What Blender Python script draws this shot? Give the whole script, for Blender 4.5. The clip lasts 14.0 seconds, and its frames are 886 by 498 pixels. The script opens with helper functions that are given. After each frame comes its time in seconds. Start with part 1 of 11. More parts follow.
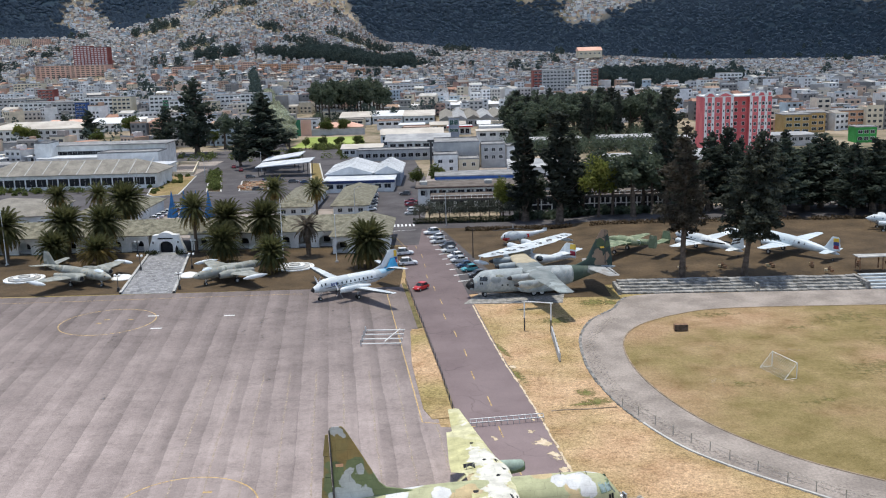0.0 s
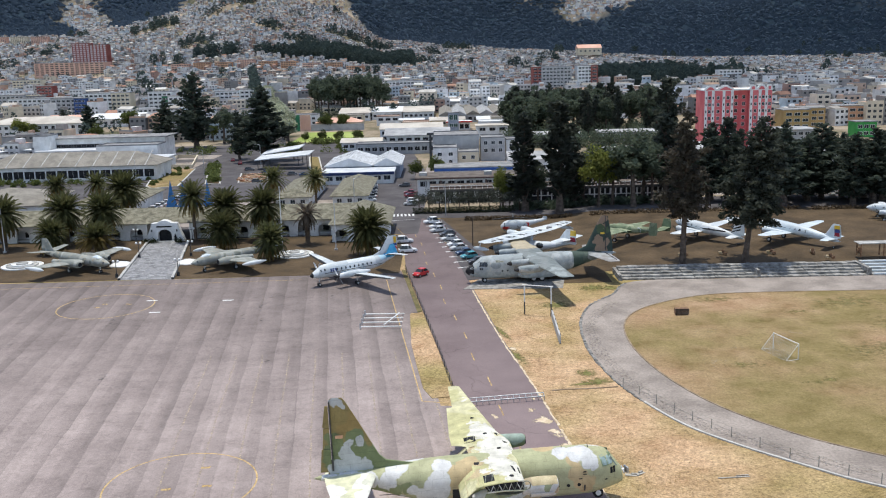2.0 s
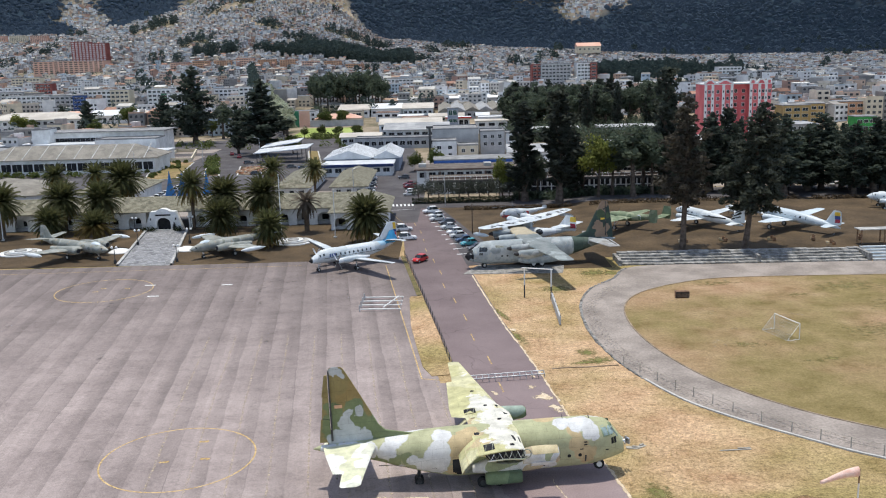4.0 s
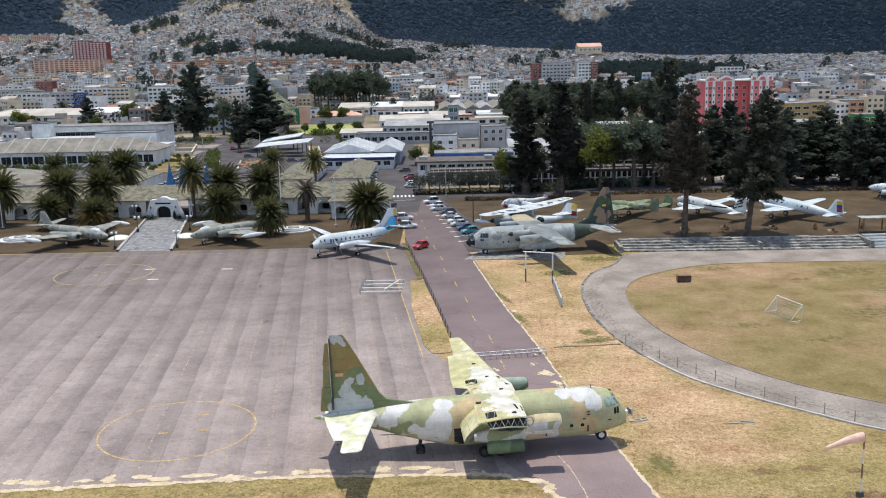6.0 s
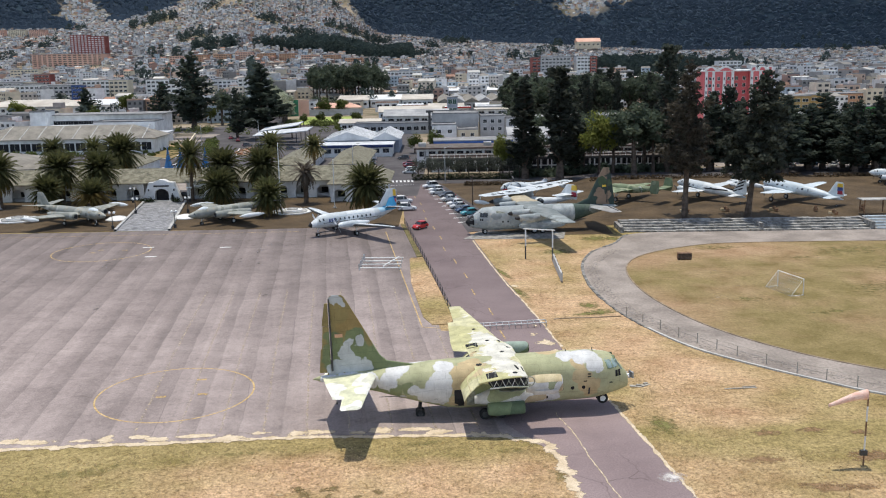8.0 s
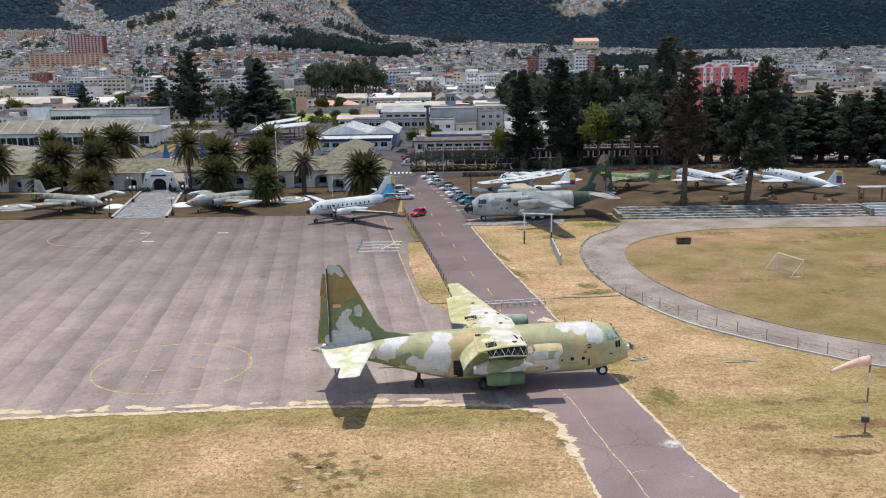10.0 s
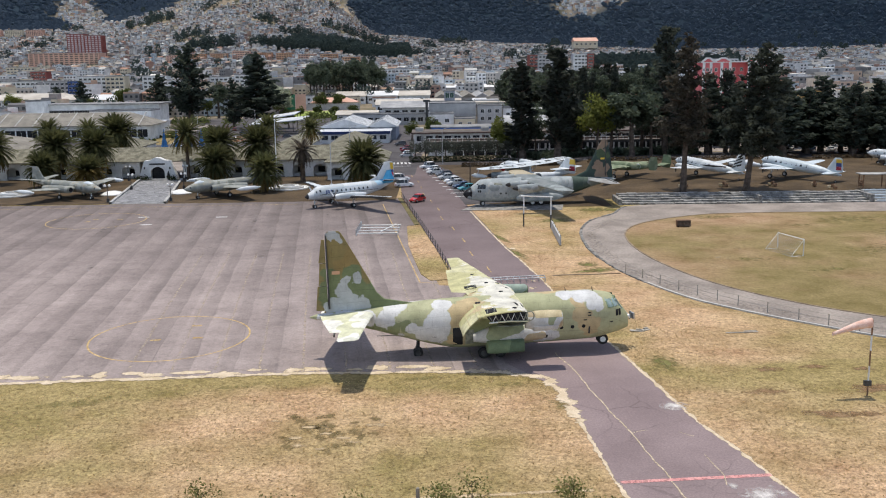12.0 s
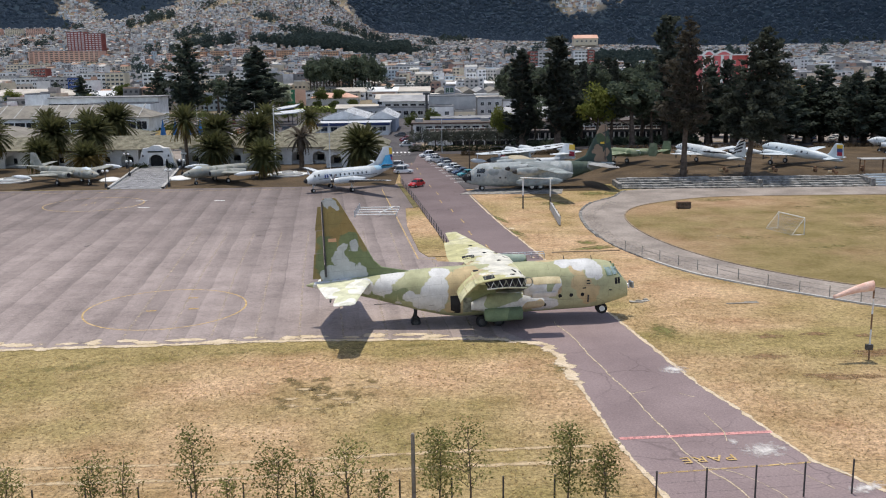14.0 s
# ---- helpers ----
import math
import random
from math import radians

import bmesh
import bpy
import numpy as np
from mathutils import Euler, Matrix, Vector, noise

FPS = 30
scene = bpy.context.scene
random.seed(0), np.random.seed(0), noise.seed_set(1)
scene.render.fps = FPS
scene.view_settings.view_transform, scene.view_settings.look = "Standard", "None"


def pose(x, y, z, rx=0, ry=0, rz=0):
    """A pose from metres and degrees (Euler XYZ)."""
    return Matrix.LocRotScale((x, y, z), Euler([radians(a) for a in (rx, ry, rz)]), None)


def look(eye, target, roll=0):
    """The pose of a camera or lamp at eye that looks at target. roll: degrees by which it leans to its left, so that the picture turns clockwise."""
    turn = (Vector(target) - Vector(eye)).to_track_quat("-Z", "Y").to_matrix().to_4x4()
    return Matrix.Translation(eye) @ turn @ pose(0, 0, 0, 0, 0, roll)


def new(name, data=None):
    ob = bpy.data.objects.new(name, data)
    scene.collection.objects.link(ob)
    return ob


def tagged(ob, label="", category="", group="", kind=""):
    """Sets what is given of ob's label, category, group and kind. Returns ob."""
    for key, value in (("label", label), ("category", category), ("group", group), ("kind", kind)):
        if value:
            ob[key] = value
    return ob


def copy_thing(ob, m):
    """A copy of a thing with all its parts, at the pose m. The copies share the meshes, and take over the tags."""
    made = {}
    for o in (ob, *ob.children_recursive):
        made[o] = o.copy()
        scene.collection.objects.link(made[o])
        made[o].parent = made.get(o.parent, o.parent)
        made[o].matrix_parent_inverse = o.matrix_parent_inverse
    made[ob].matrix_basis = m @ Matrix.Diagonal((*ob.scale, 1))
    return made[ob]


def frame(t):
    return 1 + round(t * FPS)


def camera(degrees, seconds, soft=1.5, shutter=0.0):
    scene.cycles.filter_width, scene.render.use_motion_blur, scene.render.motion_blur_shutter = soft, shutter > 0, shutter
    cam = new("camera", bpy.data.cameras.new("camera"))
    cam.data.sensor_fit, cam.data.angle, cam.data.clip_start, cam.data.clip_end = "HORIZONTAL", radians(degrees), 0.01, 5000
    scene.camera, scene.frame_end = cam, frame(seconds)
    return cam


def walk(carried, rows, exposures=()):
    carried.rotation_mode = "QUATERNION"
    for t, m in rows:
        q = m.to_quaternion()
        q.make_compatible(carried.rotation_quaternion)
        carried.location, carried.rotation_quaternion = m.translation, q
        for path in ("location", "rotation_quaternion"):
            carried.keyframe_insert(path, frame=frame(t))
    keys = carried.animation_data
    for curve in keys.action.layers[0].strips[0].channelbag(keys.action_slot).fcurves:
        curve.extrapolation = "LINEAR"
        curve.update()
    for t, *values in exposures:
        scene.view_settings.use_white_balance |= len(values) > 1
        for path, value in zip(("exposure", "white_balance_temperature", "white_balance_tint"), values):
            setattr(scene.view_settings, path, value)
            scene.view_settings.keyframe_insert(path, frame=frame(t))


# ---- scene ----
cam = camera(51.0, 14.0, soft=1.1)
PATH = [
    (0, (0.489, -0.966, 41.782), (0.48, 0.992, 41.376), -1.6),
    (0.5, (0.436, -0.979, 41.206), (0.427, 0.979, 40.798), -1.6),
    (1, (0.44, -0.983, 40.576), (0.431, 0.975, 40.168), -1.6),
    (1.5, (0.314, -0.905, 39.862), (0.307, 1.053, 39.455), -1.5),
    (2, (0.296, -0.895, 39.149), (0.289, 1.064, 38.743), -1.5),
    (2.5, (0.257, -0.949, 38.406), (0.25, 1.01, 38.002), -1.5),
    (3, (0.236, -0.945, 37.722), (0.23, 1.014, 37.318), -1.5),
    (5.5, (-0.091, -1.059, 34.055), (-0.095, 0.901, 33.656), -1.3),
    (6, (-0.162, -1.096, 33.266), (-0.166, 0.865, 32.869), -1.2),
    (6.5, (-0.252, -1.103, 32.45), (-0.255, 0.856, 32.052), -1.2),
    (7, (-0.382, -1.189, 31.636), (-0.384, 0.77, 31.236), -1.1),
    (7.5, (-0.375, -1.121, 30.843), (-0.376, 0.839, 30.443), -1.0),
    (8, (-0.433, -1.086, 30.01), (-0.433, 0.874, 29.609), -1.0),
    (10.5, (-0.623, -1.193, 26.488), (-0.617, 0.768, 26.094), -0.9),
    (11, (-0.673, -1.25, 25.722), (-0.666, 0.712, 25.329), -0.9),
    (11.5, (-0.701, -1.306, 24.991), (-0.694, 0.656, 24.6), -0.8),
    (12, (-0.711, -1.3, 24.197), (-0.703, 0.662, 23.807), -0.8),
    (12.5, (-0.691, -1.193, 23.466), (-0.683, 0.769, 23.078), -0.8),
    (13, (-0.664, -1.235, 22.732), (-0.657, 0.727, 22.343), -0.8),
    (13.5, (-0.587, -1.227, 22.119), (-0.58, 0.734, 21.729), -0.8),
    (14, (-0.51, -1.168, 21.387), (-0.503, 0.793, 20.998), -0.8),
]
walk(cam, [(t, look(eye, target, roll)) for t, eye, target, roll in PATH],
     exposures=[(0.0, 0.26, 6450, 8), (6.0, 0.24, 6550, 8), (10.0, 0.14, 6700, 9), (14.0, 0.08, 6700, 10)])

# ---- light ----
SUN_DIR = Vector((-0.6, 1.35, 10.7)).normalized()
world = bpy.data.worlds.new("sky")
scene.world = world
world.use_nodes = True
wt = world.node_tree
wt.nodes.clear()
sky = wt.nodes.new("ShaderNodeTexSky")
sky.sky_type = "NISHITA"
sky.sun_disc = False
sky.sun_elevation = math.asin(SUN_DIR.z)
sky.sun_rotation = math.atan2(SUN_DIR.x, SUN_DIR.y)
sky.altitude = 2800
sky.dust_density = 2.0
bg = wt.nodes.new("ShaderNodeBackground")
bg.inputs["Strength"].default_value = 0.2
wo = wt.nodes.new("ShaderNodeOutputWorld")
veil = wt.nodes.new("ShaderNodeHueSaturation")      # thin broken cloud makes the skylight paler
veil.inputs["Saturation"].default_value = 0.74
wt.links.new(sky.outputs[0], veil.inputs["Color"])
wt.links.new(veil.outputs[0], bg.inputs[0])
wt.links.new(bg.outputs[0], wo.inputs[0])
sun_data = bpy.data.lights.new("sun", "SUN")
sun_data.energy = 3.2
sun_data.angle = radians(0.9)
sun_data.color = (1.0, 0.94, 0.84)
sun = new("sun", sun_data)
sun.matrix_world = look(SUN_DIR * 100, (0, 0, 0))


# ---- materials ----
def nodes_of(name):
    m = bpy.data.materials.new(name)
    m.use_nodes = True
    nt = m.node_tree
    return m, nt, nt.nodes["Principled BSDF"]


def noise_node(nt, vec, scale, detail=4.0, rough=0.55):
    n = nt.nodes.new("ShaderNodeTexNoise")
    n.inputs["Scale"].default_value = scale
    n.inputs["Detail"].default_value = detail
    n.inputs["Roughness"].default_value = rough
    nt.links.new(vec, n.inputs["Vector"])
    return n.outputs["Fac"]


def ramp_node(nt, fac, stops, mode="LINEAR"):
    r = nt.nodes.new("ShaderNodeValToRGB")
    r.color_ramp.interpolation = mode
    els = r.color_ramp.elements
    while len(els) < len(stops):
        els.new(0.5)
    for e, (p, c) in zip(els, stops):
        e.position = p
        e.color = (c[0], c[1], c[2], 1)
    nt.links.new(fac, r.inputs[0])
    return r.outputs[0]


def math_node(nt, op, a, b, clamp=False):
    n = nt.nodes.new("ShaderNodeMath")
    n.operation = op
    n.use_clamp = clamp
    for k, v in enumerate((a, b)):
        if isinstance(v, (int, float)):
            n.inputs[k].default_value = v
        else:
            nt.links.new(v, n.inputs[k])
    return n.outputs[0]


def mix_node(nt, fac, a, b, mode="MIX"):
    n = nt.nodes.new("ShaderNodeMix")
    n.data_type = "RGBA"
    n.blend_type = mode
    for k, v in ((0, fac), (6, a), (7, b)):
        if isinstance(v, (int, float)):
            n.inputs[k].default_value = v
        elif isinstance(v, tuple):
            n.inputs[k].default_value = (v[0], v[1], v[2], 1)
        else:
            nt.links.new(v, n.inputs[k])
    return n.outputs[2]


def grey(v):
    return (v, v, v)


def coords(nt, world_space=False):
    if world_space:
        return nt.nodes.new("ShaderNodeNewGeometry").outputs["Position"]
    return nt.nodes.new("ShaderNodeTexCoord").outputs["Object"]


def finish(nt, bsdf, color, rough=0.8, metal=0.0, bump=None, strength=0.3, dist=0.05, spec=0.3):
    nt.links.new(color, bsdf.inputs["Base Color"])
    bsdf.inputs["Roughness"].default_value = rough
    bsdf.inputs["Metallic"].default_value = metal
    bsdf.inputs["Specular IOR Level"].default_value = spec
    if bump is not None:
        b = nt.nodes.new("ShaderNodeBump")
        b.inputs["Strength"].default_value = strength
        b.inputs["Distance"].default_value = dist
        nt.links.new(bump, b.inputs["Height"])
        nt.links.new(b.outputs[0], bsdf.inputs["Normal"])


def surf(name, a, b, scale=0.5, fine=6.0, rough=0.8, metal=0.0, bump=0.2, dist=0.03, vary=0.0, island=0.0,
         speck=0.18, spec=0.3, world_space=False, lo=0.38, hi=0.62):
    """Two tones in large patches, fine grain over them, and a change of tone from piece to piece."""
    m, nt, bsdf = nodes_of(name)
    v = coords(nt, world_space)
    big = noise_node(nt, v, scale, 5.0)
    small = noise_node(nt, v, fine, 3.0, 0.7)
    col = ramp_node(nt, big, [(lo, a), (hi, b)])
    grain = ramp_node(nt, small, [(0.25, grey(1 - speck)), (0.75, grey(1 + speck))])
    col = mix_node(nt, 1.0, col, grain, "MULTIPLY")
    if vary or island:
        if vary:
            r = nt.nodes.new("ShaderNodeObjectInfo").outputs["Random"]
        else:
            r = nt.nodes.new("ShaderNodeNewGeometry").outputs["Random Per Island"]
        amt = vary or island
        tone = ramp_node(nt, r, [(0.0, grey(1 - amt)), (1.0, grey(1 + amt))])
        col = mix_node(nt, 1.0, col, tone, "MULTIPLY")
    finish(nt, bsdf, col, rough, metal, small if bump else None, bump, dist, spec)
    return m


def palette(name, colours, rough=0.85, dirt=0.25, scale=0.25):
    """One colour out of a list for each island of the mesh, with stains."""
    m, nt, bsdf = nodes_of(name)
    r = nt.nodes.new("ShaderNodeNewGeometry").outputs["Random Per Island"]
    n = len(colours)
    col = ramp_node(nt, r, [(k / n, c) for k, c in enumerate(colours)], "CONSTANT")
    v = coords(nt, True)
    st = noise_node(nt, v, scale, 5.0, 0.65)
    tone = ramp_node(nt, st, [(0.3, grey(1 - dirt)), (0.65, grey(1.0))])
    col = mix_node(nt, 1.0, col, tone, "MULTIPLY")
    finish(nt, bsdf, col, rough)
    return m


def camo(name, cols, scale=0.3, rough=0.65, wear=(0.72, 0.7, 0.6), wear_amount=0.0, cuts=(0.0, 0.46, 0.55), blotch=0.25):
    """Painted camouflage in hard-edged blotches, faded, streaked and chipped."""
    m, nt, bsdf = nodes_of(name)
    v = coords(nt)
    big = noise_node(nt, v, scale, 1.5, 0.4)
    col = ramp_node(nt, big, [(p, c) for p, c in zip(cuts, cols)], "CONSTANT")
    fade = noise_node(nt, v, 0.9, 5.0, 0.65)
    tone = ramp_node(nt, fade, [(0.3, grey(1 - blotch)), (0.7, grey(1 + blotch))])
    col = mix_node(nt, 1.0, col, tone, "MULTIPLY")
    fine = noise_node(nt, v, 9.0, 4.0, 0.7)
    if wear_amount:
        worn = noise_node(nt, v, 1.3, 7.0, 0.72)
        mask = ramp_node(nt, worn, [(0.62 - wear_amount, grey(0)), (0.68 - wear_amount, grey(1))])
        col = mix_node(nt, mask, col, (wear[0], wear[1], wear[2]))
    grain = ramp_node(nt, fine, [(0.3, grey(0.9)), (0.7, grey(1.08))])
    col = mix_node(nt, 1.0, col, grain, "MULTIPLY")
    finish(nt, bsdf, col, rough, 0.0, fade, 0.15, 0.05)
    return m


def patched(name, greens, scale, patches, rough=0.7, grime=0.22, edge=0.9):
    """Hand-sprayed camouflage: two base tones, and patches of other colours at given places (x, y, z, radius)."""
    m, nt, bsdf = nodes_of(name)
    v = coords(nt)
    col = ramp_node(nt, noise_node(nt, v, scale, 2.0, 0.5), [(0.44, greens[0]), (0.49, greens[1])])
    wob = nt.nodes.new("ShaderNodeTexNoise")
    wob.inputs["Scale"].default_value = 0.75
    wob.inputs["Detail"].default_value = 3.0
    nt.links.new(v, wob.inputs["Vector"])
    mid = nt.nodes.new("ShaderNodeVectorMath")
    mid.operation = "SUBTRACT"
    mid.inputs[1].default_value = (0.5, 0.5, 0.5)
    nt.links.new(wob.outputs["Color"], mid.inputs[0])
    sc = nt.nodes.new("ShaderNodeVectorMath")
    sc.operation = "SCALE"
    sc.inputs["Scale"].default_value = 4.2 * edge
    nt.links.new(mid.outputs[0], sc.inputs[0])
    warp = nt.nodes.new("ShaderNodeVectorMath")
    warp.operation = "ADD"
    nt.links.new(v, warp.inputs[0])
    nt.links.new(sc.outputs[0], warp.inputs[1])
    for colour, spots in patches:
        mask = None
        for x, y, z, r in spots:
            d = nt.nodes.new("ShaderNodeVectorMath")
            d.operation = "DISTANCE"
            d.inputs[1].default_value = (x, y, z)
            nt.links.new(warp.outputs[0], d.inputs[0])
            one = ramp_node(nt, math_node(nt, "DIVIDE", d.outputs["Value"], r * 2.0), [(0.49, grey(1)), (0.54, grey(0))])
            mask = one if mask is None else math_node(nt, "MAXIMUM", mask, one)
        col = mix_node(nt, mask, col, colour)
    fade = noise_node(nt, v, 0.8, 6.0, 0.68)
    col = mix_node(nt, 1.0, col, ramp_node(nt, fade, [(0.3, grey(1 - grime)), (0.7, grey(1 + grime * 0.8))]), "MULTIPLY")
    chips = noise_node(nt, v, 2.6, 8.0, 0.75)
    col = mix_node(nt, ramp_node(nt, chips, [(0.64, grey(0)), (0.72, grey(0.55))]), col, (0.62, 0.6, 0.5))
    # panel lines
    br = nt.nodes.new("ShaderNodeTexBrick")
    br.inputs["Scale"].default_value = 1.0
    br.inputs["Mortar Size"].default_value = 0.014
    br.inputs["Brick Width"].default_value = 2.1
    br.inputs["Row Height"].default_value = 1.05
    sep = nt.nodes.new("ShaderNodeSeparateXYZ")
    nt.links.new(v, sep.inputs[0])
    cmb = nt.nodes.new("ShaderNodeCombineXYZ")
    nt.links.new(sep.outputs["X"], cmb.inputs["X"])
    nt.links.new(math_node(nt, "ADD", sep.outputs["Z"], sep.outputs["Y"]), cmb.inputs["Y"])
    nt.links.new(cmb.outputs[0], br.inputs["Vector"])
    lines = ramp_node(nt, br.outputs["Fac"], [(0.0, grey(1.0)), (1.0, grey(0.72))])
    col = mix_node(nt, 1.0, col, lines, "MULTIPLY")
    fine = noise_node(nt, v, 9.0, 4.0, 0.7)
    col = mix_node(nt, 1.0, col, ramp_node(nt, fine, [(0.3, grey(0.92)), (0.7, grey(1.06))]), "MULTIPLY")
    finish(nt, bsdf, col, rough, 0.0, fade, 0.12, 0.05)
    return m


def glass_mat(name, col=(0.02, 0.025, 0.03), rough=0.08):
    m, nt, bsdf = nodes_of(name)
    v = coords(nt)
    c = ramp_node(nt, noise_node(nt, v, 3.0), [(0.3, col), (0.7, tuple(x * 1.8 for x in col))])
    finish(nt, bsdf, c, rough, 0.0, None, spec=0.6)
    return m


# ---- mesh building ----
class Buf:
    """Collects faces for one mesh."""

    def __init__(self):
        self.v, self.f, self.m, self.k = [], [], [], 0

    def add(self, verts, faces, mat=None):
        n = len(self.v)
        self.v.extend(verts)
        for f in faces:
            self.f.append([n + i for i in f])
            self.m.append(self.k if mat is None else mat)

    def box(self, cx, cy, cz, sx, sy, sz, rz=0.0, mat=None, bottom=True):
        """A box whose base stands at cz."""
        c, s = math.cos(rz), math.sin(rz)
        pts = []
        for z in (cz, cz + sz):
            for x, y in ((-sx / 2, -sy / 2), (sx / 2, -sy / 2), (sx / 2, sy / 2), (-sx / 2, sy / 2)):
                pts.append((cx + c * x - s * y, cy + s * x + c * y, z))
        fs = [(4, 5, 6, 7), (0, 1, 5, 4), (1, 2, 6, 5), (2, 3, 7, 6), (3, 0, 4, 7)]
        if bottom:
            fs.append((3, 2, 1, 0))
        self.add(pts, fs, mat)

    def prism(self, poly, z0, z1, mat=None):
        """A flat polygon (counter-clockwise) raised from z0 to z1."""
        n = len(poly)
        self.add([(x, y, z0) for x, y in poly] + [(x, y, z1) for x, y in poly],
                 [tuple(range(n, 2 * n)), tuple(range(n - 1, -1, -1))] +
                 [(i, (i + 1) % n, n + (i + 1) % n, n + i) for i in range(n)], mat)

    def rings(self, rows, cap=True, mat=None):
        """Joins rings of equal count into a skin."""
        n = len(rows[0])
        fs = []
        for r in range(len(rows) - 1):
            for i in range(n):
                j = (i + 1) % n
                fs.append((r * n + i, r * n + j, (r + 1) * n + j, (r + 1) * n + i))
        if cap:
            fs.append(tuple(range(n - 1, -1, -1)))
            fs.append(tuple((len(rows) - 1) * n + i for i in range(n)))
        self.add([p for row in rows for p in row], fs, mat)

    def tube(self, p0, p1, r0, r1=None, seg=8, mat=None, cap=True):
        r1 = r0 if r1 is None else r1
        p0, p1 = Vector(p0), Vector(p1)
        d = (p1 - p0).normalized()
        u = d.orthogonal().normalized()
        w = d.cross(u)
        rows = []
        for p, r in ((p0, r0), (p1, r1)):
            rows.append([tuple(p + (u * math.cos(a) + w * math.sin(a)) * r) for a in
                         [2 * math.pi * i / seg for i in range(seg)]])
        self.rings(rows, cap, mat)

    def sweep(self, pts, radii, seg=6, mat=None):
        """A tube along a bent line."""
        rows = []
        for i, p in enumerate(pts):
            a, b = Vector(pts[max(0, i - 1)]), Vector(pts[min(len(pts) - 1, i + 1)])
            d = (b - a).normalized()
            u = Vector((0, 0, 1)).cross(d)
            u = u.normalized() if u.length > 0.05 else Vector((1, 0, 0))
            w = d.cross(u)
            rows.append([tuple(Vector(p) + (u * math.cos(t) + w * math.sin(t)) * radii[i]) for t in
                         [2 * math.pi * k / seg for k in range(seg)]])
        self.rings(rows, True, mat)

    def lathe(self, profile, seg=16, c=(0, 0, 0), mat=None):
        """Turns (radius, height) points about a vertical axis."""
        rows = [[(c[0] + r * math.cos(2 * math.pi * i / seg), c[1] + r * math.sin(2 * math.pi * i / seg), c[2] + z)
                 for i in range(seg)] for r, z in profile]
        self.rings(rows, True, mat)

    def moved(self, m, start=0):
        for i in range(start, len(self.v)):
            self.v[i] = tuple(m @ Vector(self.v[i]))
        return self

    def mesh(self, name, mats, smooth=False):
        me = bpy.data.meshes.new(name)
        me.from_pydata(self.v, [], self.f)
        for mt in (mats if isinstance(mats, (list, tuple)) else [mats]):
            me.materials.append(mt)
        me.polygons.foreach_set("material_index", self.m)
        if smooth:
            me.polygons.foreach_set("use_smooth", [True] * len(self.f))
            me.update()
            me.set_sharp_from_angle(angle=radians(38))
        me.update()
        return me


def part(name, buf, material, parent=None, label="", smooth=False):
    ob = new(name, buf.mesh(name, material, smooth) if isinstance(buf, Buf) else buf)
    if parent is not None:
        ob.parent = parent
    if label:
        ob["label"] = label
    return ob


def thing(name, label, category, group="", kind="", at=None, data=None):
    ob = new(name, data)
    if data is None:
        ob.empty_display_size = 0.3
    if at is not None:
        ob.matrix_basis = at
    return tagged(ob, label, category, group, kind)


def sphere_rows(cx, cy, cz, rx, ry, rz, seg=12, rings=8):
    rows = []
    for j in range(rings + 1):
        a = -math.pi / 2 + math.pi * min(max(j / rings, 0.02), 0.98)
        rows.append([(cx + rx * math.cos(a) * math.cos(t), cy + ry * math.cos(a) * math.sin(t), cz + rz * math.sin(a))
                     for t in [2 * math.pi * i / seg for i in range(seg)]])
    return rows


def smooth01(a, b, x):
    t = min(1.0, max(0.0, (x - a) / (b - a)))
    return t * t * (3 - 2 * t)


def lerp_table(tab, x):
    if x <= tab[0][0]:
        return tab[0][1]
    for (a, va), (b, vb) in zip(tab, tab[1:]):
        if x <= b:
            return va + (vb - va) * smooth01(a, b, x)
    return tab[-1][1]


# colours shared by many things
M_WHITE = surf("white_paint", (0.68, 0.68, 0.66), (0.78, 0.78, 0.76), 0.6, 8, 0.6, speck=0.06, bump=0.05)
M_PLASTER = surf("whitewashed_plaster", (0.62, 0.62, 0.605), (0.8, 0.8, 0.785), 0.35, 4, 0.9, speck=0.08, bump=0.1)
M_PLASTER_GREY = surf("grey_plaster", (0.36, 0.36, 0.36), (0.48, 0.48, 0.47), 0.3, 4, 0.9, speck=0.1, bump=0.1)
M_DARK = surf("dark_opening", (0.012, 0.012, 0.014), (0.03, 0.03, 0.032), 1.0, 8, 0.9, speck=0.1, bump=0)
M_TYRE = surf("tyre_rubber", (0.015, 0.015, 0.016), (0.035, 0.034, 0.033), 3.0, 30, 0.85, speck=0.2)
M_STEEL = surf("galvanised_steel", (0.42, 0.43, 0.44), (0.6, 0.61, 0.62), 2.0, 20, 0.45, 0.7, speck=0.1)
M_DARK_STEEL = surf("dark_steel", (0.05, 0.05, 0.052), (0.1, 0.1, 0.1), 2.0, 20, 0.6, 0.5)
M_RUST = surf("rusty_steel", (0.14, 0.08, 0.05), (0.28, 0.17, 0.1), 3.0, 20, 0.85)
M_CONC = surf("weathered_concrete", (0.3, 0.3, 0.29), (0.48, 0.47, 0.45), 0.5, 6, 0.9, speck=0.2, bump=0.3)
M_GLASS = glass_mat("dark_glass")
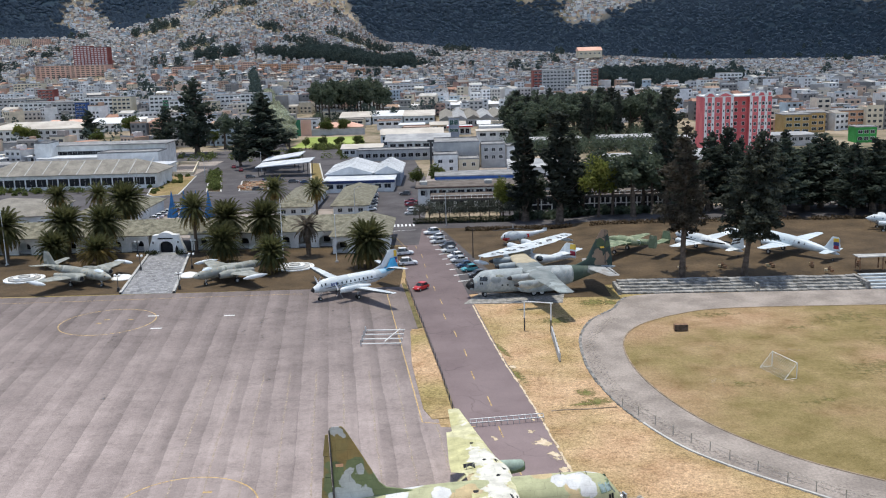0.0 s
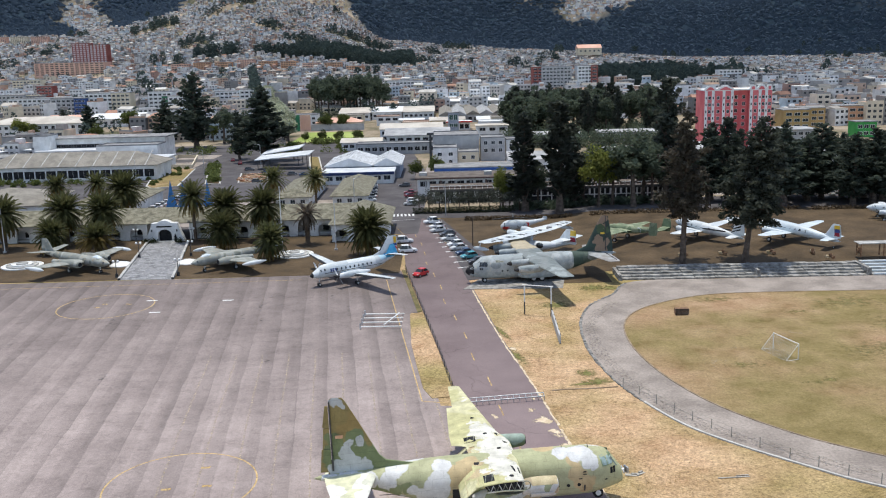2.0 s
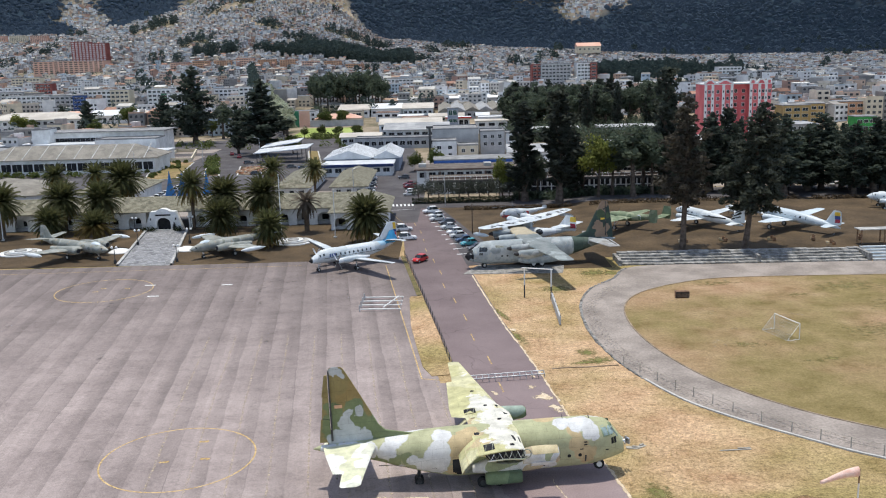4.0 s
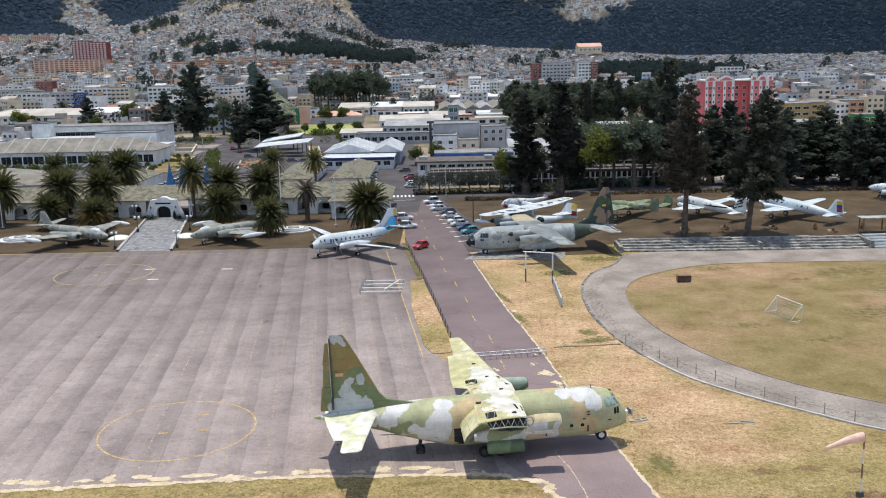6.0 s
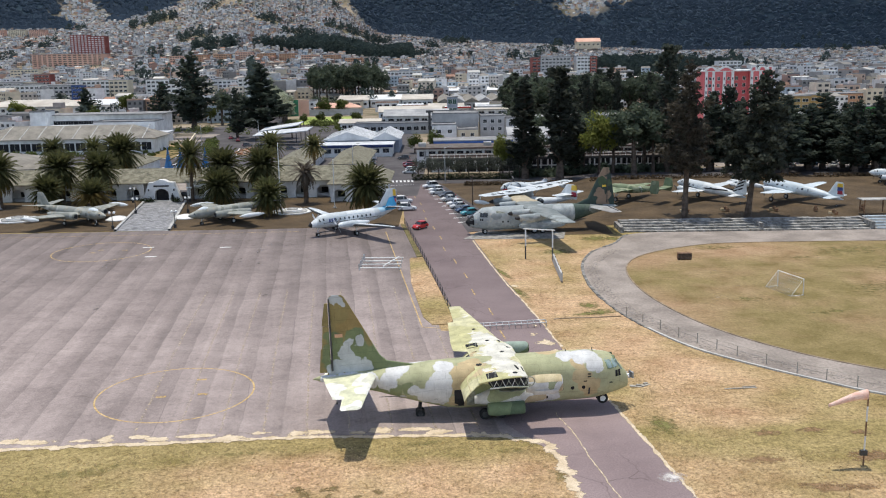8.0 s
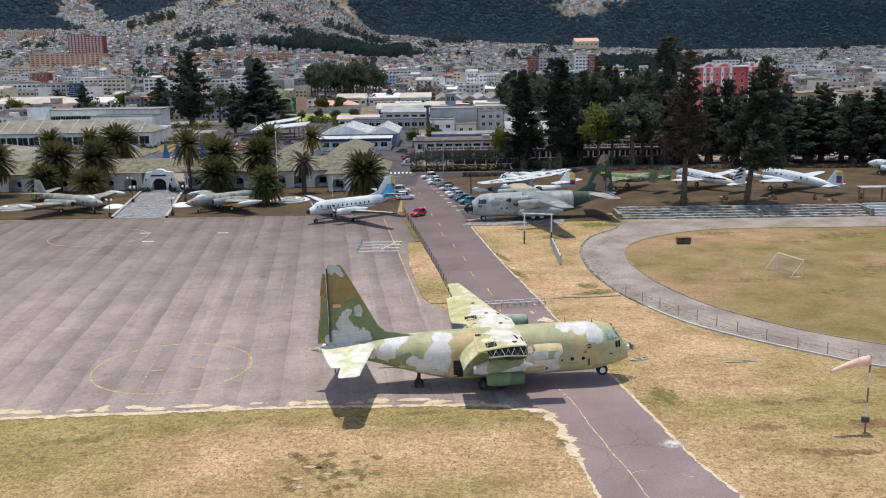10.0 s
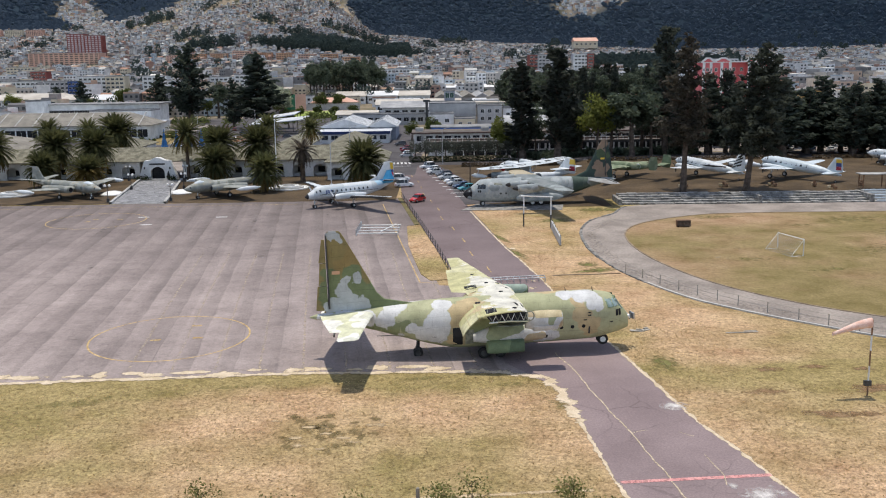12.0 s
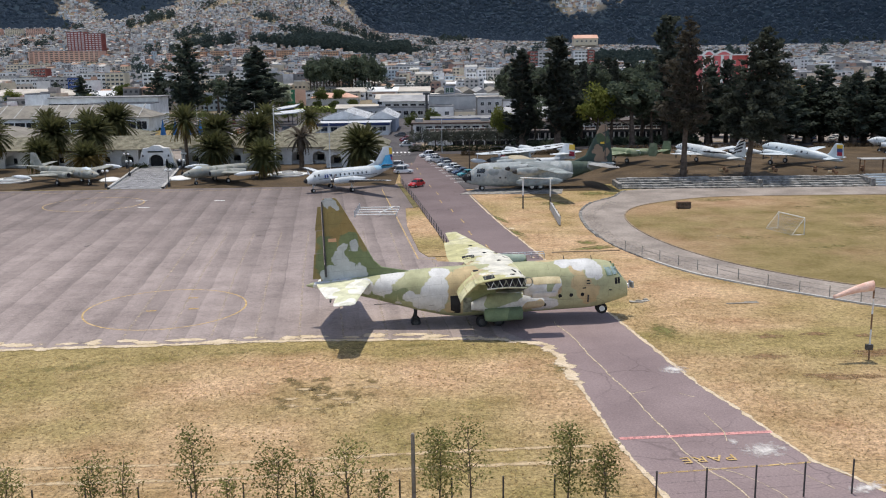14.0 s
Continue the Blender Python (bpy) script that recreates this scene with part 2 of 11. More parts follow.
def worn_mat(name, a, b, wear_scale=2.2, keep=(0.36, 0.56), rough=0.9, speck=0.2):
    """Paint or sand lying thinly on the ground, worn through in places; the cover attribute thins it out."""
    m, nt, bsdf = nodes_of(name)
    v = coords(nt, True)
    col = ramp_node(nt, noise_node(nt, v, 1.1, 4.0), [(0.36, a), (0.64, b)])
    fine = noise_node(nt, v, 9.0, 3.0, 0.7)
    col = mix_node(nt, 1.0, col, ramp_node(nt, fine, [(0.3, grey(1 - speck)), (0.7, grey(1 + speck))]), "MULTIPLY")
    at = nt.nodes.new("ShaderNodeAttribute")
    at.attribute_name = "cover"
    n = math_node(nt, "MULTIPLY", math_node(nt, "SUBTRACT", noise_node(nt, v, wear_scale, 6.0, 0.68), 0.5), 2.4)
    al = ramp_node(nt, math_node(nt, "ADD", at.outputs["Fac"], n), [(keep[0], grey(0)), (keep[1], grey(1))])
    nt.links.new(al, bsdf.inputs["Alpha"])
    finish(nt, bsdf, col, rough, spec=0.15)
    return m


def veneer(name, pts, w, z, material, label, category, cover=1.0, parent=None, wander=0.0, seed=1.0, kind=""):
    """A thin film along a line, full in the middle and thinning to both sides (cover), or even when flat."""
    b = Buf()
    n = len(pts)
    z = z - 0.034 if z > 0.02 else z
    rows = [[], [], []]
    for i, p in enumerate(pts):
        a, c = Vector(pts[max(0, i - 1)]), Vector(pts[min(n - 1, i + 1)])
        d = (c - a).normalized()
        q = Vector((-d.y, d.x)) * w / 2
        o = wander * (noise.noise((p[0] * 0.9, p[1] * 0.9, seed)) + 0.6 * noise.noise((p[0] * 2.7, p[1] * 2.7, seed + 4)))
        for k, s in enumerate((-1, 0, 1)):
            rows[k].append((p[0] + q.x * (s + o), p[1] + q.y * (s + o), z))
    b.v = rows[0] + rows[1] + rows[2]
    for k in range(2):
        for i in range(n - 1):
            b.f.append((k * n + i, k * n + i + 1, (k + 1) * n + i + 1, (k + 1) * n + i))
            b.m.append(0)
    edge = 0.0 if cover == 1.0 else cover
    me = b.mesh(name, material)
    at = me.attributes.new("cover", "FLOAT", "POINT")
    at.data.foreach_set("value", [edge] * n + [cover] * n + [edge] * n)
    ob = new(name, me)
    if parent is not None:
        ob.parent = parent
    return tagged(ob, label, category, kind=kind) if label else ob


def stain(name, cx, cy, rx, ry, z, material, label, category, rot=0.0, cover=1.0):
    """A thin round patch that thins out towards its rim."""
    b = Buf()
    z = z - 0.034 if z > 0.02 else z
    cov = [cover]
    b.v = [(cx, cy, z)]
    for k, q in enumerate((0.35, 0.7, 1.0)):
        for i in range(16):
            a = 2 * math.pi * i / 16
            x, y = rx * q * math.cos(a), ry * q * math.sin(a)
            b.v.append((cx + x * math.cos(rot) - y * math.sin(rot), cy + x * math.sin(rot) + y * math.cos(rot), z))
            cov.append(cover * (1 - q))
            j = (i + 1) % 16
            if k == 0:
                b.f.append((0, 1 + i, 1 + j))
            else:
                b.f.append((1 + 16 * (k - 1) + i, 1 + 16 * k + i, 1 + 16 * k + j, 1 + 16 * (k - 1) + j))
            b.m.append(0)
    me = b.mesh(name, material)
    at = me.attributes.new("cover", "FLOAT", "POINT")
    at.data.foreach_set("value", cov)
    return tagged(new(name, me), label, category)


M_YELLOW = worn_mat("worn_yellow_road_paint", (0.5, 0.34, 0.14), (0.62, 0.45, 0.22), 2.6, (0.2, 0.75))
M_ROADWHITE = surf("white_road_paint", (0.55, 0.55, 0.54), (0.75, 0.75, 0.74), 1.5, 8, 0.8, speck=0.2)
M_BARK = surf("tree_bark", (0.06, 0.045, 0.035), (0.13, 0.1, 0.08), 1.5, 8, 0.95, speck=0.3, bump=0.6, dist=0.08)


# ---- ground ----
FOOT = [(-0.6, 100), (-0.48, 112), (-0.36, 122), (-0.27, 165), (-0.2, 245), (-0.12, 190), (-0.05, 90), (0.02, 62), (0.09, 52),
        (0.18, 34), (0.26, 16), (0.4, 12), (0.6, 16)]


def ground_z(x, y):
    """Flat round the airfield, a gentle rise under the city, then the hill and the mountain."""
    if y < 160:
        z = 0.0
    else:
        z = 1.1 * smooth01(158, 172, y) * smooth01(26, 40, x) * (1 - smooth01(226, 250, y))
    d = math.hypot(x, max(y, 1.0))
    if d > 620 and y > 0:
        u = x / d
        foot = lerp_table(FOOT, u)
        t = min(1.0, (d - 620) / 2180.0)
        steep = smooth01(-0.34, -0.2, u) * (1 - smooth01(-0.09, 0.0, u))
        z += foot * t ** (1.75 + 0.5 * steep)
        wob = noise.noise((x * 0.0021, y * 0.0021, 3.0)) * 16 + noise.noise((x * 0.006, y * 0.006, 5.0)) * 5
        z += wob * smooth01(900, 2600, d) * (0.35 + 0.65 * steep)
        if d > 2750:
            e = d - 2750
            z += e * 0.36 * smooth01(0, 500, e)
            z += (noise.noise((x * 0.0016, y * 0.0011, 9.0)) * 130 + noise.noise((x * 0.004, y * 0.003, 2.0)) * 40) * smooth01(0, 900, e)
    return z


def grass_mat(name="dry_grass", k=1.0, lean=0.0, rank=1.0):
    """Dry turf in straw, brown and olive; lean shifts it towards green, rank is how tufted it grows."""
    m, nt, bsdf = nodes_of(name)
    v = coords(nt, True)
    big = noise_node(nt, v, 0.035, 4.0, 0.6)
    mid = noise_node(nt, v, 0.22, 6.0, 0.65)
    fine = noise_node(nt, v, 4.6, 6.0, 0.78)
    dry = ramp_node(nt, mid, [(0.28, (0.31, 0.185, 0.1)), (0.46, (0.45, 0.3, 0.178)), (0.68, (0.55, 0.385, 0.24))])
    green = ramp_node(nt, mid, [(0.3, (0.2, 0.165, 0.06)), (0.7, (0.36, 0.285, 0.13))])
    # greener where the asphalt sheds its water
    sep = nt.nodes.new("ShaderNodeSeparateXYZ")
    nt.links.new(v, sep.inputs[0])
    wet = ramp_node(nt, math_node(nt, "DIVIDE", sep.outputs["Y"], 100.0), [(0.64, grey(0)), (0.685, grey(0.16)), (0.7, grey(0.16)), (0.72, grey(0.0))])
    damp = ramp_node(nt, math_node(nt, "DIVIDE", sep.outputs["X"], -100.0), [(0.1, grey(0)), (0.3, grey(0.07))])
    mask = ramp_node(nt, math_node(nt, "ADD", math_node(nt, "ADD", big, wet), damp), [(0.41 - lean, grey(0.0)), (0.59 - lean, grey(0.9))])
    col = mix_node(nt, mask, dry, green)
    tuft = noise_node(nt, v, 1.7, 5.0, 0.78)
    col = mix_node(nt, 1.0, col, ramp_node(nt, tuft, [(0.34, grey(1 - 0.4 * rank)), (0.5, grey(1.0)), (0.66, grey(1 + 0.26 * rank))]), "MULTIPLY")
    grain = ramp_node(nt, fine, [(0.33, grey(1 - 0.5 * rank)), (0.5, grey(1.0)), (0.68, grey(1 + 0.45 * rank))])
    col = mix_node(nt, 1.0, col, grain, "MULTIPLY")
    if k != 1.0:
        col = mix_node(nt, 1.0, col, grey(k), "MULTIPLY")
    finish(nt, bsdf, col, 1.0, 0.0, tuft, 0.6, 0.2, 0.1)
    return m


def forest_floor_mat():
    """Ground sheet: dry grass near, mixed lots between the houses, dark haze-tinted woods on the mountain."""
    m, nt, bsdf = nodes_of("open_ground")
    v = coords(nt, True)
    lot = noise_node(nt, v, 0.03, 5.0, 0.65)
    lots = ramp_node(nt, lot, [(0.36, (0.08, 0.085, 0.05)), (0.5, (0.25, 0.205, 0.145)), (0.64, (0.36, 0.3, 0.23))])
    # the woods' base colour carries the blue of distance haze
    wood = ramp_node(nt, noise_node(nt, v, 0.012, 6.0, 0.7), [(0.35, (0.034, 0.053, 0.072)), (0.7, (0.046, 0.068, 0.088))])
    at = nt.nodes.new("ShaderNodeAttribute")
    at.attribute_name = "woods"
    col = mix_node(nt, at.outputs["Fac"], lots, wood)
    fine = noise_node(nt, v, 0.5, 5.0, 0.7)
    col = mix_node(nt, 1.0, col, ramp_node(nt, fine, [(0.3, grey(0.75)), (0.7, grey(1.2))]), "MULTIPLY")
    finish(nt, bsdf, col, 1.0, 0.0, None, spec=0.05)
    return m


def woods_at(x, y):
    """How far the ground is wooded, 0 to 1."""
    d = math.hypot(x, max(y, 1.0))
    if d < 1500 or y < 0:
        return 0.0
    u = x / d
    edge = 2760 + 90 * noise.noise((u * 14.0, 0.5, 1.0))
    edge -= 430 * smooth01(0.0, 0.28, u)
    edge += 500 * smooth01(-0.29, -0.21, u) * (1 - smooth01(-0.13, -0.04, u))
    w = smooth01(edge - 60, edge + 60, d)
    return w * (1 - cleared(x, y))


CLEARINGS = (((440, 3090), (760, 3420), 55), ((1180, 3160), (1460, 2840), 70), ((-1075, 2880), (-800, 2300), 55), ((270, 3190), (420, 3240), 45))


def cleared(x, y):
    """Strips on the mountain side where huts stand instead of trees."""
    best = 0.0
    for (ax, ay), (bx, by), r in CLEARINGS:
        t = min(1.0, max(0.0, ((x - ax) * (bx - ax) + (y - ay) * (by - ay)) / ((bx - ax) ** 2 + (by - ay) ** 2)))
        q = math.hypot(x - ax - (bx - ax) * t, y - ay - (by - ay) * t)
        q += 45 * noise.noise((x * 0.011, y * 0.011, 3.0))
        best = max(best, 1 - smooth01(r * 0.7, r * 1.4, q))
    return best


M_GRASS = grass_mat()
M_OPEN = forest_floor_mat()

xs = [-4600 + 200 * i for i in range(11)] + [-2500 + 50 * i for i in range(40)] + [-500 + 10 * i for i in range(52)] + [20 + 2 * i for i in range(15)] + [50 + 10 * i for i in range(45)] + \
     [500 + 50 * i for i in range(40)] + [2500 + 200 * i for i in range(11)]
ys = [-600 + 60 * i for i in range(10)] + [0 + 10 * i for i in range(15)] + [150 + 2 * i for i in range(14)] + [178 + 8 * i for i in range(6)] + [226 + 3 * i for i in range(9)] + [260 + 10 * i for i in range(34)] + [600 + 40 * i for i in range(62)] + [3080 + 90 * i for i in range(18)]
gb = Buf()
gb.v = [(x, y, ground_z(x, y) - 0.03) for y in ys for x in xs]
nx = len(xs)
for j in range(len(ys) - 1):
    for i in range(nx - 1):
        gb.f.append((j * nx + i, j * nx + i + 1, (j + 1) * nx + i + 1, (j + 1) * nx + i))
        cy, cx = ys[j], xs[i]
        gb.m.append(0 if -60 < cx < 130 and cy < 222 or cx <= -60 and cy < 215 else 1)
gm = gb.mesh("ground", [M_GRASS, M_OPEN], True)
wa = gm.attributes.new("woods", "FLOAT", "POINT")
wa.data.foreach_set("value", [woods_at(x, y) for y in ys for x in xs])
ground = new("ground", gm)
tagged(ground, "dry yellow grass airfield ground rising to hills", "ground", kind="structure")


def sheet(name, poly, z, material, label, category, kind="structure", thick=0.05):
    b = Buf()
    b.prism(poly, z - thick, z)
    ob = part(name, b, material)
    return tagged(ob, label, category, kind=kind)


def asphalt_mat(name, a, b, crack=0.5, scale=0.12, lanes=False, darker_far=False):
    m, nt, bsdf = nodes_of(name)
    v = coords(nt, True)
    big = noise_node(nt, v, scale, 6.0, 0.62)
    fine = noise_node(nt, v, 7.0, 4.0, 0.75)
    col = ramp_node(nt, big, [(0.34, a), (0.64, b)])
    col = mix_node(nt, 1.0, col, ramp_node(nt, fine, [(0.3, grey(0.76)), (0.7, grey(1.2))]), "MULTIPLY")
    vo = nt.nodes.new("ShaderNodeTexVoronoi")
    vo.feature = "DISTANCE_TO_EDGE"
    vo.inputs["Scale"].default_value = 0.22
    warp = nt.nodes.new("ShaderNodeVectorMath")
    warp.operation = "ADD"
    nz = nt.nodes.new("ShaderNodeTexNoise")
    nz.inputs["Scale"].default_value = 0.6
    nt.links.new(v, nz.inputs["Vector"])
    nt.links.new(v, warp.inputs[0])
    nt.links.new(nz.outputs["Color"], warp.inputs[1])
    nt.links.new(warp.outputs[0], vo.inputs["Vector"])
    cr = ramp_node(nt, vo.outputs["Distance"], [(0.004, grey(1 - crack)), (0.014, grey(1.0))])
    hide = ramp_node(nt, noise_node(nt, v, 0.09, 3.0), [(0.45, grey(1)), (0.6, grey(0))])
    cr = mix_node(nt, hide, cr, grey(1.0))
    col = mix_node(nt, 1.0, col, cr, "MULTIPLY")
    if lanes:
        # each paving lane is worn paler on one side
        dot = nt.nodes.new("ShaderNodeVectorMath")
        dot.operation = "DOT_PRODUCT"
        dot.inputs[1].default_value = (0.993, 0.118, 0.0)
        nt.links.new(v, dot.inputs[0])
        wav = math_node(nt, "MULTIPLY", math_node(nt, "SUBTRACT", noise_node(nt, v, 0.16, 4.0), 0.5), 0.6)
        raw = math_node(nt, "DIVIDE", math_node(nt, "ADD", math_node(nt, "ADD", dot.outputs["Value"], wav), 497.0 - 12.18), 3.55)
        ph = math_node(nt, "FRACT", raw, 0.0)
        lane = ramp_node(nt, ph, [(0.0, grey(0.66)), (0.012, grey(0.72)), (0.035, grey(1.08)), (0.4, grey(1.05)), (0.68, grey(0.88)), (1.0, grey(0.71))])
        # rolled and washed streaks along the lanes, each lane worn in its own way
        dot2 = nt.nodes.new("ShaderNodeVectorMath")
        dot2.operation = "DOT_PRODUCT"
        dot2.inputs[1].default_value = (0.118, -0.993, 0.0)
        nt.links.new(v, dot2.inputs[0])
        cmb = nt.nodes.new("ShaderNodeCombineXYZ")
        nt.links.new(math_node(nt, "MULTIPLY", dot.outputs["Value"], 0.9), cmb.inputs["X"])
        nt.links.new(math_node(nt, "MULTIPLY", dot2.outputs["Value"], 0.03), cmb.inputs["Y"])
        streak = ramp_node(nt, noise_node(nt, cmb.outputs[0], 1.0, 3.0, 0.6), [(0.3, grey(0.93)), (0.5, grey(1.0)), (0.7, grey(1.05))])
        col = mix_node(nt, 1.0, col, streak, "MULTIPLY")
        pit = ramp_node(nt, noise_node(nt, v, 2.2, 4.0, 0.7), [(0.3, grey(0.88)), (0.5, grey(0.99)), (0.62, grey(1.02)), (0.76, grey(1.24))])
        col = mix_node(nt, 1.0, col, pit, "MULTIPLY")
        own = nt.nodes.new("ShaderNodeCombineXYZ")
        nt.links.new(math_node(nt, "MULTIPLY", math_node(nt, "FLOOR", raw, 0.0), 5.37), own.inputs["X"])
        nt.links.new(math_node(nt, "MULTIPLY", dot2.outputs["Value"], 0.034), own.inputs["Y"])
        fadeout = ramp_node(nt, noise_node(nt, own.outputs[0], 1.0, 3.0), [(0.36, grey(0.15)), (0.62, grey(1.0))])
        col = mix_node(nt, 1.0, col, mix_node(nt, fadeout, grey(1.0), lane), "MULTIPLY")
        blot = ramp_node(nt, noise_node(nt, v, 0.55, 6.0, 0.72), [(0.36, grey(0.86)), (0.5, grey(1.0)), (0.66, grey(1.06))])
        col = mix_node(nt, 1.0, col, blot, "MULTIPLY")
        # cloud shade over the far end is painted into the colour
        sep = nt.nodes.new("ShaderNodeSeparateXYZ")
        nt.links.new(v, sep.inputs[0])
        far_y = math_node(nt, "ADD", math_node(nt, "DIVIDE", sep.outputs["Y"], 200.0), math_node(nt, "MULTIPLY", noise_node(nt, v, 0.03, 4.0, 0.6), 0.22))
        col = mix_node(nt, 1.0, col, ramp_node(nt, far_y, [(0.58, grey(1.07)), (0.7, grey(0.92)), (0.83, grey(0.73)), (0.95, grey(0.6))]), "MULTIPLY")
    elif darker_far:
        # colour gets darker along y, towards the far end
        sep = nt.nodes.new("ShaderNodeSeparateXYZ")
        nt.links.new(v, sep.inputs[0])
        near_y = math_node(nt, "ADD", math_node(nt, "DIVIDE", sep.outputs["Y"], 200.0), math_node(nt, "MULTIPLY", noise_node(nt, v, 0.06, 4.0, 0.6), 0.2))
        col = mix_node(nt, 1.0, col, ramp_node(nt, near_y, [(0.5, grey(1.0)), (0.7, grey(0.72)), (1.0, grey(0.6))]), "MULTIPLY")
    r = nt.nodes.new("ShaderNodeObjectInfo").outputs["Random"]
    col = mix_node(nt, 1.0, col, ramp_node(nt, r, [(0, grey(0.93)), (1, grey(1.06))]), "MULTIPLY")
    finish(nt, bsdf, col, 0.92, 0.0, fine, 0.25, 0.02, 0.2)
    return m


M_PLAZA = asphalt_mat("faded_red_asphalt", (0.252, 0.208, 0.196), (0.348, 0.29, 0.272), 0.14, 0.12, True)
M_ROAD = asphalt_mat("worn_road_asphalt", (0.236, 0.181, 0.182), (0.318, 0.248, 0.247), 0.32, darker_far=True)
M_STREET = asphalt_mat("street_asphalt", (0.066, 0.06, 0.063), (0.112, 0.104, 0.106), 0.3)
M_GRAVEL = surf("grey_gravel", (0.224, 0.192, 0.168), (0.336, 0.29, 0.255), 0.2, 3.2, 0.95, speck=0.26, bump=0.5, world_space=True)
M_SAND = surf("pale_sand", (0.42, 0.32, 0.19), (0.56, 0.45, 0.3), 0.5, 5, 1.0, speck=0.25, bump=0.4, world_space=True)
M_SANDFILM = worn_mat("washed_out_sand", (0.5, 0.4, 0.27), (0.66, 0.55, 0.41), 0.8, (0.55, 0.7), 1.0)
M_SPROUT = worn_mat("fresh_green_grass", (0.125, 0.125, 0.04), (0.22, 0.2, 0.08), 1.5, (0.2, 0.9), 1.0, 0.3)
M_CRACKFILM = worn_mat("sandy_crack_fill", (0.44, 0.36, 0.26), (0.58, 0.48, 0.36), 3.0, (0.35, 0.8), 1.0)
M_LIME = worn_mat("spilt_white_lime", (0.56, 0.52, 0.5), (0.7, 0.67, 0.64), 2.0, (0.15, 1.05), 0.9)
M_REDLINE = worn_mat("worn_red_road_paint", (0.6, 0.27, 0.26), (0.7, 0.36, 0.34), 3.0, (0.0, 0.7))
M_SCORCH = worn_mat("dark_bare_earth", (0.2, 0.125, 0.065), (0.3, 0.195, 0.11), 1.6, (0.3, 0.9), 1.0, 0.3)
M_COARSE = worn_mat("coarse_dark_gravel", (0.19, 0.165, 0.138), (0.28, 0.245, 0.21), 2.6, (0.3, 0.9), 1.0, 0.35)
M_TRODDEN = worn_mat("trodden_pale_earth", (0.44, 0.33, 0.2), (0.54, 0.42, 0.27), 0.9, (0.42, 0.9), 1.0)
M_VERGE = surf("olive_verge_grass", (0.1, 0.088, 0.036), (0.19, 0.155, 0.07), 0.6, 5, 1.0, speck=0.35, bump=0.5, dist=0.1, world_space=True)
M_DULLGREEN = worn_mat("dull_green_turf", (0.17, 0.15, 0.055), (0.25, 0.215, 0.09), 0.9, (0.3, 1.1), 1.0, 0.3)
M_PITCH = grass_mat("worn_pitch_grass", 0.74, 0.01, 0.55)
M_PATH = surf("grey_slate_paving", (0.16, 0.16, 0.168), (0.3, 0.3, 0.308), 1.2, 6, 0.8, vary=0.2, speck=0.2, world_space=True)

# parade ground laid in long strips that run beside the road
AX = Vector((0.118, -0.993, 0)).normalized()       # along the strips, towards the camera
SD = Vector((0.993, 0.118, 0))                     # across them


def far_edge(x):
    return 166.8 + 0.012 * (x + 40)


def near_edge(x):
    return 70.2 + 0.045 * min(x + 5, 0) + 0.5 * math.sin(x * 0.4) * 0.4


parade = thing("parade_ground", "faded reddish asphalt parade ground laid in strips", "parade ground", kind="structure")


def on_strip(s, y):
    """The place on the line s metres right of the far right corner, at that y."""
    x0, y0 = -8.8, 167.0
    x = x0 + (y - y0) / AX.y * AX.x + s / SD.x
    return x


WIDTH = 3.55
for k in range(44):
    s1, s0 = -k * WIDTH, -(k + 1) * WIDTH
    seam = 0.5 + 0.75 * ((k * 7) % 5) / 5
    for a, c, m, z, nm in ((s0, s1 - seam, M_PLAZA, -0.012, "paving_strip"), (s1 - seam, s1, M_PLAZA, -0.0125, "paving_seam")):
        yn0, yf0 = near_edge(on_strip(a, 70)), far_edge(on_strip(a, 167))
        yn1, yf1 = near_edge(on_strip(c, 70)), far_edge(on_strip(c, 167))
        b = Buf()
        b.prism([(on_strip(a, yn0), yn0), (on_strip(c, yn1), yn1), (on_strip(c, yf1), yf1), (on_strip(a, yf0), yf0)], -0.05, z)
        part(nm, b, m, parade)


def ribbon(name, pts, w, z, material, label="", category="", parent=None, thick=0.012, kind=""):
    """A flat band along a line."""
    b = Buf()
    left, right = [], []
    for i, p in enumerate(pts):
        a, c = Vector(pts[max(0, i - 1)]), Vector(pts[min(len(pts) - 1, i + 1)])
        d = (c - a).normalized()
        n = Vector((-d.y, d.x)) * w / 2
        left.append((p[0] + n.x, p[1] + n.y))
        right.append((p[0] - n.x, p[1] - n.y))
    n = len(pts)
    vs = [(x, y, z - thick) for x, y in left + right] + [(x, y, z) for x, y in left + right]
    fs = []
    for i in range(n - 1):
        fs += [(3 * n + i, 3 * n + i + 1, 2 * n + i + 1, 2 * n + i), (i, i + 1, n + i + 1, n + i),
               (2 * n + i, 2 * n + i + 1, i + 1, i), (n + i, n + i + 1, 3 * n + i + 1, 3 * n + i)]
    b.add(vs, fs)
    ob = part(name, b, material, parent)
    return tagged(ob, label, category, kind=kind)


def circle_pts(cx, cy, r, n=72, a0=0.0, a1=2 * math.pi):
    return [(cx + r * math.cos(a0 + (a1 - a0) * i / n), cy + r * math.sin(a0 + (a1 - a0) * i / n)) for i in range(n + 1)]


for cx, cy, r in ((-25.5, 80.9, 7.15), (-56.4, 148.3, 7.75)):
    veneer("painted_circle", circle_pts(cx, cy, r), 0.16, 0.026, M_YELLOW, "worn yellow landing circle painted on the asphalt", "road marking", 0.7)

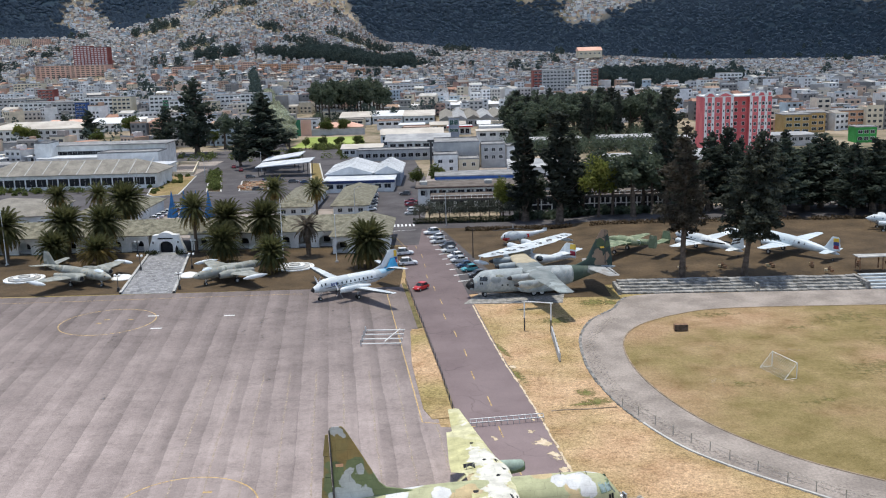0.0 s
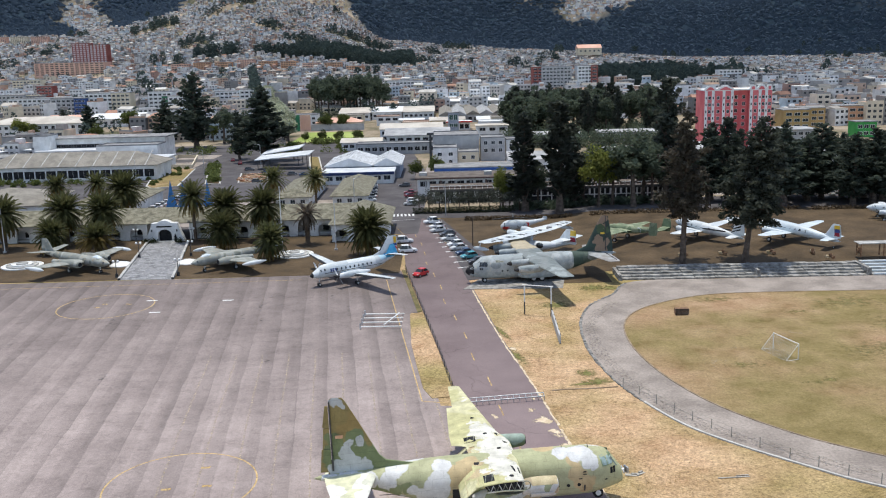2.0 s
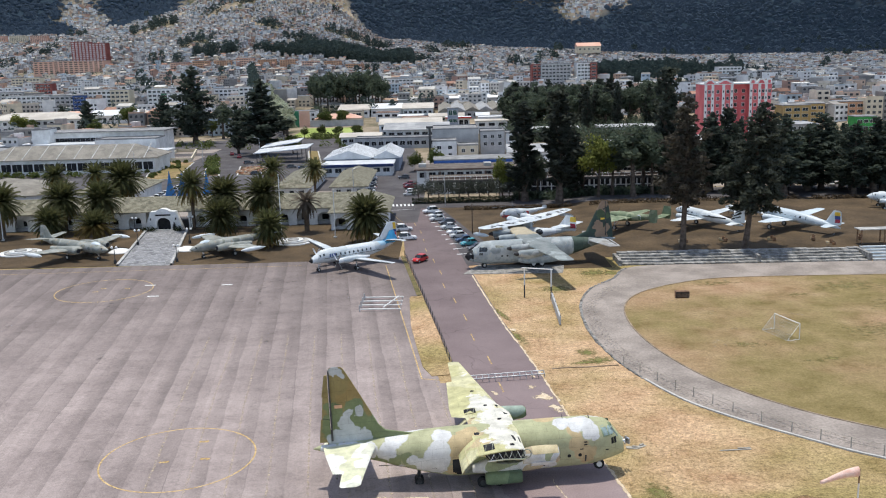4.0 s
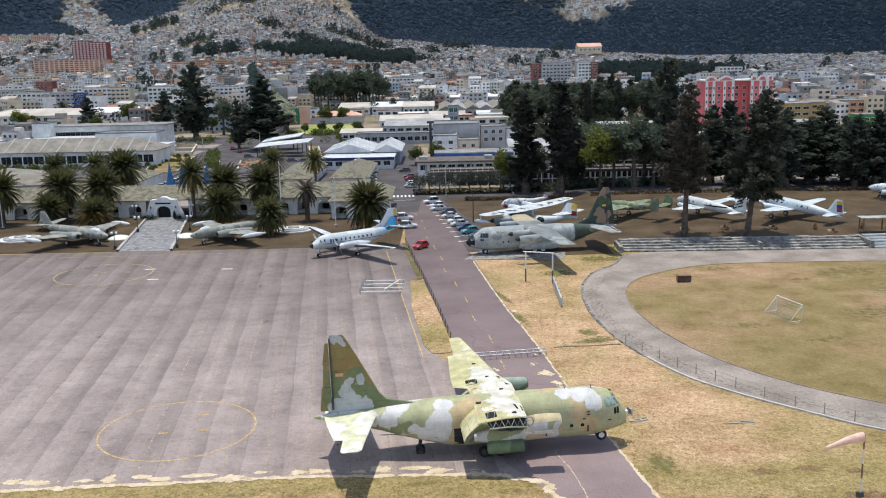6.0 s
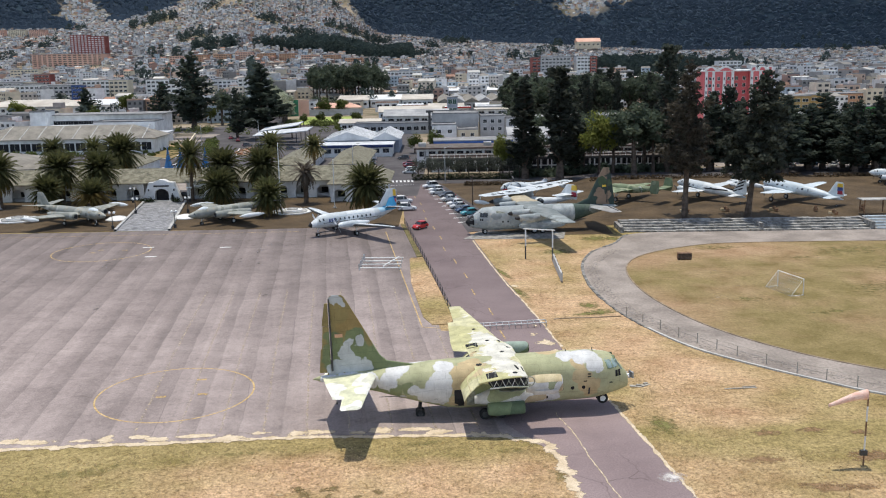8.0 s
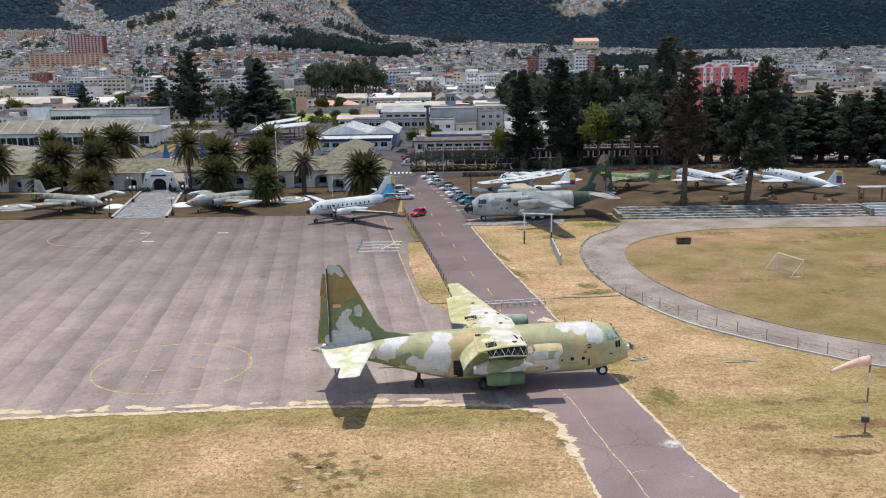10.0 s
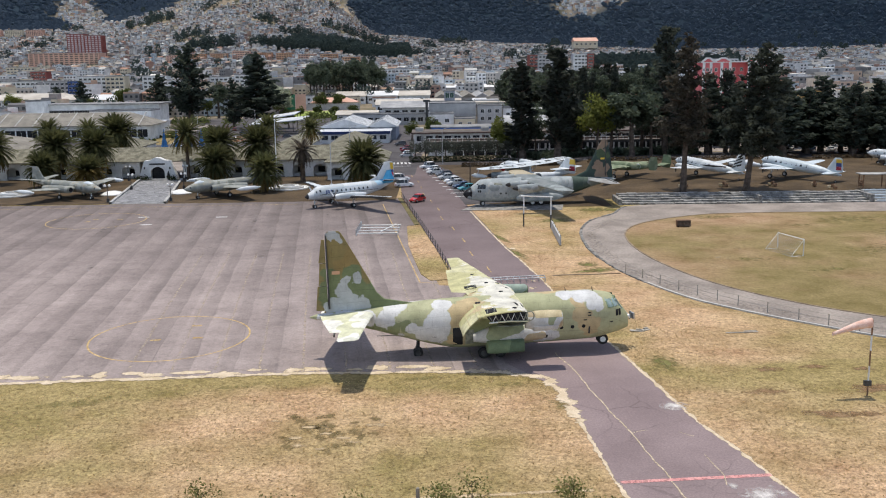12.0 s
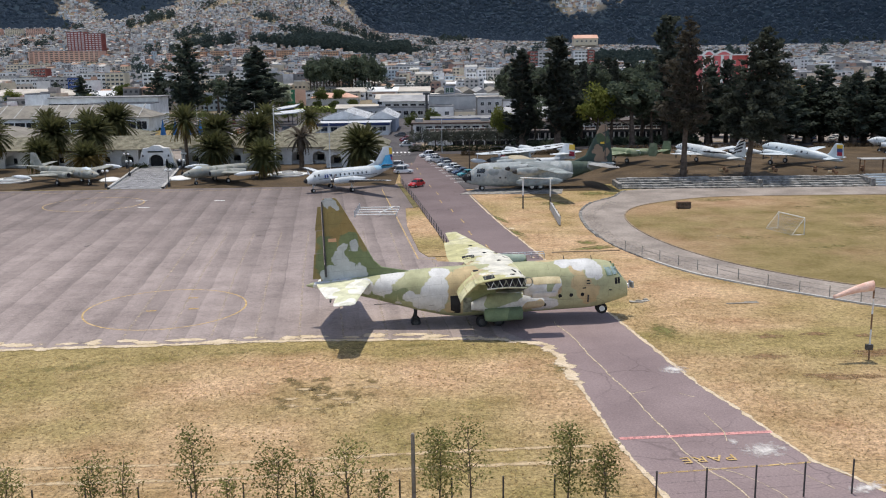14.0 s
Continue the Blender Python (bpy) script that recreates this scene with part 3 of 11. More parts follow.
# main road past the parade ground
road_l = [(-19.5, 300), (-14.0, 236), (-9.2, 200), (-7.4, 170.2), (-3.5, 139.9), (-0.8, 118.4), (1.0, 101.4), (2.6, 92), (4.6, 72), (8.2, 65.6), (9.0, 56.6), (9.6, 48.3), (10.5, 42), (11.6, 33), (14, 10), (16, -40)]
road_r = [(-11.5, 300), (-6.4, 236), (1.9, 183.8), (4.9, 152.7), (7.7, 126.2), (10.3, 107.1), (11.9, 92.0), (13.4, 81), (14.6, 74.2), (16.1, 63.4), (16.9, 58.2), (18.1, 53.5), (18.8, 49.9), (19.6, 46.2), (20.6, 44.2), (22.0, 42), (25.2, 37), (27.5, 33), (32, 10), (36, -40)]
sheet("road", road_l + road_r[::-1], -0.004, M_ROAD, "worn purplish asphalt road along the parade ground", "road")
# apron between parade ground and road end
sheet("apron", [(-6.0, 100.6), (3.0, 99.0), (3.4, 90), (8.6, 66.0), (5.5, 69.3), (-3.8, 69.9)], -0.008, M_PLAZA, "faded asphalt apron joining parade ground and road", "pavement")
# parking bays
sheet("parking_area", [(1.0, 190.5), (4.0, 160), (10.5, 161.5), (9.2, 176), (5.0, 196), (-0.5, 224), (-4.8, 226)], 0.028, M_STREET, "asphalt parking bays beside the road", "parking area")
# cross street behind the aircraft
sheet("street", [(-20, 225.5), (-8, 226), (15, 225), (15, 236), (-6, 236.2), (-20, 236)], 0.034, M_STREET, "asphalt cross street behind the aircraft field", "road")

# athletics track: gravel loop round a worn pitch
def spline(ctrl, n=6):
    """A smooth line through the plan's corner marks."""
    pts = []
    for i in range(len(ctrl) - 1):
        p0, p1, p2, p3 = [Vector(ctrl[min(max(k, 0), len(ctrl) - 1)]) for k in (i - 1, i, i + 1, i + 2)]
        for j in range(n):
            t = j / n
            q = 0.5 * (2 * p1 + (p2 - p0) * t + (2 * p0 - 5 * p1 + 4 * p2 - p3) * t * t + (3 * p1 - p0 - 3 * p2 + p3) * t ** 3)
            pts.append((q.x, q.y))
    pts.append(tuple(ctrl[-1]))
    return pts


M_BARE = surf("trodden_brown_edge", (0.2, 0.15, 0.1), (0.32, 0.25, 0.18), 0.6, 4, 1.0, speck=0.3, world_space=True)
inner_edge = spline([(240, 143), (110, 144.5), (71, 146), (47, 146.4), (37.5, 143.6), (30, 138), (26.2, 130.5), (25.2, 120.5), (26.4, 109.5),
                     (29.8, 98.6), (35.6, 89.6), (42.4, 83.4), (52, 77), (66, 71), (110, 65), (240, 62)])
outer_edge = spline([(240, 153), (120, 154), (76.7, 155.9), (50, 156.4), (33, 156.2), (27.5, 147.5), (23, 141.5), (20, 132), (19.1, 119), (20.6, 105.5),
                     (24.4, 94), (28.6, 87.6), (34.4, 81.4), (38.8, 77.4), (50, 70), (70, 62), (110, 55), (240, 50)])
sheet("running_track", outer_edge, 0.02, M_GRAVEL, "pale grey gravel running track round the pitch", "running track")
sheet("sports_pitch", inner_edge, 0.03, M_PITCH, "worn brownish grass football pitch", "pitch")
ribbon("track_edging", inner_edge, 0.2, 0.09, M_BARE, "low brown edging of the track", "kerb", thick=0.1, kind="structure")
M_STONE = surf("weathered_stone", (0.14, 0.135, 0.126), (0.32, 0.308, 0.288), 1.1, 5, 0.95, vary=0.22, speck=0.35, bump=0.4, world_space=True)
kerb = thing("stone_kerb", "rough stone kerb of the running track", "kerb", kind="structure")
krng = random.Random(2)
for p, q in zip([p for p in outer_edge if p[0] < 44 and p[1] < 155.5], [p for p in outer_edge if p[0] < 44 and p[1] < 155.5][1:]):
    n_ = max(1, int(math.hypot(q[0] - p[0], q[1] - p[1]) / 0.62))
    for i in range(n_):
        x, y = p[0] + (q[0] - p[0]) * (i + 0.5) / n_, p[1] + (q[1] - p[1]) * (i + 0.5) / n_
        if y < 99:
            continue
        b = Buf()
        b.box(0, 0, -0.06, krng.uniform(0.54, 0.62), krng.uniform(0.3, 0.36) * (1.35 if y > 112 else 0.8), krng.uniform(0.12, 0.2), 0.0)
        k0 = len(b.v)
        b.v = [(vx * (0.85 if vz > 0 else 1), vy * (0.85 if vz > 0 else 1), vz) for vx, vy, vz in b.v]
        b.moved(pose(x + krng.uniform(-0.05, 0.05), y + krng.uniform(-0.05, 0.05), 0, 0, 0, math.degrees(math.atan2(q[1] - p[1], q[0] - p[0])) + krng.uniform(-6, 6)))
        part("stone", b, M_STONE, kerb)


# brown thin grass on the aircraft terrace and before the arcade
M_BROWN = surf("brown_thin_grass", (0.052, 0.036, 0.02), (0.112, 0.077, 0.043), 0.16, 2.2, 1.0, speck=0.32, bump=0.5, dist=0.15, world_space=True, lo=0.32, hi=0.68)


def draped(name, x0, x1, y0, y1, step, lift, material, label, category, inside=None):
    """A sheet that follows the ground."""
    b = Buf()
    nx_, ny_ = int((x1 - x0) / step), int((y1 - y0) / step)
    for j in range(ny_ + 1):
        for i in range(nx_ + 1):
            x, y = x0 + (x1 - x0) * i / nx_, y0 + (y1 - y0) * j / ny_
            b.v.append((x, y, ground_z(x, y) + lift))
    for j in range(ny_):
        for i in range(nx_):
            if inside is None or inside(x0 + (x1 - x0) * (i + 0.5) / nx_, y0 + (y1 - y0) * (j + 0.5) / ny_):
                k = j * (nx_ + 1) + i
                b.f.append((k, k + 1, k + nx_ + 2, k + nx_ + 1))
                b.m.append(0)
    return tagged(part(name, b, material), label, category, kind="structure")


draped("terrace_grass", -5.0, 201.0, 152.0, 226.0, 2.0, 0.02, M_BROWN, "brown thin grass of the aircraft terrace", "grass",
       lambda x, y: (y > 163.5 or x < 30) and x > 6.6 - (y - 160) * 0.13 and not (x > 19 and y < 157) and not (y < 156 + 0.5 * math.sin(x)))
draped("street", 15.0, 215.0, 217.0, 249.0, 2.0, 0.04, M_STREET, "asphalt cross street and forecourt of the barracks", "road", lambda x, y: y > 226 - 0.042 * (x + 8))
draped("forecourt_grass", -150.0, -8.5, 167.0, 205.0, 2.0, 0.015, M_BROWN, "brown thin grass before the arcade", "grass", lambda x, y: True)


# ---- aircraft ----
def superring(x, zc, w, up, dn, n=22, sq=2.2, y0=0.0):
    """A fuselage section at x: half width w, up and down from the centre line."""
    row = []
    for i in range(n):
        a = 2 * math.pi * i / n
        c, s = math.cos(a), math.sin(a)
        e = 2.0 / sq
        yy = w * math.copysign(abs(c) ** e, c)
        zz = (up if s > 0 else dn) * math.copysign(abs(s) ** e, s)
        row.append((x, y0 + yy, zc + zz))
    return row


def body_at(stations, x):
    """The section between the given stations (x falls from nose to tail)."""
    for a, b in zip(stations, stations[1:]):
        if a[0] >= x >= b[0]:
            t = (a[0] - x) / max(1e-6, a[0] - b[0])
            return [a[k] + (b[k] - a[k]) * t for k in range(5)]
    return list(stations[-1])


def hull(stations, sq=2.2, n=22, steps=4):
    """A fuselage skin, smoothed between its stations."""
    b = Buf()
    rows = []
    for i in range(len(stations) - 1):
        p = [np.array(stations[min(max(k, 0), len(stations) - 1)], float) for k in (i - 1, i, i + 1, i + 2)]
        for j in range(steps):
            t = j / steps
            q = 0.5 * (2 * p[1] + (p[2] - p[0]) * t + (2 * p[0] - 5 * p[1] + 4 * p[2] - p[3]) * t * t + (3 * p[1] - p[0] - 3 * p[2] + p[3]) * t ** 3)
            q[0] = p[1][0] + (p[2][0] - p[1][0]) * t
            rows.append(superring(q[0], q[1], max(q[2], 0.03), max(q[3], 0.03), max(q[4], 0.03), n, sq))
    s = stations[-1]
    rows.append(superring(s[0], s[1], s[2], s[3], s[4], n, sq))
    b.rings([r[::-1] for r in rows])
    return b


FOIL = [(0.0, 0.0), (0.02, 0.26), (0.1, 0.5), (0.3, 0.6), (0.6, 0.42), (0.85, 0.17), (1.0, 0.02),
        (0.85, -0.1), (0.6, -0.22), (0.3, -0.36), (0.1, -0.3), (0.02, -0.18)]


def wing_buf(secs, vertical=False):
    """A wing lofted through sections (span, x of leading edge, chord, height, thickness share)."""
    b = Buf()
    rows = []
    for sp, xl, ch, z, th in secs:
        row = []
        for f, t in FOIL:
            x, h = xl - f * ch, t * th * ch
            row.append((x, h, sp) if vertical else (x, sp, z + h))
        rows.append(row)
    b.rings(rows)
    return b


def wheel_parts(parent, x, y, r, w, rim=None):
    b = Buf()
    prof = [(r * 0.55, -w / 2), (r * 0.88, -w / 2), (r, -w * 0.3), (r, w * 0.3), (r * 0.88, w / 2), (r * 0.55, w / 2)]
    b.lathe(prof, 18)
    b.moved(Matrix.Translation((x, y, r)) @ Matrix.Rotation(math.pi / 2, 4, "X"))
    wh = part("wheel", b, M_TYRE, parent, "black rubber tyre", True)
    h = Buf()
    h.tube((x, y - w * 0.54, r), (x, y + w * 0.54, r), r * 0.54, None, 12)
    part("hub", h, rim or M_STEEL, wh)
    return wh


def strut(parent, x, y, z0, z1, r=0.09):
    b = Buf()
    b.tube((x, y, z0), (x, y, z1), r, r * 1.2, 8)
    b.tube((x, y, z0 + (z1 - z0) * 0.4), (x - 0.7, y, z1), r * 0.6, None, 6)
    part("landing_gear_leg", b, M_STEEL, parent, smooth=True)


def propeller(parent, x, y, z, r, blades=4, spin=0.3, blade=None, hub=None):
    h = Buf()
    rows = [[(x + dx, y + rr * math.cos(a), z + rr * math.sin(a)) for a in [2 * math.pi * i / 10 for i in range(10)]]
            for dx, rr in ((-0.1, 0.3), (0.2, 0.28), (0.45, 0.18), (0.58, 0.04))]
    h.rings(rows)
    pr = part("propeller", h, hub or M_DARK_STEEL, parent, smooth=True)
    for k in range(blades):
        a = spin + 2 * math.pi * k / blades
        b = Buf()
        rows = []
        for t, ch, tw in ((0.12, 0.16, 0.9), (0.35, 0.3, 0.7), (0.7, 0.34, 0.45), (1.0, 0.22, 0.3)):
            d = r * t
            e = ch * math.cos(tw)
            g = ch * math.sin(tw)
            row = []
            for s, u in ((-0.5, 0.0), (0.0, 0.05), (0.5, 0.0), (0.0, -0.05)):
                px, py = x + 0.15 + s * g + u, s * e
                row.append((px, y + d * math.cos(a) - py * math.sin(a), z + d * math.sin(a) + py * math.cos(a)))
            rows.append(row)
        b.rings(rows)
        part("blade", b, blade or M_DARK_STEEL, pr)
    return pr


def side_window(parent, stations, x, dz, side, w, h, sq=2.2, mat=None, name="window", round_=False):
    """A pane that lies on the fuselage skin, dz above its centre line."""
    xx, zc, hw, up, dn = body_at(stations, x)
    e = 2.0 / sq

    def skin(z):
        t = min(0.98, abs(z) / (up if z > 0 else dn))
        s = t ** (1 / e)
        return hw * (1 - s * s) ** (e / 2)
    b = Buf()
    n = 10 if round_ else 4
    outer, inner = [], []
    for i in range(n):
        a = 2 * math.pi * (i + 0.5) / n
        cx = w / 2 * (math.cos(a) if round_ else math.copysign(1, math.cos(a)))
        cz = h / 2 * (math.sin(a) if round_ else math.copysign(1, math.sin(a)))
        yy = skin(dz + cz)
        outer.append((x + cx, side * (yy + 0.025), zc + dz + cz))
        inner.append((x + cx, side * (yy - 0.04), zc + dz + cz))
    b.rings([inner, outer])
    return part(name, b, mat or M_GLASS, parent)


def skin_panel(parent, stations, x, z0, z1, side, w, mat, name, sq=2.35, lift=0.03):
    """A panel that follows the fuselage skin between two heights below or above its centre line."""
    xx, zc, hw, up, dn = body_at(stations, x)
    e = 2.0 / sq
    outer, inner = [], []
    zs = [z0 + (z1 - z0) * i / 8 for i in range(9)]

    def at(px, dz, off):
        t = min(0.995, abs(dz) / (up if dz > 0 else dn))
        s = t ** (1 / e)
        return (px, side * (hw * (1 - s * s) ** (e / 2) + off), zc + dz)
    b = Buf()
    for off in (lift, -0.08):
        b.v += [at(x - w / 2, z, off) for z in zs] + [at(x + w / 2, z, off) for z in zs]
    for i in range(8):
        b.f.append((i, 9 + i, 10 + i, i + 1))
        b.f.append((18 + i, 19 + i, 28 + i, 27 + i))
        b.f.append((i, i + 1, 19 + i, 18 + i))
        b.f.append((9 + i, 27 + i, 28 + i, 10 + i))
    b.f += [(0, 18, 27, 9), (8, 17, 35, 26)]
    b.m = [0] * len(b.f)
    return part(name, b, mat, parent)


def hull_point(stations, x, z, side, off):
    """A point on the fuselage skin at that height."""
    _, zc, hw, up, dn = body_at(stations, x)
    t = min(0.97, abs(z - zc) / (up if z > zc else dn))
    s_ = t ** (2.35 / 2)
    return (x, side * (hw * max(0.0, 1 - s_ * s_) ** (1 / 2.35) + off), z)


def hull_patch(name, stations, x0, x1, z0, z1, side, mat, parent, off=0.03, skew=0.0):
    """A panel that follows the skin both ways."""
    b = Buf()
    n = 5
    for o in (off, -0.06):
        for j in range(n):
            for i in range(n):
                z = z0 + (z1 - z0) * j / (n - 1)
                b.v.append(hull_point(stations, x0 + (x1 - x0) * i / (n - 1) + skew * (z - z0), z, side, o))
    m_ = n * n
    for j in range(n - 1):
        for i in range(n - 1):
            k = j * n + i
            b.f.append((k, k + 1, k + n + 1, k + n))
            b.f.append((m_ + k, m_ + k + n, m_ + k + n + 1, m_ + k + 1))
    for i in range(n - 1):
        for a, c in ((i, i + 1), (m_ - n + i, m_ - n + i + 1), (i * n, i * n + n), (i * n + n - 1, i * n + 2 * n - 1)):
            b.f.append((a, c, m_ + c, m_ + a))
    b.m = [0] * len(b.f)
    return part(name, b, mat, parent)


def mark(parent, pts, material, name="marking", thick=0.012):
    """A painted patch lying just proud of a skin: corner points given in order."""
    b = Buf()
    n = len(pts)
    p = [Vector(q) for q in pts]
    nn = (p[1] - p[0]).cross(p[2] - p[0]).normalized() * thick
    b.rings([[tuple(q - nn) for q in p], [tuple(q + nn) for q in p]])
    return part(name, b, material, parent)


# four-engined transport: length 29.8, span 40.4, height 11.7
HERK = [(0.0, 2.35, 0.15, 0.15, 0.15), (-0.5, 2.4, 0.75, 0.7, 0.75), (-1.4, 2.5, 1.2, 1.1, 1.25), (-2.2, 2.75, 1.55, 1.45, 1.6),
        (-3.2, 2.95, 1.85, 1.95, 2.0), (-4.5, 2.95, 2.1, 2.1, 2.2), (-8.0, 2.95, 2.15, 2.15, 2.25), (-16.5, 2.95, 2.15, 2.15, 2.25),
        (-18.5, 3.05, 2.1, 2.0, 1.95), (-21.5, 3.38, 1.75, 1.55, 1.4), (-24.5, 3.82, 1.2, 0.92, 0.9), (-27.0, 4.1, 0.75, 0.5, 0.55),
        (-29.0, 4.2, 0.3, 0.25, 0.25), (-29.6, 4.2, 0.06, 0.06, 0.06)]


# the stripped airframe has lost its radome: a blunt nose below a high cockpit
HULK_HULL = [(-1.2, 2.22, 0.86, 0.74, 0.74), (-1.55, 2.42, 1.12, 1.02, 1.05), (-2.0, 2.66, 1.38, 1.42, 1.42), (-2.6, 2.85, 1.66, 1.82, 1.74), (-3.4, 2.93, 1.9, 1.96, 2.0)] + [s for s in HERK if s[0] < -4.0]


def four_engine_transport(label, at, mats, hulk=False):
    """mats: hull, wing, fin, tail, nacelle."""
    m_hull, m_wing, m_fin, m_tail, m_nac = mats
    t = thing("transport_aircraft", label, "aircraft", at=at)
    st = [s for s in HERK]
    if hulk:
        st = HULK_HULL
    fus = part("fuselage", hull(st, 2.35, 26), m_hull, t, smooth=True)
    # dorsal fillet and fin
    fin = Buf()
    fin = wing_buf([(4.1, -17.0, 12.0, 0, 0.035), (5.05, -21.6, 7.35, 0, 0.07), (5.9, -23.6, 5.3, 0, 0.11), (9.0, -25.2, 3.2, 0, 0.11),
                    (11.25, -26.4, 1.55, 0, 0.11), (11.62, -26.65, 1.05, 0, 0.05)], True)
    if hulk:
        fin = wing_buf([(4.1, -17.0, 11.4, 0, 0.035), (5.0, -20.6, 7.6, 0, 0.06), (5.5, -22.9, 5.1, 0, 0.1), (6.1, -23.55, 4.3, 0, 0.12), (9.0, -25.0, 2.85, 0, 0.12),
                        (11.2, -26.15, 1.65, 0, 0.12), (11.62, -26.4, 1.35, 0, 0.11), (11.8, -26.6, 0.95, 0, 0.05)], True)
    f = part("fin", fin, m_fin, t, smooth=True)
    if hulk:
        # rudder in three weathered lengths with small steps in its trailing edge
        for z0, z1, a, b_ in ((4.75, 6.95, -28.98, -28.72), (7.0, 9.0, -28.62, -28.42), (9.05, 11.1, -28.5, -28.14)):
            rb_ = Buf()
            rows_ = []
            for z, te in ((z0, a), (z1, b_)):
                le = -27.86 - 0.01 * (11.6 - z)
                th = 0.17 - 0.008 * (z - 4.7)
                rows_.append([(le, -th, z), (le, th, z), (te, 0.03, z), (te, -0.03, z)])
            rb_.rings(rows_)
            part("rudder", rb_, m_fin, f)
    rud = Buf()
    hx = -27.74 if hulk else -27.4
    rud.rings([[(hx + 0.06, -0.12, 11.5), (hx - 0.06, -0.12, 11.5), (hx - 0.06, 0.12, 11.5), (hx + 0.06, 0.12, 11.5)],
               [(hx + 0.02, -0.27, 4.9), (hx - 0.14, -0.27, 4.9), (hx - 0.14, 0.27, 4.9), (hx + 0.02, 0.27, 4.9)]])
    part("rudder_hinge", rud, M_DARK_STEEL, f)
    for side in (1, -1):
        if hulk:
            # the elevator's outer end is gone
            tp = wing_buf([(0.2 * side, -23.8, 4.9, 4.35, 0.1), (2.6 * side, -24.25, 4.1, 4.42, 0.1), (6.3 * side, -24.85, 2.75, 4.48, 0.1), (6.4 * side, -24.87, 1.95, 4.48, 0.13), (8.75 * side, -25.2, 1.75, 4.52, 0.1), (9.1 * side, -25.55, 1.25, 4.52, 0.05)])
        else:
            tp = wing_buf([(0.2 * side, -23.6, 4.6, 4.25, 0.12), (7.6 * side, -25.3, 2.35, 4.3, 0.11), (8.05 * side, -25.7, 1.6, 4.3, 0.05)])
        e = part("tailplane", tp, m_tail, t, smooth=True)
        hb = Buf()
        for k in range(3):
            hb.box(-27.3 + 0.04 * k, side * (1.6 + 2.2 * k), 4.3, 0.12, 1.9, 0.16)
        part("elevator_hinge", hb, M_DARK_STEEL, e)
    return t, fus, f


def herk_wing(t, side, out, m_wing, tip=True):
    """One wing out to that span."""
    full = [(0.0, -10.7, 4.95, 4.75, 0.17), (5.4, -10.7, 4.95, 4.83, 0.17), (10.4, -11.2, 4.0, 4.87, 0.16), (19.6, -12.3, 2.6, 5.0, 0.13), (20.2, -12.7, 1.9, 5.0, 0.06)]
    secs = []
    for a, b in zip(full, full[1:]):
        secs.append(a)
        if b[0] >= out:
            f = (out - a[0]) / (b[0] - a[0])
            secs.append(tuple(a[k] + (b[k] - a[k]) * f for k in range(5)))
            break
    secs = [(s[0] * side, *s[1:]) for s in secs]
    return part("wing", wing_buf(secs), m_wing, t, smooth=True)


def herk_nacelle(t, y, z, mat, prop=True, front=-5.6, back=-11.5, spin=0.3, scoop=True):
    rows = []
    for x, r, dz in ((front, 0.42, 0.0), (front - 0.25, 0.58, 0.0), (front - 1.6, 0.7, -0.05), (front - 3.3, 0.72, -0.02), (back + 1.0, 0.45, 0.1), (back, 0.18, 0.2)):
        rows.append([(x, y + r * 0.9 * math.cos(a), z + dz + r * 1.05 * math.sin(a)) for a in [2 * math.pi * i / 16 for i in range(16)]])
    b = Buf()
    b.rings(rows)
    n = part("engine_nacelle", b, mat, t, smooth=True)
    k = Buf()
    k.tube((front + 0.03, y, z - 0.02), (front - 0.1, y, z - 0.02), 0.4, None, 14)
    part("intake", k, M_DARK, n)
    if scoop:
        s = Buf()
        s.rings([superring(x, z - 0.75 + d, w, h, h, 12, 2.5, y) for x, d, w, h in ((front - 0.4, 0, 0.34, 0.28), (front - 2.0, 0.1, 0.36, 0.32), (front - 3.6, 0.35, 0.2, 0.15))])
        part("oil_cooler", s, mat, n, smooth=True)
    if prop:
        propeller(n, front + 0.1, y, z, 2.05, 4, spin)
    return n


def herk_cockpit(t):
    st = HERK
    for side in (1, -1):
        hull_patch("cockpit_frame", st, -3.75, -2.3, 3.42, 4.3, side, M_DARK_STEEL, t, 0.015, -0.3)
        for x0, x1 in ((-3.65, -3.22), (-3.14, -2.75), (-2.67, -2.36)):
            hull_patch("cockpit_window", st, x0, x1, 3.52, 4.2, side, M_GLASS, t, 0.03, -0.3)
        for x0, x1 in ((-2.95, -2.68), (-2.6, -2.36)):
            hull_patch("lower_window", st, x0, x1, 2.78, 3.2, side, M_GLASS, t, 0.03)
        for x in (-6.6, -7.6):
            side_window(t, st, x, -0.45, side, 0.36, 0.36, 2.35, name="porthole", round_=True)
    b = Buf()
    for k, y in enumerate((-0.75, -0.25, 0.25, 0.75)):
        b.add([(-1.86, y - 0.21, 3.58), (-1.86, y + 0.21, 3.58), (-2.5, y + 0.2, 4.32), (-2.5, y - 0.2, 4.32),
               (-2.2, y - 0.21, 3.4), (-2.2, y + 0.21, 3.4), (-2.75, y + 0.2, 4.1), (-2.75, y - 0.2, 4.1)],
              [(0, 1, 2, 3), (7, 6, 5, 4), (0, 4, 5, 1), (1, 5, 6, 2), (2, 6, 7, 3), (3, 7, 4, 0)])
    part("windscreen", b, M_GLASS, t)
    # wheel fairings and wheels
    return t


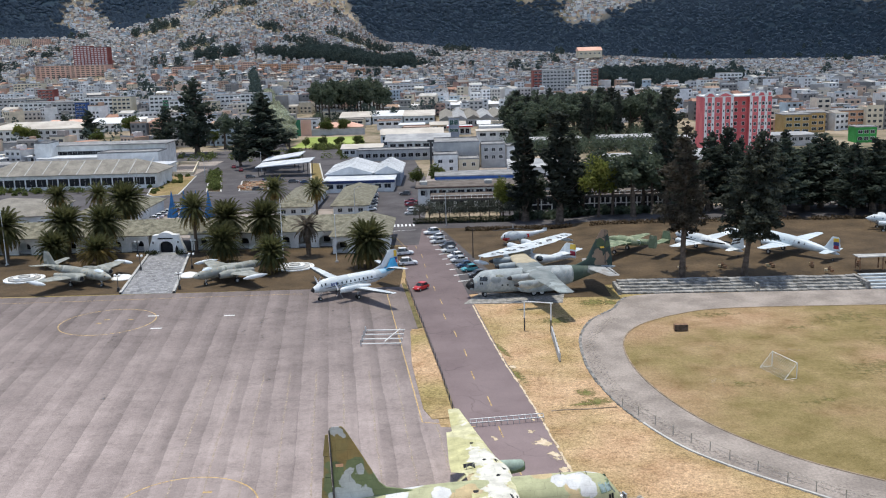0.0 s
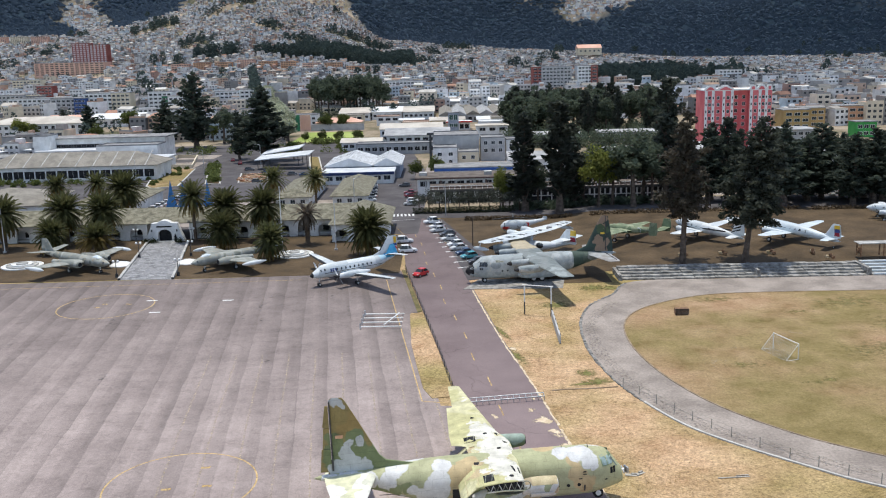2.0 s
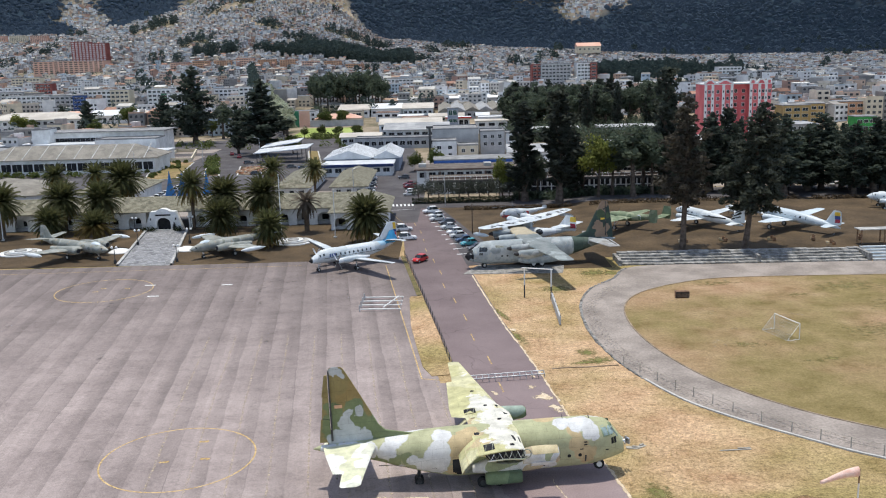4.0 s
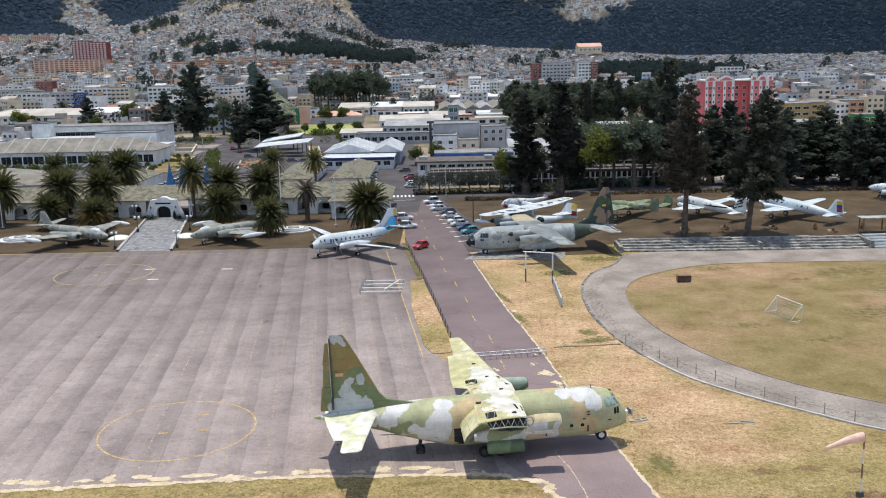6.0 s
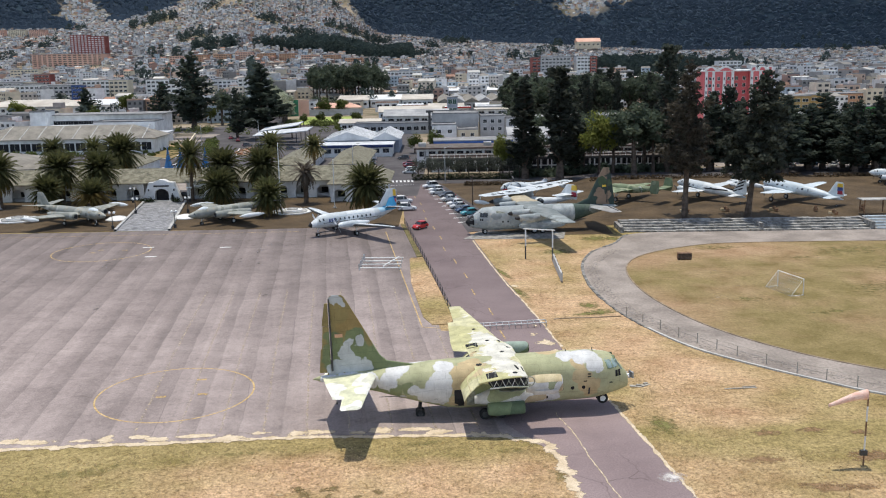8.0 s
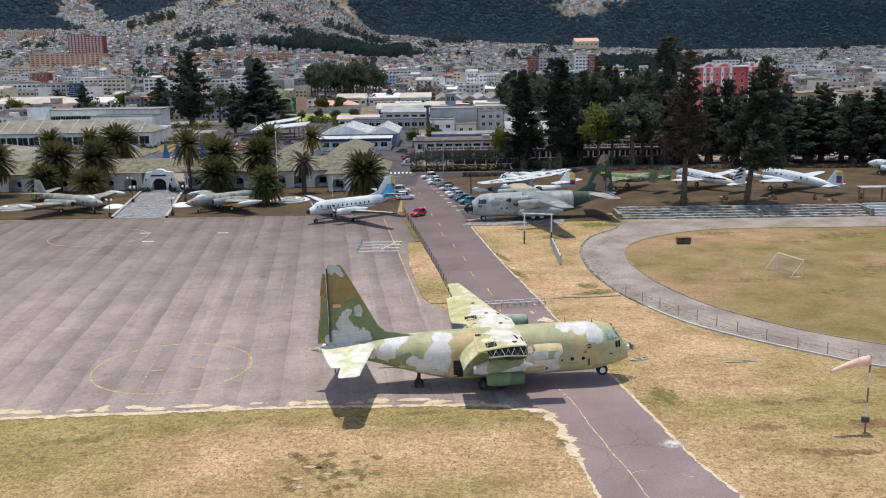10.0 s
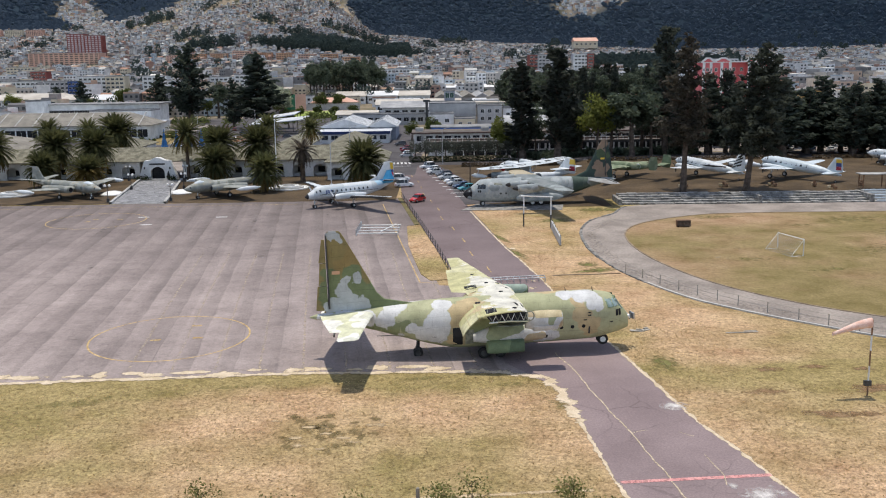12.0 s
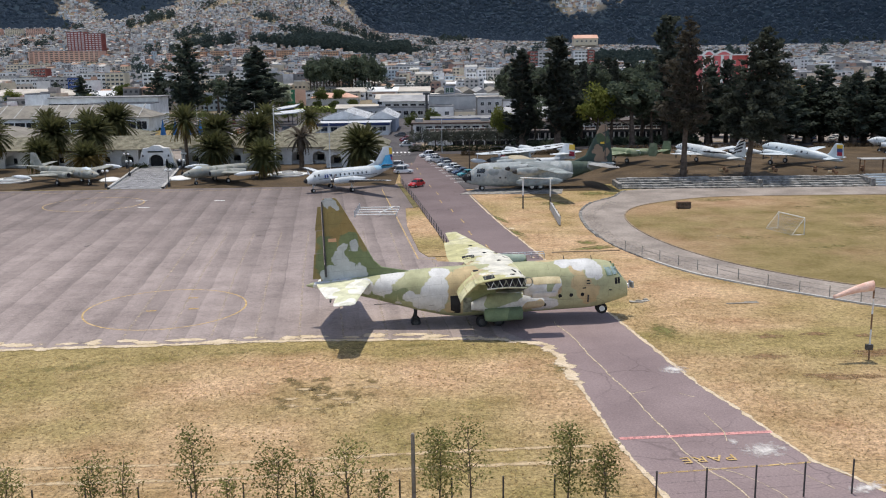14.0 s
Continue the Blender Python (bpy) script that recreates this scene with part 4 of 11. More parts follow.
def sponson(t, side, mat):
    b = Buf()
    b.rings([superring(x, 1.55, w, h, h * 1.0, 14, 2.6, side * 2.1) for x, w, h in
             ((-9.6, 0.15, 0.25), (-10.2, 0.55, 0.6), (-11.5, 0.8, 0.8), (-16.0, 0.8, 0.8), (-17.6, 0.5, 0.55), (-18.6, 0.1, 0.2))])
    part("wheel_fairing", b, mat, t, smooth=True)
    for x in (-12.6, -14.2):
        wheel_parts(t, x, side * 2.15, 0.71, 0.5)


# hulk: stripped camouflage airframe
PALE, TAN, DARKG = (0.62, 0.62, 0.61), (0.5, 0.39, 0.22), (0.24, 0.27, 0.14)
M_HULK = patched("faded_green_camouflage", [(0.43, 0.43, 0.26), (0.385, 0.39, 0.23)], 0.18, [
    (DARKG, [(-22.6, -1.5, 3.0, 0.9), (-24.0, -1.1, 3.6, 0.7), (-21.2, -1.7, 3.4, 0.6), (-13.2, -2.1, 2.6, 1.6), (-14.8, -2.1, 2.2, 1.0), (-12.0, -2.1, 1.6, 1.0), (-20.0, -1.8, 2.0, 0.6)]),
    (TAN, [(-16.4, -1.6, 4.0, 1.0), (-15.3, -1.0, 4.7, 1.0), (-17.0, -2.0, 3.3, 0.7), (-17.2, -2.0, 1.9, 0.6), (-5.7, -1.9, 3.4, 0.8), (-5.0, -2.0, 2.4, 0.9), (-5.9, -1.3, 4.3, 0.7), (-8.4, 0.8, 4.9, 1.0)]),
    (PALE, [(-17.9, -0.9, 4.8, 1.0), (-18.2, -1.9, 4.0, 0.9), (-18.5, -2.0, 3.2, 1.1), (-18.9, -2.1, 2.3, 1.1), (-19.9, -1.9, 2.4, 0.8), (-20.7, -1.8, 3.0, 0.55), (-21.6, -1.7, 2.3, 0.5), (-22.9, -1.4, 3.9, 0.8), (-24.3, -1.0, 4.1, 0.7),
            (-26.4, -0.6, 4.0, 1.0), (-28.0, -0.3, 4.2, 0.7), (-22.0, -0.6, 4.6, 0.9), (-6.9, -0.5, 5.0, 0.9), (-5.3, -0.6, 4.9, 1.1), (-4.5, -1.3, 4.4, 0.8), (-4.25, -1.8, 3.75, 0.42), (-9.4, -2.0, 1.8, 1.0), (-8.5, -2.0, 1.5, 0.7), (-3.6, 1.2, 4.4, 0.8), (-20.5, 1.0, 4.4, 1.0)])], edge=0.34)
M_HULK_FIN = patched("dark_green_camouflage", [(0.3, 0.215, 0.085), (0.26, 0.205, 0.085)], 0.3, [
    ((0.17, 0.205, 0.1), [(-25.6, 0, 6.2, 1.6), (-23.6, 0, 5.6, 1.6), (-27.6, 0, 6.2, 1.2), (-25.6, 0, 8.0, 1.0), (-20.6, 0, 5.0, 1.6), (-27.4, 0, 7.8, 0.8)]),
    ((0.46, 0.48, 0.48), [(-26.2, 0, 7.3, 0.55), (-25.2, 0, 7.6, 0.5), (-26.5, 0, 6.5, 0.75), (-26.0, 0, 5.3, 0.9), (-27.3, 0, 5.1, 0.8), (-24.8, 0, 5.2, 0.7), (-27.2, 0, 11.3, 0.6), (-26.6, 0, 11.0, 0.35)])], grime=0.2, edge=0.4)
M_HULK_WING = patched("sun_bleached_wing_paint", [(0.5, 0.475, 0.25), (0.58, 0.55, 0.34)], 0.25, [
    ((0.65, 0.63, 0.55), [(-12.9, 0.4, 5.1, 1.9), (-12.4, -3.0, 5.1, 1.7), (-12.6, 2.6, 5.1, 1.6), (-13.4, 5.4, 5.1, 1.5), (-11.8, -5.2, 5.1, 1.0), (-14.0, 7.6, 5.0, 0.8), (-14.3, 15.5, 4.6, 0.8)]),
    ((0.5, 0.4, 0.24), [(-15.0, -1.2, 5.0, 0.9), (-14.6, -3.4, 5.0, 0.7), (-11.6, -1.0, 5.1, 0.3), (-15.2, 1.4, 5.0, 0.7), (-12.9, 1.8, 5.1, 0.25)])], grime=0.3)
M_HULK_TAN = surf("tan_cowl_paint", (0.42, 0.34, 0.2), (0.56, 0.48, 0.3), 0.9, 8, 0.7, speck=0.15)
M_HULK_GREY = surf("pale_grey_cowl_paint", (0.5, 0.51, 0.52), (0.64, 0.64, 0.63), 0.9, 8, 0.65, speck=0.12)
M_HULK_PALE = camo("bleached_tail_paint", [(0.6, 0.6, 0.42), (0.74, 0.73, 0.66), (0.6, 0.6, 0.5)], 0.3, 0.7, cuts=(0.0, 0.47, 0.58))
M_HULK_SPONSON = camo("green_fairing_paint", [(0.12, 0.17, 0.1), (0.19, 0.25, 0.14), (0.3, 0.37, 0.31)], 0.25, 0.7, cuts=(0.0, 0.48, 0.6))
M_HULK_NAC = camo("grey_camouflage_nacelle", [(0.3, 0.33, 0.2), (0.56, 0.56, 0.55), (0.42, 0.34, 0.22)], 0.42, 0.7, cuts=(0.0, 0.46, 0.58))
M_FRAME = surf("bare_inner_frames", (0.12, 0.13, 0.1), (0.3, 0.31, 0.25), 2.0, 12, 0.7)

HULK_AT = pose(16.5, 76.2, 0.0, 0, 0, 4.2) @ Matrix.Scale(0.95, 4) @ Matrix.Translation((-13.4, 0, 0)) @ Matrix.Rotation(radians(-1.8), 4, "Y") @ Matrix.Translation((13.4, 0, 0))
hulk, hf, hfin = four_engine_transport("derelict camouflaged four-engine transport plane stripped of engines on the asphalt", HULK_AT,
                                       (M_HULK, M_HULK_WING, M_HULK_FIN, M_HULK_PALE, M_HULK_NAC), True)
FAR_WING = [(0.0, -11.0, 4.2, 4.78, 0.17), (2.8, -11.1, 4.3, 4.82, 0.17), (3.2, -11.2, 5.5, 4.86, 0.13), (5.5, -12.0, 4.75, 4.84, 0.13), (13.3, -13.35, 3.05, 4.68, 0.13),
            (13.45, -13.38, 2.4, 4.67, 0.16), (20.2, -14.4, 1.3, 4.43, 0.13), (20.55, -14.65, 0.95, 4.42, 0.05)]
NEAR_STUB = [(0.0, -11.0, 4.2, 4.78, 0.17), (-6.0, -11.05, 4.3, 4.83, 0.17)]
part("wing", wing_buf(FAR_WING), M_HULK_WING, hulk, "sun-bleached wing with its leading edge and aileron gone", True)
stub = part("wing_stub", wing_buf(NEAR_STUB), M_HULK_WING, hulk, "torn-off wing stub with open ribs", True)


def wing_top(secs, x, y):
    """Height of the wing's upper skin."""
    for a, b_ in zip(secs, secs[1:]):
        lo, hi = sorted((a[0], b_[0]))
        if lo <= y <= hi:
            t = (y - a[0]) / (b_[0] - a[0])
            xl, ch, z, th = [a[k] + (b_[k] - a[k]) * t for k in (1, 2, 3, 4)]
            f = min(1.0, max(0.0, (xl - x) / ch))
            h = float(np.interp(f, [p[0] for p in FOIL[:7]], [p[1] for p in FOIL[:7]]))
            return z + h * th * ch
    return 5.0


herk_nacelle(hulk, 4.6, 4.28, M_HULK_SPONSON, False, -9.4, -13.6, scoop=False)
# cut-open engine nacelle of the near side: tan upper cowl, pale lower cowl, round firewall behind
b = Buf()
b.rings([[(x, -4.85 + r * math.cos(a), 4.0 + r * 1.05 * math.sin(a)) for a in [2 * math.pi * i / 18 for i in range(18)]] for x, r in ((-8.05, 0.6), (-8.15, 0.7), (-9.2, 0.76), (-10.5, 0.74), (-11.2, 0.6))])
nc = part("engine_nacelle", b, M_HULK_NAC, hulk, "stripped engine nacelle without propeller", True)
b = Buf()
b.rings([[(x, -4.85 + r * math.cos(a), 4.0 + r * 1.05 * math.sin(a)) for a in [math.pi * (0.15 + 0.7 * i / 10) for i in range(11)]] + [(x, -4.85 + (r - 0.05) * math.cos(a), 4.0 + (r - 0.05) * 1.05 * math.sin(a)) for a in [math.pi * (0.85 - 0.7 * i / 10) for i in range(11)]] for x, r in ((-8.12, 0.72), (-9.2, 0.79), (-10.4, 0.77))])
part("upper_cowl", b, M_HULK_TAN, nc, "tan painted upper cowl", True)
b = Buf()
b.rings([[(x, -4.85 + r * math.cos(a), 3.95 + r * 1.05 * math.sin(a)) for a in [math.pi * (1.1 + 0.75 * i / 10) for i in range(11)]] + [(x, -4.85 + (r - 0.05) * math.cos(a), 3.95 + (r - 0.05) * 1.05 * math.sin(a)) for a in [math.pi * (1.85 - 0.75 * i / 10) for i in range(11)]] for x, r in ((-8.5, 0.8), (-9.4, 0.84), (-10.55, 0.82))])
part("lower_cowl", b, M_HULK_GREY, nc, "pale grey lower cowl", True)
b = Buf()
b.tube((-8.02, -4.85, 3.95), (-8.12, -4.85, 3.95), 0.34, None, 14)
part("intake", b, M_DARK, nc)
b = Buf()
for ang in range(12):
    a0, a1 = 2 * math.pi * ang / 12, 2 * math.pi * (ang + 1) / 12
    b.tube((-10.98 + 0.36 * math.cos(a0), -6.1, 4.78 + 0.4 * math.sin(a0)), (-10.98 + 0.36 * math.cos(a1), -6.1, 4.78 + 0.4 * math.sin(a1)), 0.05, None, 5)
part("firewall_ring", b, M_FRAME, nc)
for side in (1, -1):
    b = Buf()
    b.rings([superring(x, 1.3, w, h, h, 14, 3.2, side * 2.8) for x, w, h in ((-11.05, 0.62, 0.5), (-11.15, 0.7, 0.58), (-13.9, 0.72, 0.6), (-14.3, 0.6, 0.5))])
    k_ = Buf()
    k_.rings([superring(x, z, r, r, r, 14, 2.2, side * 2.2) for x, z, r in ((-9.0, 1.95, 0.28), (-9.3, 2.0, 0.48), (-10.4, 2.15, 0.72), (-12.2, 2.25, 0.82), (-13.8, 2.2, 0.8), (-15.4, 2.0, 0.35))])
    part("gear_blister", k_, M_HULK_NAC if side < 0 else M_HULK_SPONSON, hulk, smooth=True)
    part("wheel_fairing", b, M_HULK_SPONSON, hulk, smooth=True)
    for x in (-13.0, -14.5):
        wheel_parts(hulk, x, side * 1.9, 0.5, 0.45, M_DARK_STEEL)
for s in (0.22, -0.22):
    wheel_parts(hulk, -3.4, s, 0.5, 0.26, M_WHITE)
strut(hulk, -3.4, 0, 0.5, 1.4, 0.11)

# transport on display
M_BLACK_EARLY = surf("spinner_black_paint", (0.015, 0.015, 0.016), (0.035, 0.035, 0.037), 1.0, 10, 0.6)
M_T2_HULL = camo("blue_grey_weathered_paint", [(0.29, 0.322, 0.33), (0.36, 0.385, 0.39), (0.25, 0.28, 0.285)], 0.35, 0.6, (0.46, 0.44, 0.37), 0.03, cuts=(0.0, 0.5, 0.6))
M_T2_WING = patched("tan_and_grey_wing_paint", [(0.165, 0.19, 0.19), (0.215, 0.235, 0.232)], 0.25, [((0.42, 0.36, 0.25), [(-12.6, -7.0, 5.0, 3.2), (-12.8, -12.0, 5.1, 3.0), (-13.0, -17.0, 5.2, 2.6)]), ((0.3, 0.335, 0.33), [(-13.4, 14.0, 5.2, 1.2), (-13.0, 18.0, 5.2, 1.3), (-12.0, 3.0, 5.0, 1.0)])], grime=0.2)
M_T2_FIN = patched("green_and_brown_camouflage", [(0.035, 0.06, 0.05), (0.03, 0.05, 0.045)], 0.3, [
    ((0.23, 0.165, 0.12), [(-27.0, 0, 11.0, 1.0), (-26.6, 0, 10.4, 0.9), (-25.9, 0, 6.8, 1.0), (-26.6, 0, 5.6, 1.3), (-27.6, 0, 6.2, 0.9)]),
    ((0.06, 0.09, 0.05), [(-26.4, 0, 9.2, 0.8), (-27.6, 0, 8.6, 0.6)])], grime=0.15, edge=0.6)
M_T2_REAR = camo("dark_green_rear_paint", [(0.05, 0.075, 0.06), (0.075, 0.1, 0.08), (0.2, 0.22, 0.22)], 0.3, 0.65, cuts=(0.0, 0.5, 0.64))
M_T2_TAIL = camo("brown_tail_paint", [(0.27, 0.26, 0.25), (0.33, 0.34, 0.34)], 0.3, 0.6, cuts=(0.0, 0.5))
T2_AT = pose(3.6, 157.6, 0.0, 0, 0, 190.0) @ Matrix.Scale(0.93, 4)
t2, t2f, t2fin = four_engine_transport("blue-grey four-engine transport plane with camouflaged tail on dry grass", T2_AT, (M_T2_HULL, M_T2_WING, M_T2_FIN, M_T2_TAIL, M_T2_HULL))
herk_cockpit(t2)
for side in (1, -1):
    herk_wing(t2, side, 20.2, M_T2_WING)
    for k, y in enumerate((4.95, 10.1)):
        nac_ = herk_nacelle(t2, side * y, 4.45, M_T2_HULL, False, -7.6, -13.4)
        sp_ = Buf()
        sp_.rings([[(-7.6 + dx, side * y + r * math.cos(a), 4.45 + r * math.sin(a)) for a in [2 * math.pi * i / 12 for i in range(12)]] for dx, r in ((0.0, 0.42), (0.35, 0.36), (0.7, 0.2), (0.85, 0.03))])
        part("spinner", sp_, M_BLACK_EARLY, nac_, "matt black propeller spinner", True)
    sponson(t2, side, M_T2_HULL)
for s in (0.22, -0.22):
    wheel_parts(t2, -3.6, s, 0.5, 0.26)
strut(t2, -3.6, 0, 0.5, 1.4, 0.11)
rr_ = Buf()
rr_.rings([superring(x, s[1], s[2] + 0.03, s[3] + 0.03, s[4] + 0.03, 26, 2.35)[::-1] for x, s in [(x, body_at(HERK, x)) for x in (-20.6, -21.5, -22.5, -23.5, -24.5, -25.5, -26.6)]], cap=False)
part("rear_fuselage_skin", rr_, M_T2_REAR, t2, "dark green camouflage on the rear fuselage", True)
rb = Buf()
rb.rings([superring(s[0] + 0.02, s[1], s[2] + 0.02, s[3] + 0.02, s[4] + 0.02, 20, 2.2) for s in HERK[:3]])
part("radome", rb, M_DARK, t2, "matt black radome", True)


# ---- other aircraft ----
def small_plane(name, label, at, stations, wing, tail, fin, mats, sq=2.1, wing_z=None):
    """A plane out of its sections; wing, tail and fin are half-span tables."""
    t = thing(name, label, "aircraft", at=at)
    part("fuselage", hull(stations, sq, 18), mats["hull"], t, smooth=True)
    for side in (1, -1):
        part("wing", wing_buf([(s[0] * side, *s[1:]) for s in wing]), mats["wing"], t, smooth=True)
        part("tailplane", wing_buf([(s[0] * side, *s[1:]) for s in tail]), mats["tail"], t, smooth=True)
    if fin:
        part("fin", wing_buf(fin, True), mats["fin"], t, smooth=True)
    return t


def pod(t, name, y, z, mat, secs, n=12):
    """A streamlined body beside the fuselage: (x, radius) along it."""
    b = Buf()
    b.rings([[(x, y + r * math.cos(a), z + r * math.sin(a)) for a in [2 * math.pi * i / n for i in range(n)]] for x, r in secs])
    return part(name, b, mat, t, smooth=True)


M_SILVER = camo("weathered_light_grey_paint", [(0.235, 0.245, 0.222), (0.31, 0.32, 0.292), (0.18, 0.19, 0.165)], 0.4, 0.6, (0.35, 0.3, 0.22), 0.06, cuts=(0.0, 0.5, 0.62))
M_PLANE_WHITE = camo("white_aircraft_paint", [(0.5, 0.54, 0.56), (0.62, 0.65, 0.665)], 0.3, 0.45, cuts=(0.0, 0.5), blotch=0.12)
M_PLANE_BLUE = surf("pale_blue_white_paint", (0.47, 0.54, 0.585), (0.6, 0.66, 0.7), 0.4, 6, 0.4, speck=0.06)
M_BLUE = surf("sky_blue_paint", (0.05, 0.3, 0.55), (0.1, 0.42, 0.68), 0.8, 8, 0.5, speck=0.08)
M_SKYBLUE = surf("pale_sky_blue_paint", (0.3, 0.5, 0.64), (0.42, 0.6, 0.72), 0.8, 8, 0.5, speck=0.1)
M_RED = surf("red_paint", (0.45, 0.03, 0.03), (0.6, 0.06, 0.05), 0.8, 8, 0.5, speck=0.1)
M_FLAG_Y = surf("yellow_paint", (0.65, 0.42, 0.04), (0.75, 0.5, 0.08), 0.8, 8, 0.5, speck=0.1)
M_FLAG_B = surf("navy_paint", (0.03, 0.05, 0.16), (0.05, 0.07, 0.22), 0.8, 8, 0.5, speck=0.1)
M_FLAG_R = surf("dark_red_paint", (0.25, 0.02, 0.04), (0.35, 0.03, 0.05), 0.8, 8, 0.5, speck=0.1)
M_BLACK = surf("matt_black_paint", (0.012, 0.012, 0.013), (0.03, 0.03, 0.032), 1.0, 10, 0.6)
M_OLIVE = camo("pale_olive_paint", [(0.16, 0.2, 0.12), (0.25, 0.28, 0.18), (0.13, 0.17, 0.1)], 0.4, 0.7, cuts=(0.0, 0.5, 0.6))

# turboprop airliner
AIR = [(0.0, 2.3, 0.1, 0.1, 0.1), (-0.5, 2.35, 0.5, 0.45, 0.5), (-1.5, 2.5, 0.9, 0.85, 0.85), (-2.6, 2.75, 1.2, 1.25, 1.15), (-4.0, 2.8, 1.33, 1.36, 1.3),
       (-13.0, 2.8, 1.33, 1.36, 1.3), (-16.0, 3.05, 1.05, 1.1, 1.0), (-18.8, 3.5, 0.5, 0.6, 0.5), (-20.3, 3.75, 0.12, 0.2, 0.15)]
air = small_plane("turboprop_airliner", "white twin turboprop airliner with blue tail on the asphalt", pose(-23.6, 157.2, 0, 0, 0, 217.5) @ Matrix.Scale(0.92, 4), AIR,
                  [(0.5, -6.6, 3.5, 1.8, 0.15), (4.2, -6.9, 3.2, 2.1, 0.15), (14.5, -8.0, 1.6, 3.0, 0.12), (15.2, -8.4, 0.9, 3.05, 0.06)],
                  [(0.2, -16.9, 2.7, 4.0, 0.1), (5.0, -17.8, 1.5, 4.45, 0.1), (5.4, -18.1, 0.9, 4.5, 0.05)],
                  [(3.9, -13.2, 7.0, 0, 0.04), (4.7, -15.6, 4.6, 0, 0.09), (7.3, -17.6, 2.6, 0, 0.1), (7.6, -18.0, 1.7, 0, 0.05)],
                  dict(hull=M_PLANE_WHITE, wing=M_PLANE_WHITE, tail=M_PLANE_WHITE, fin=M_PLANE_WHITE))
for side in (1, -1):
    nac = pod(air, "engine_nacelle", side * 3.9, 2.35, M_PLANE_WHITE, [(-4.0, 0.3), (-4.3, 0.5), (-6.0, 0.62), (-8.5, 0.6), (-11.0, 0.2)], 14)
    propeller(nac, -4.0, side * 3.9, 2.35, 1.85, 4, 0.9, M_STEEL)
    for k in range(9):
        side_window(air, AIR, -5.2 - 0.98 * k, 0.3, side, 0.36, 0.5, 2.1, round_=True)
    for x, w in ((-2.05, 0.5), (-2.7, 0.45)):
        side_window(air, AIR, x, 0.55, side, w, 0.4, 2.1, name="cockpit_window")
    side_window(air, AIR, -9.0, -0.18, side, 13.0, 0.09, 2.1, M_DARK_STEEL, "cheat_line")
    side_window(air, AIR, -14.2, 0.1, side, 0.75, 1.5, 2.1, M_PLANE_BLUE, "cabin_door")
    for k in range(3):
        side_window(air, AIR, -3.9 - 0.5 * k, 0.25, side, 0.32, 0.6, 2.1, M_FLAG_B, "registration_bar")
    side_window(air, AIR, -9.0, 0.85, side, 8.0, 0.14, 2.1, M_PLANE_BLUE, "title_bar")
    strut(air, -8.0, side * 3.9, 0.4, 1.9)
    wheel_parts(air, -8.0, side * 3.65, 0.42, 0.25)
    wheel_parts(air, -8.0, side * 4.15, 0.42, 0.25)
    mark(air, [(-19.2, side * 0.13, 7.4), (-19.95, side * 0.06, 7.3), (-20.05, side * 0.06, 6.0), (-19.35, side * 0.14, 6.1)], M_FLAG_Y, "flag_band")
    mark(air, [(-19.1, side * 0.19, 5.5), (-20.0, side * 0.09, 5.4), (-20.1, side * 0.1, 4.75), (-19.2, side * 0.22, 4.8)], M_RED, "flag_band")
    mark(air, [(-18.3, side * 0.26, 5.9), (-19.3, side * 0.18, 5.95), (-20.2, side * 0.2, 3.8), (-16.9, side * 0.72, 4.05)], M_BLUE, "blue_tail_panel", 0.03)
    for nm, secs in (("wing_boot", [(4.6, -6.93, 3.1, 2.13, 0.15), (14.5, -8.0, 1.6, 3.0, 0.12), (15.1, -8.37, 0.95, 3.045, 0.07)]), ("tailplane_boot", [(0.9, -17.03, 2.5, 4.07, 0.1), (5.0, -17.8, 1.5, 4.45, 0.1)])):
        b = Buf()
        b.rings([[(xl + 0.015 - f * ch, side * sp, z + h * th * ch * 1.03 + (0.012 if h > 0 else -0.012)) for f, h in ((0.0, 0.0), (0.02, 0.26), (0.1, 0.5), (0.17, 0.54), (0.16, -0.3), (0.1, -0.3), (0.02, -0.18))] for sp, xl, ch, z, th in secs])
        part(nm, b, M_BLACK, air, "black rubber leading edge")
    for pts_ in ([(9.0, -8.4, 2.55), (14.3, -9.35, 3.02)], [(4.9, -9.6, 2.2), (8.8, -9.75, 2.5)]):
        b = Buf()
        b.tube((pts_[0][1], side * pts_[0][0], pts_[0][2]), (pts_[1][1], side * pts_[1][0], pts_[1][2]), 0.05, None, 6)
        part("hinge_line", b, M_DARK_STEEL, air)
    hull_patch("blue_tail_panel", AIR, -17.0, -20.0, 3.45, 4.25, side, M_BLUE, air, 0.02, 0.5)
    hull_patch("pale_blue_panel", AIR, -15.6, -17.2, 3.3, 4.1, side, M_SKYBLUE, air, 0.018, 0.5)
    mark(air, [(-19.15, side * 0.16, 6.0), (-20.03, side * 0.08, 5.95), (-20.1, side * 0.09, 5.45), (-19.2, side * 0.19, 5.5)], M_FLAG_B, "flag_band")
    side_window(air, AIR, -4.4, 0.1, side, 1.5, 1.1, 2.1, M_PLANE_BLUE, "crew_door")
    side_window(air, AIR, -8.6, -0.55, side, 6.2, 0.3, 2.1, M_SKYBLUE, "grimy_belly_band")
fb_ = Buf()
fb_.rings([[(xl + 0.02 - f * ch, h, sp) for f, h in ((0.0, 0.0), (0.05, 0.5 * th * ch + 0.015), (0.05, -0.5 * th * ch - 0.015))] for sp, xl, ch, th in ((4.9, -15.75, 4.4, 0.09), (7.3, -17.6, 2.6, 0.1))])
part("fin_boot", fb_, M_BLACK, air, "black rubber leading edge")
nb = Buf()
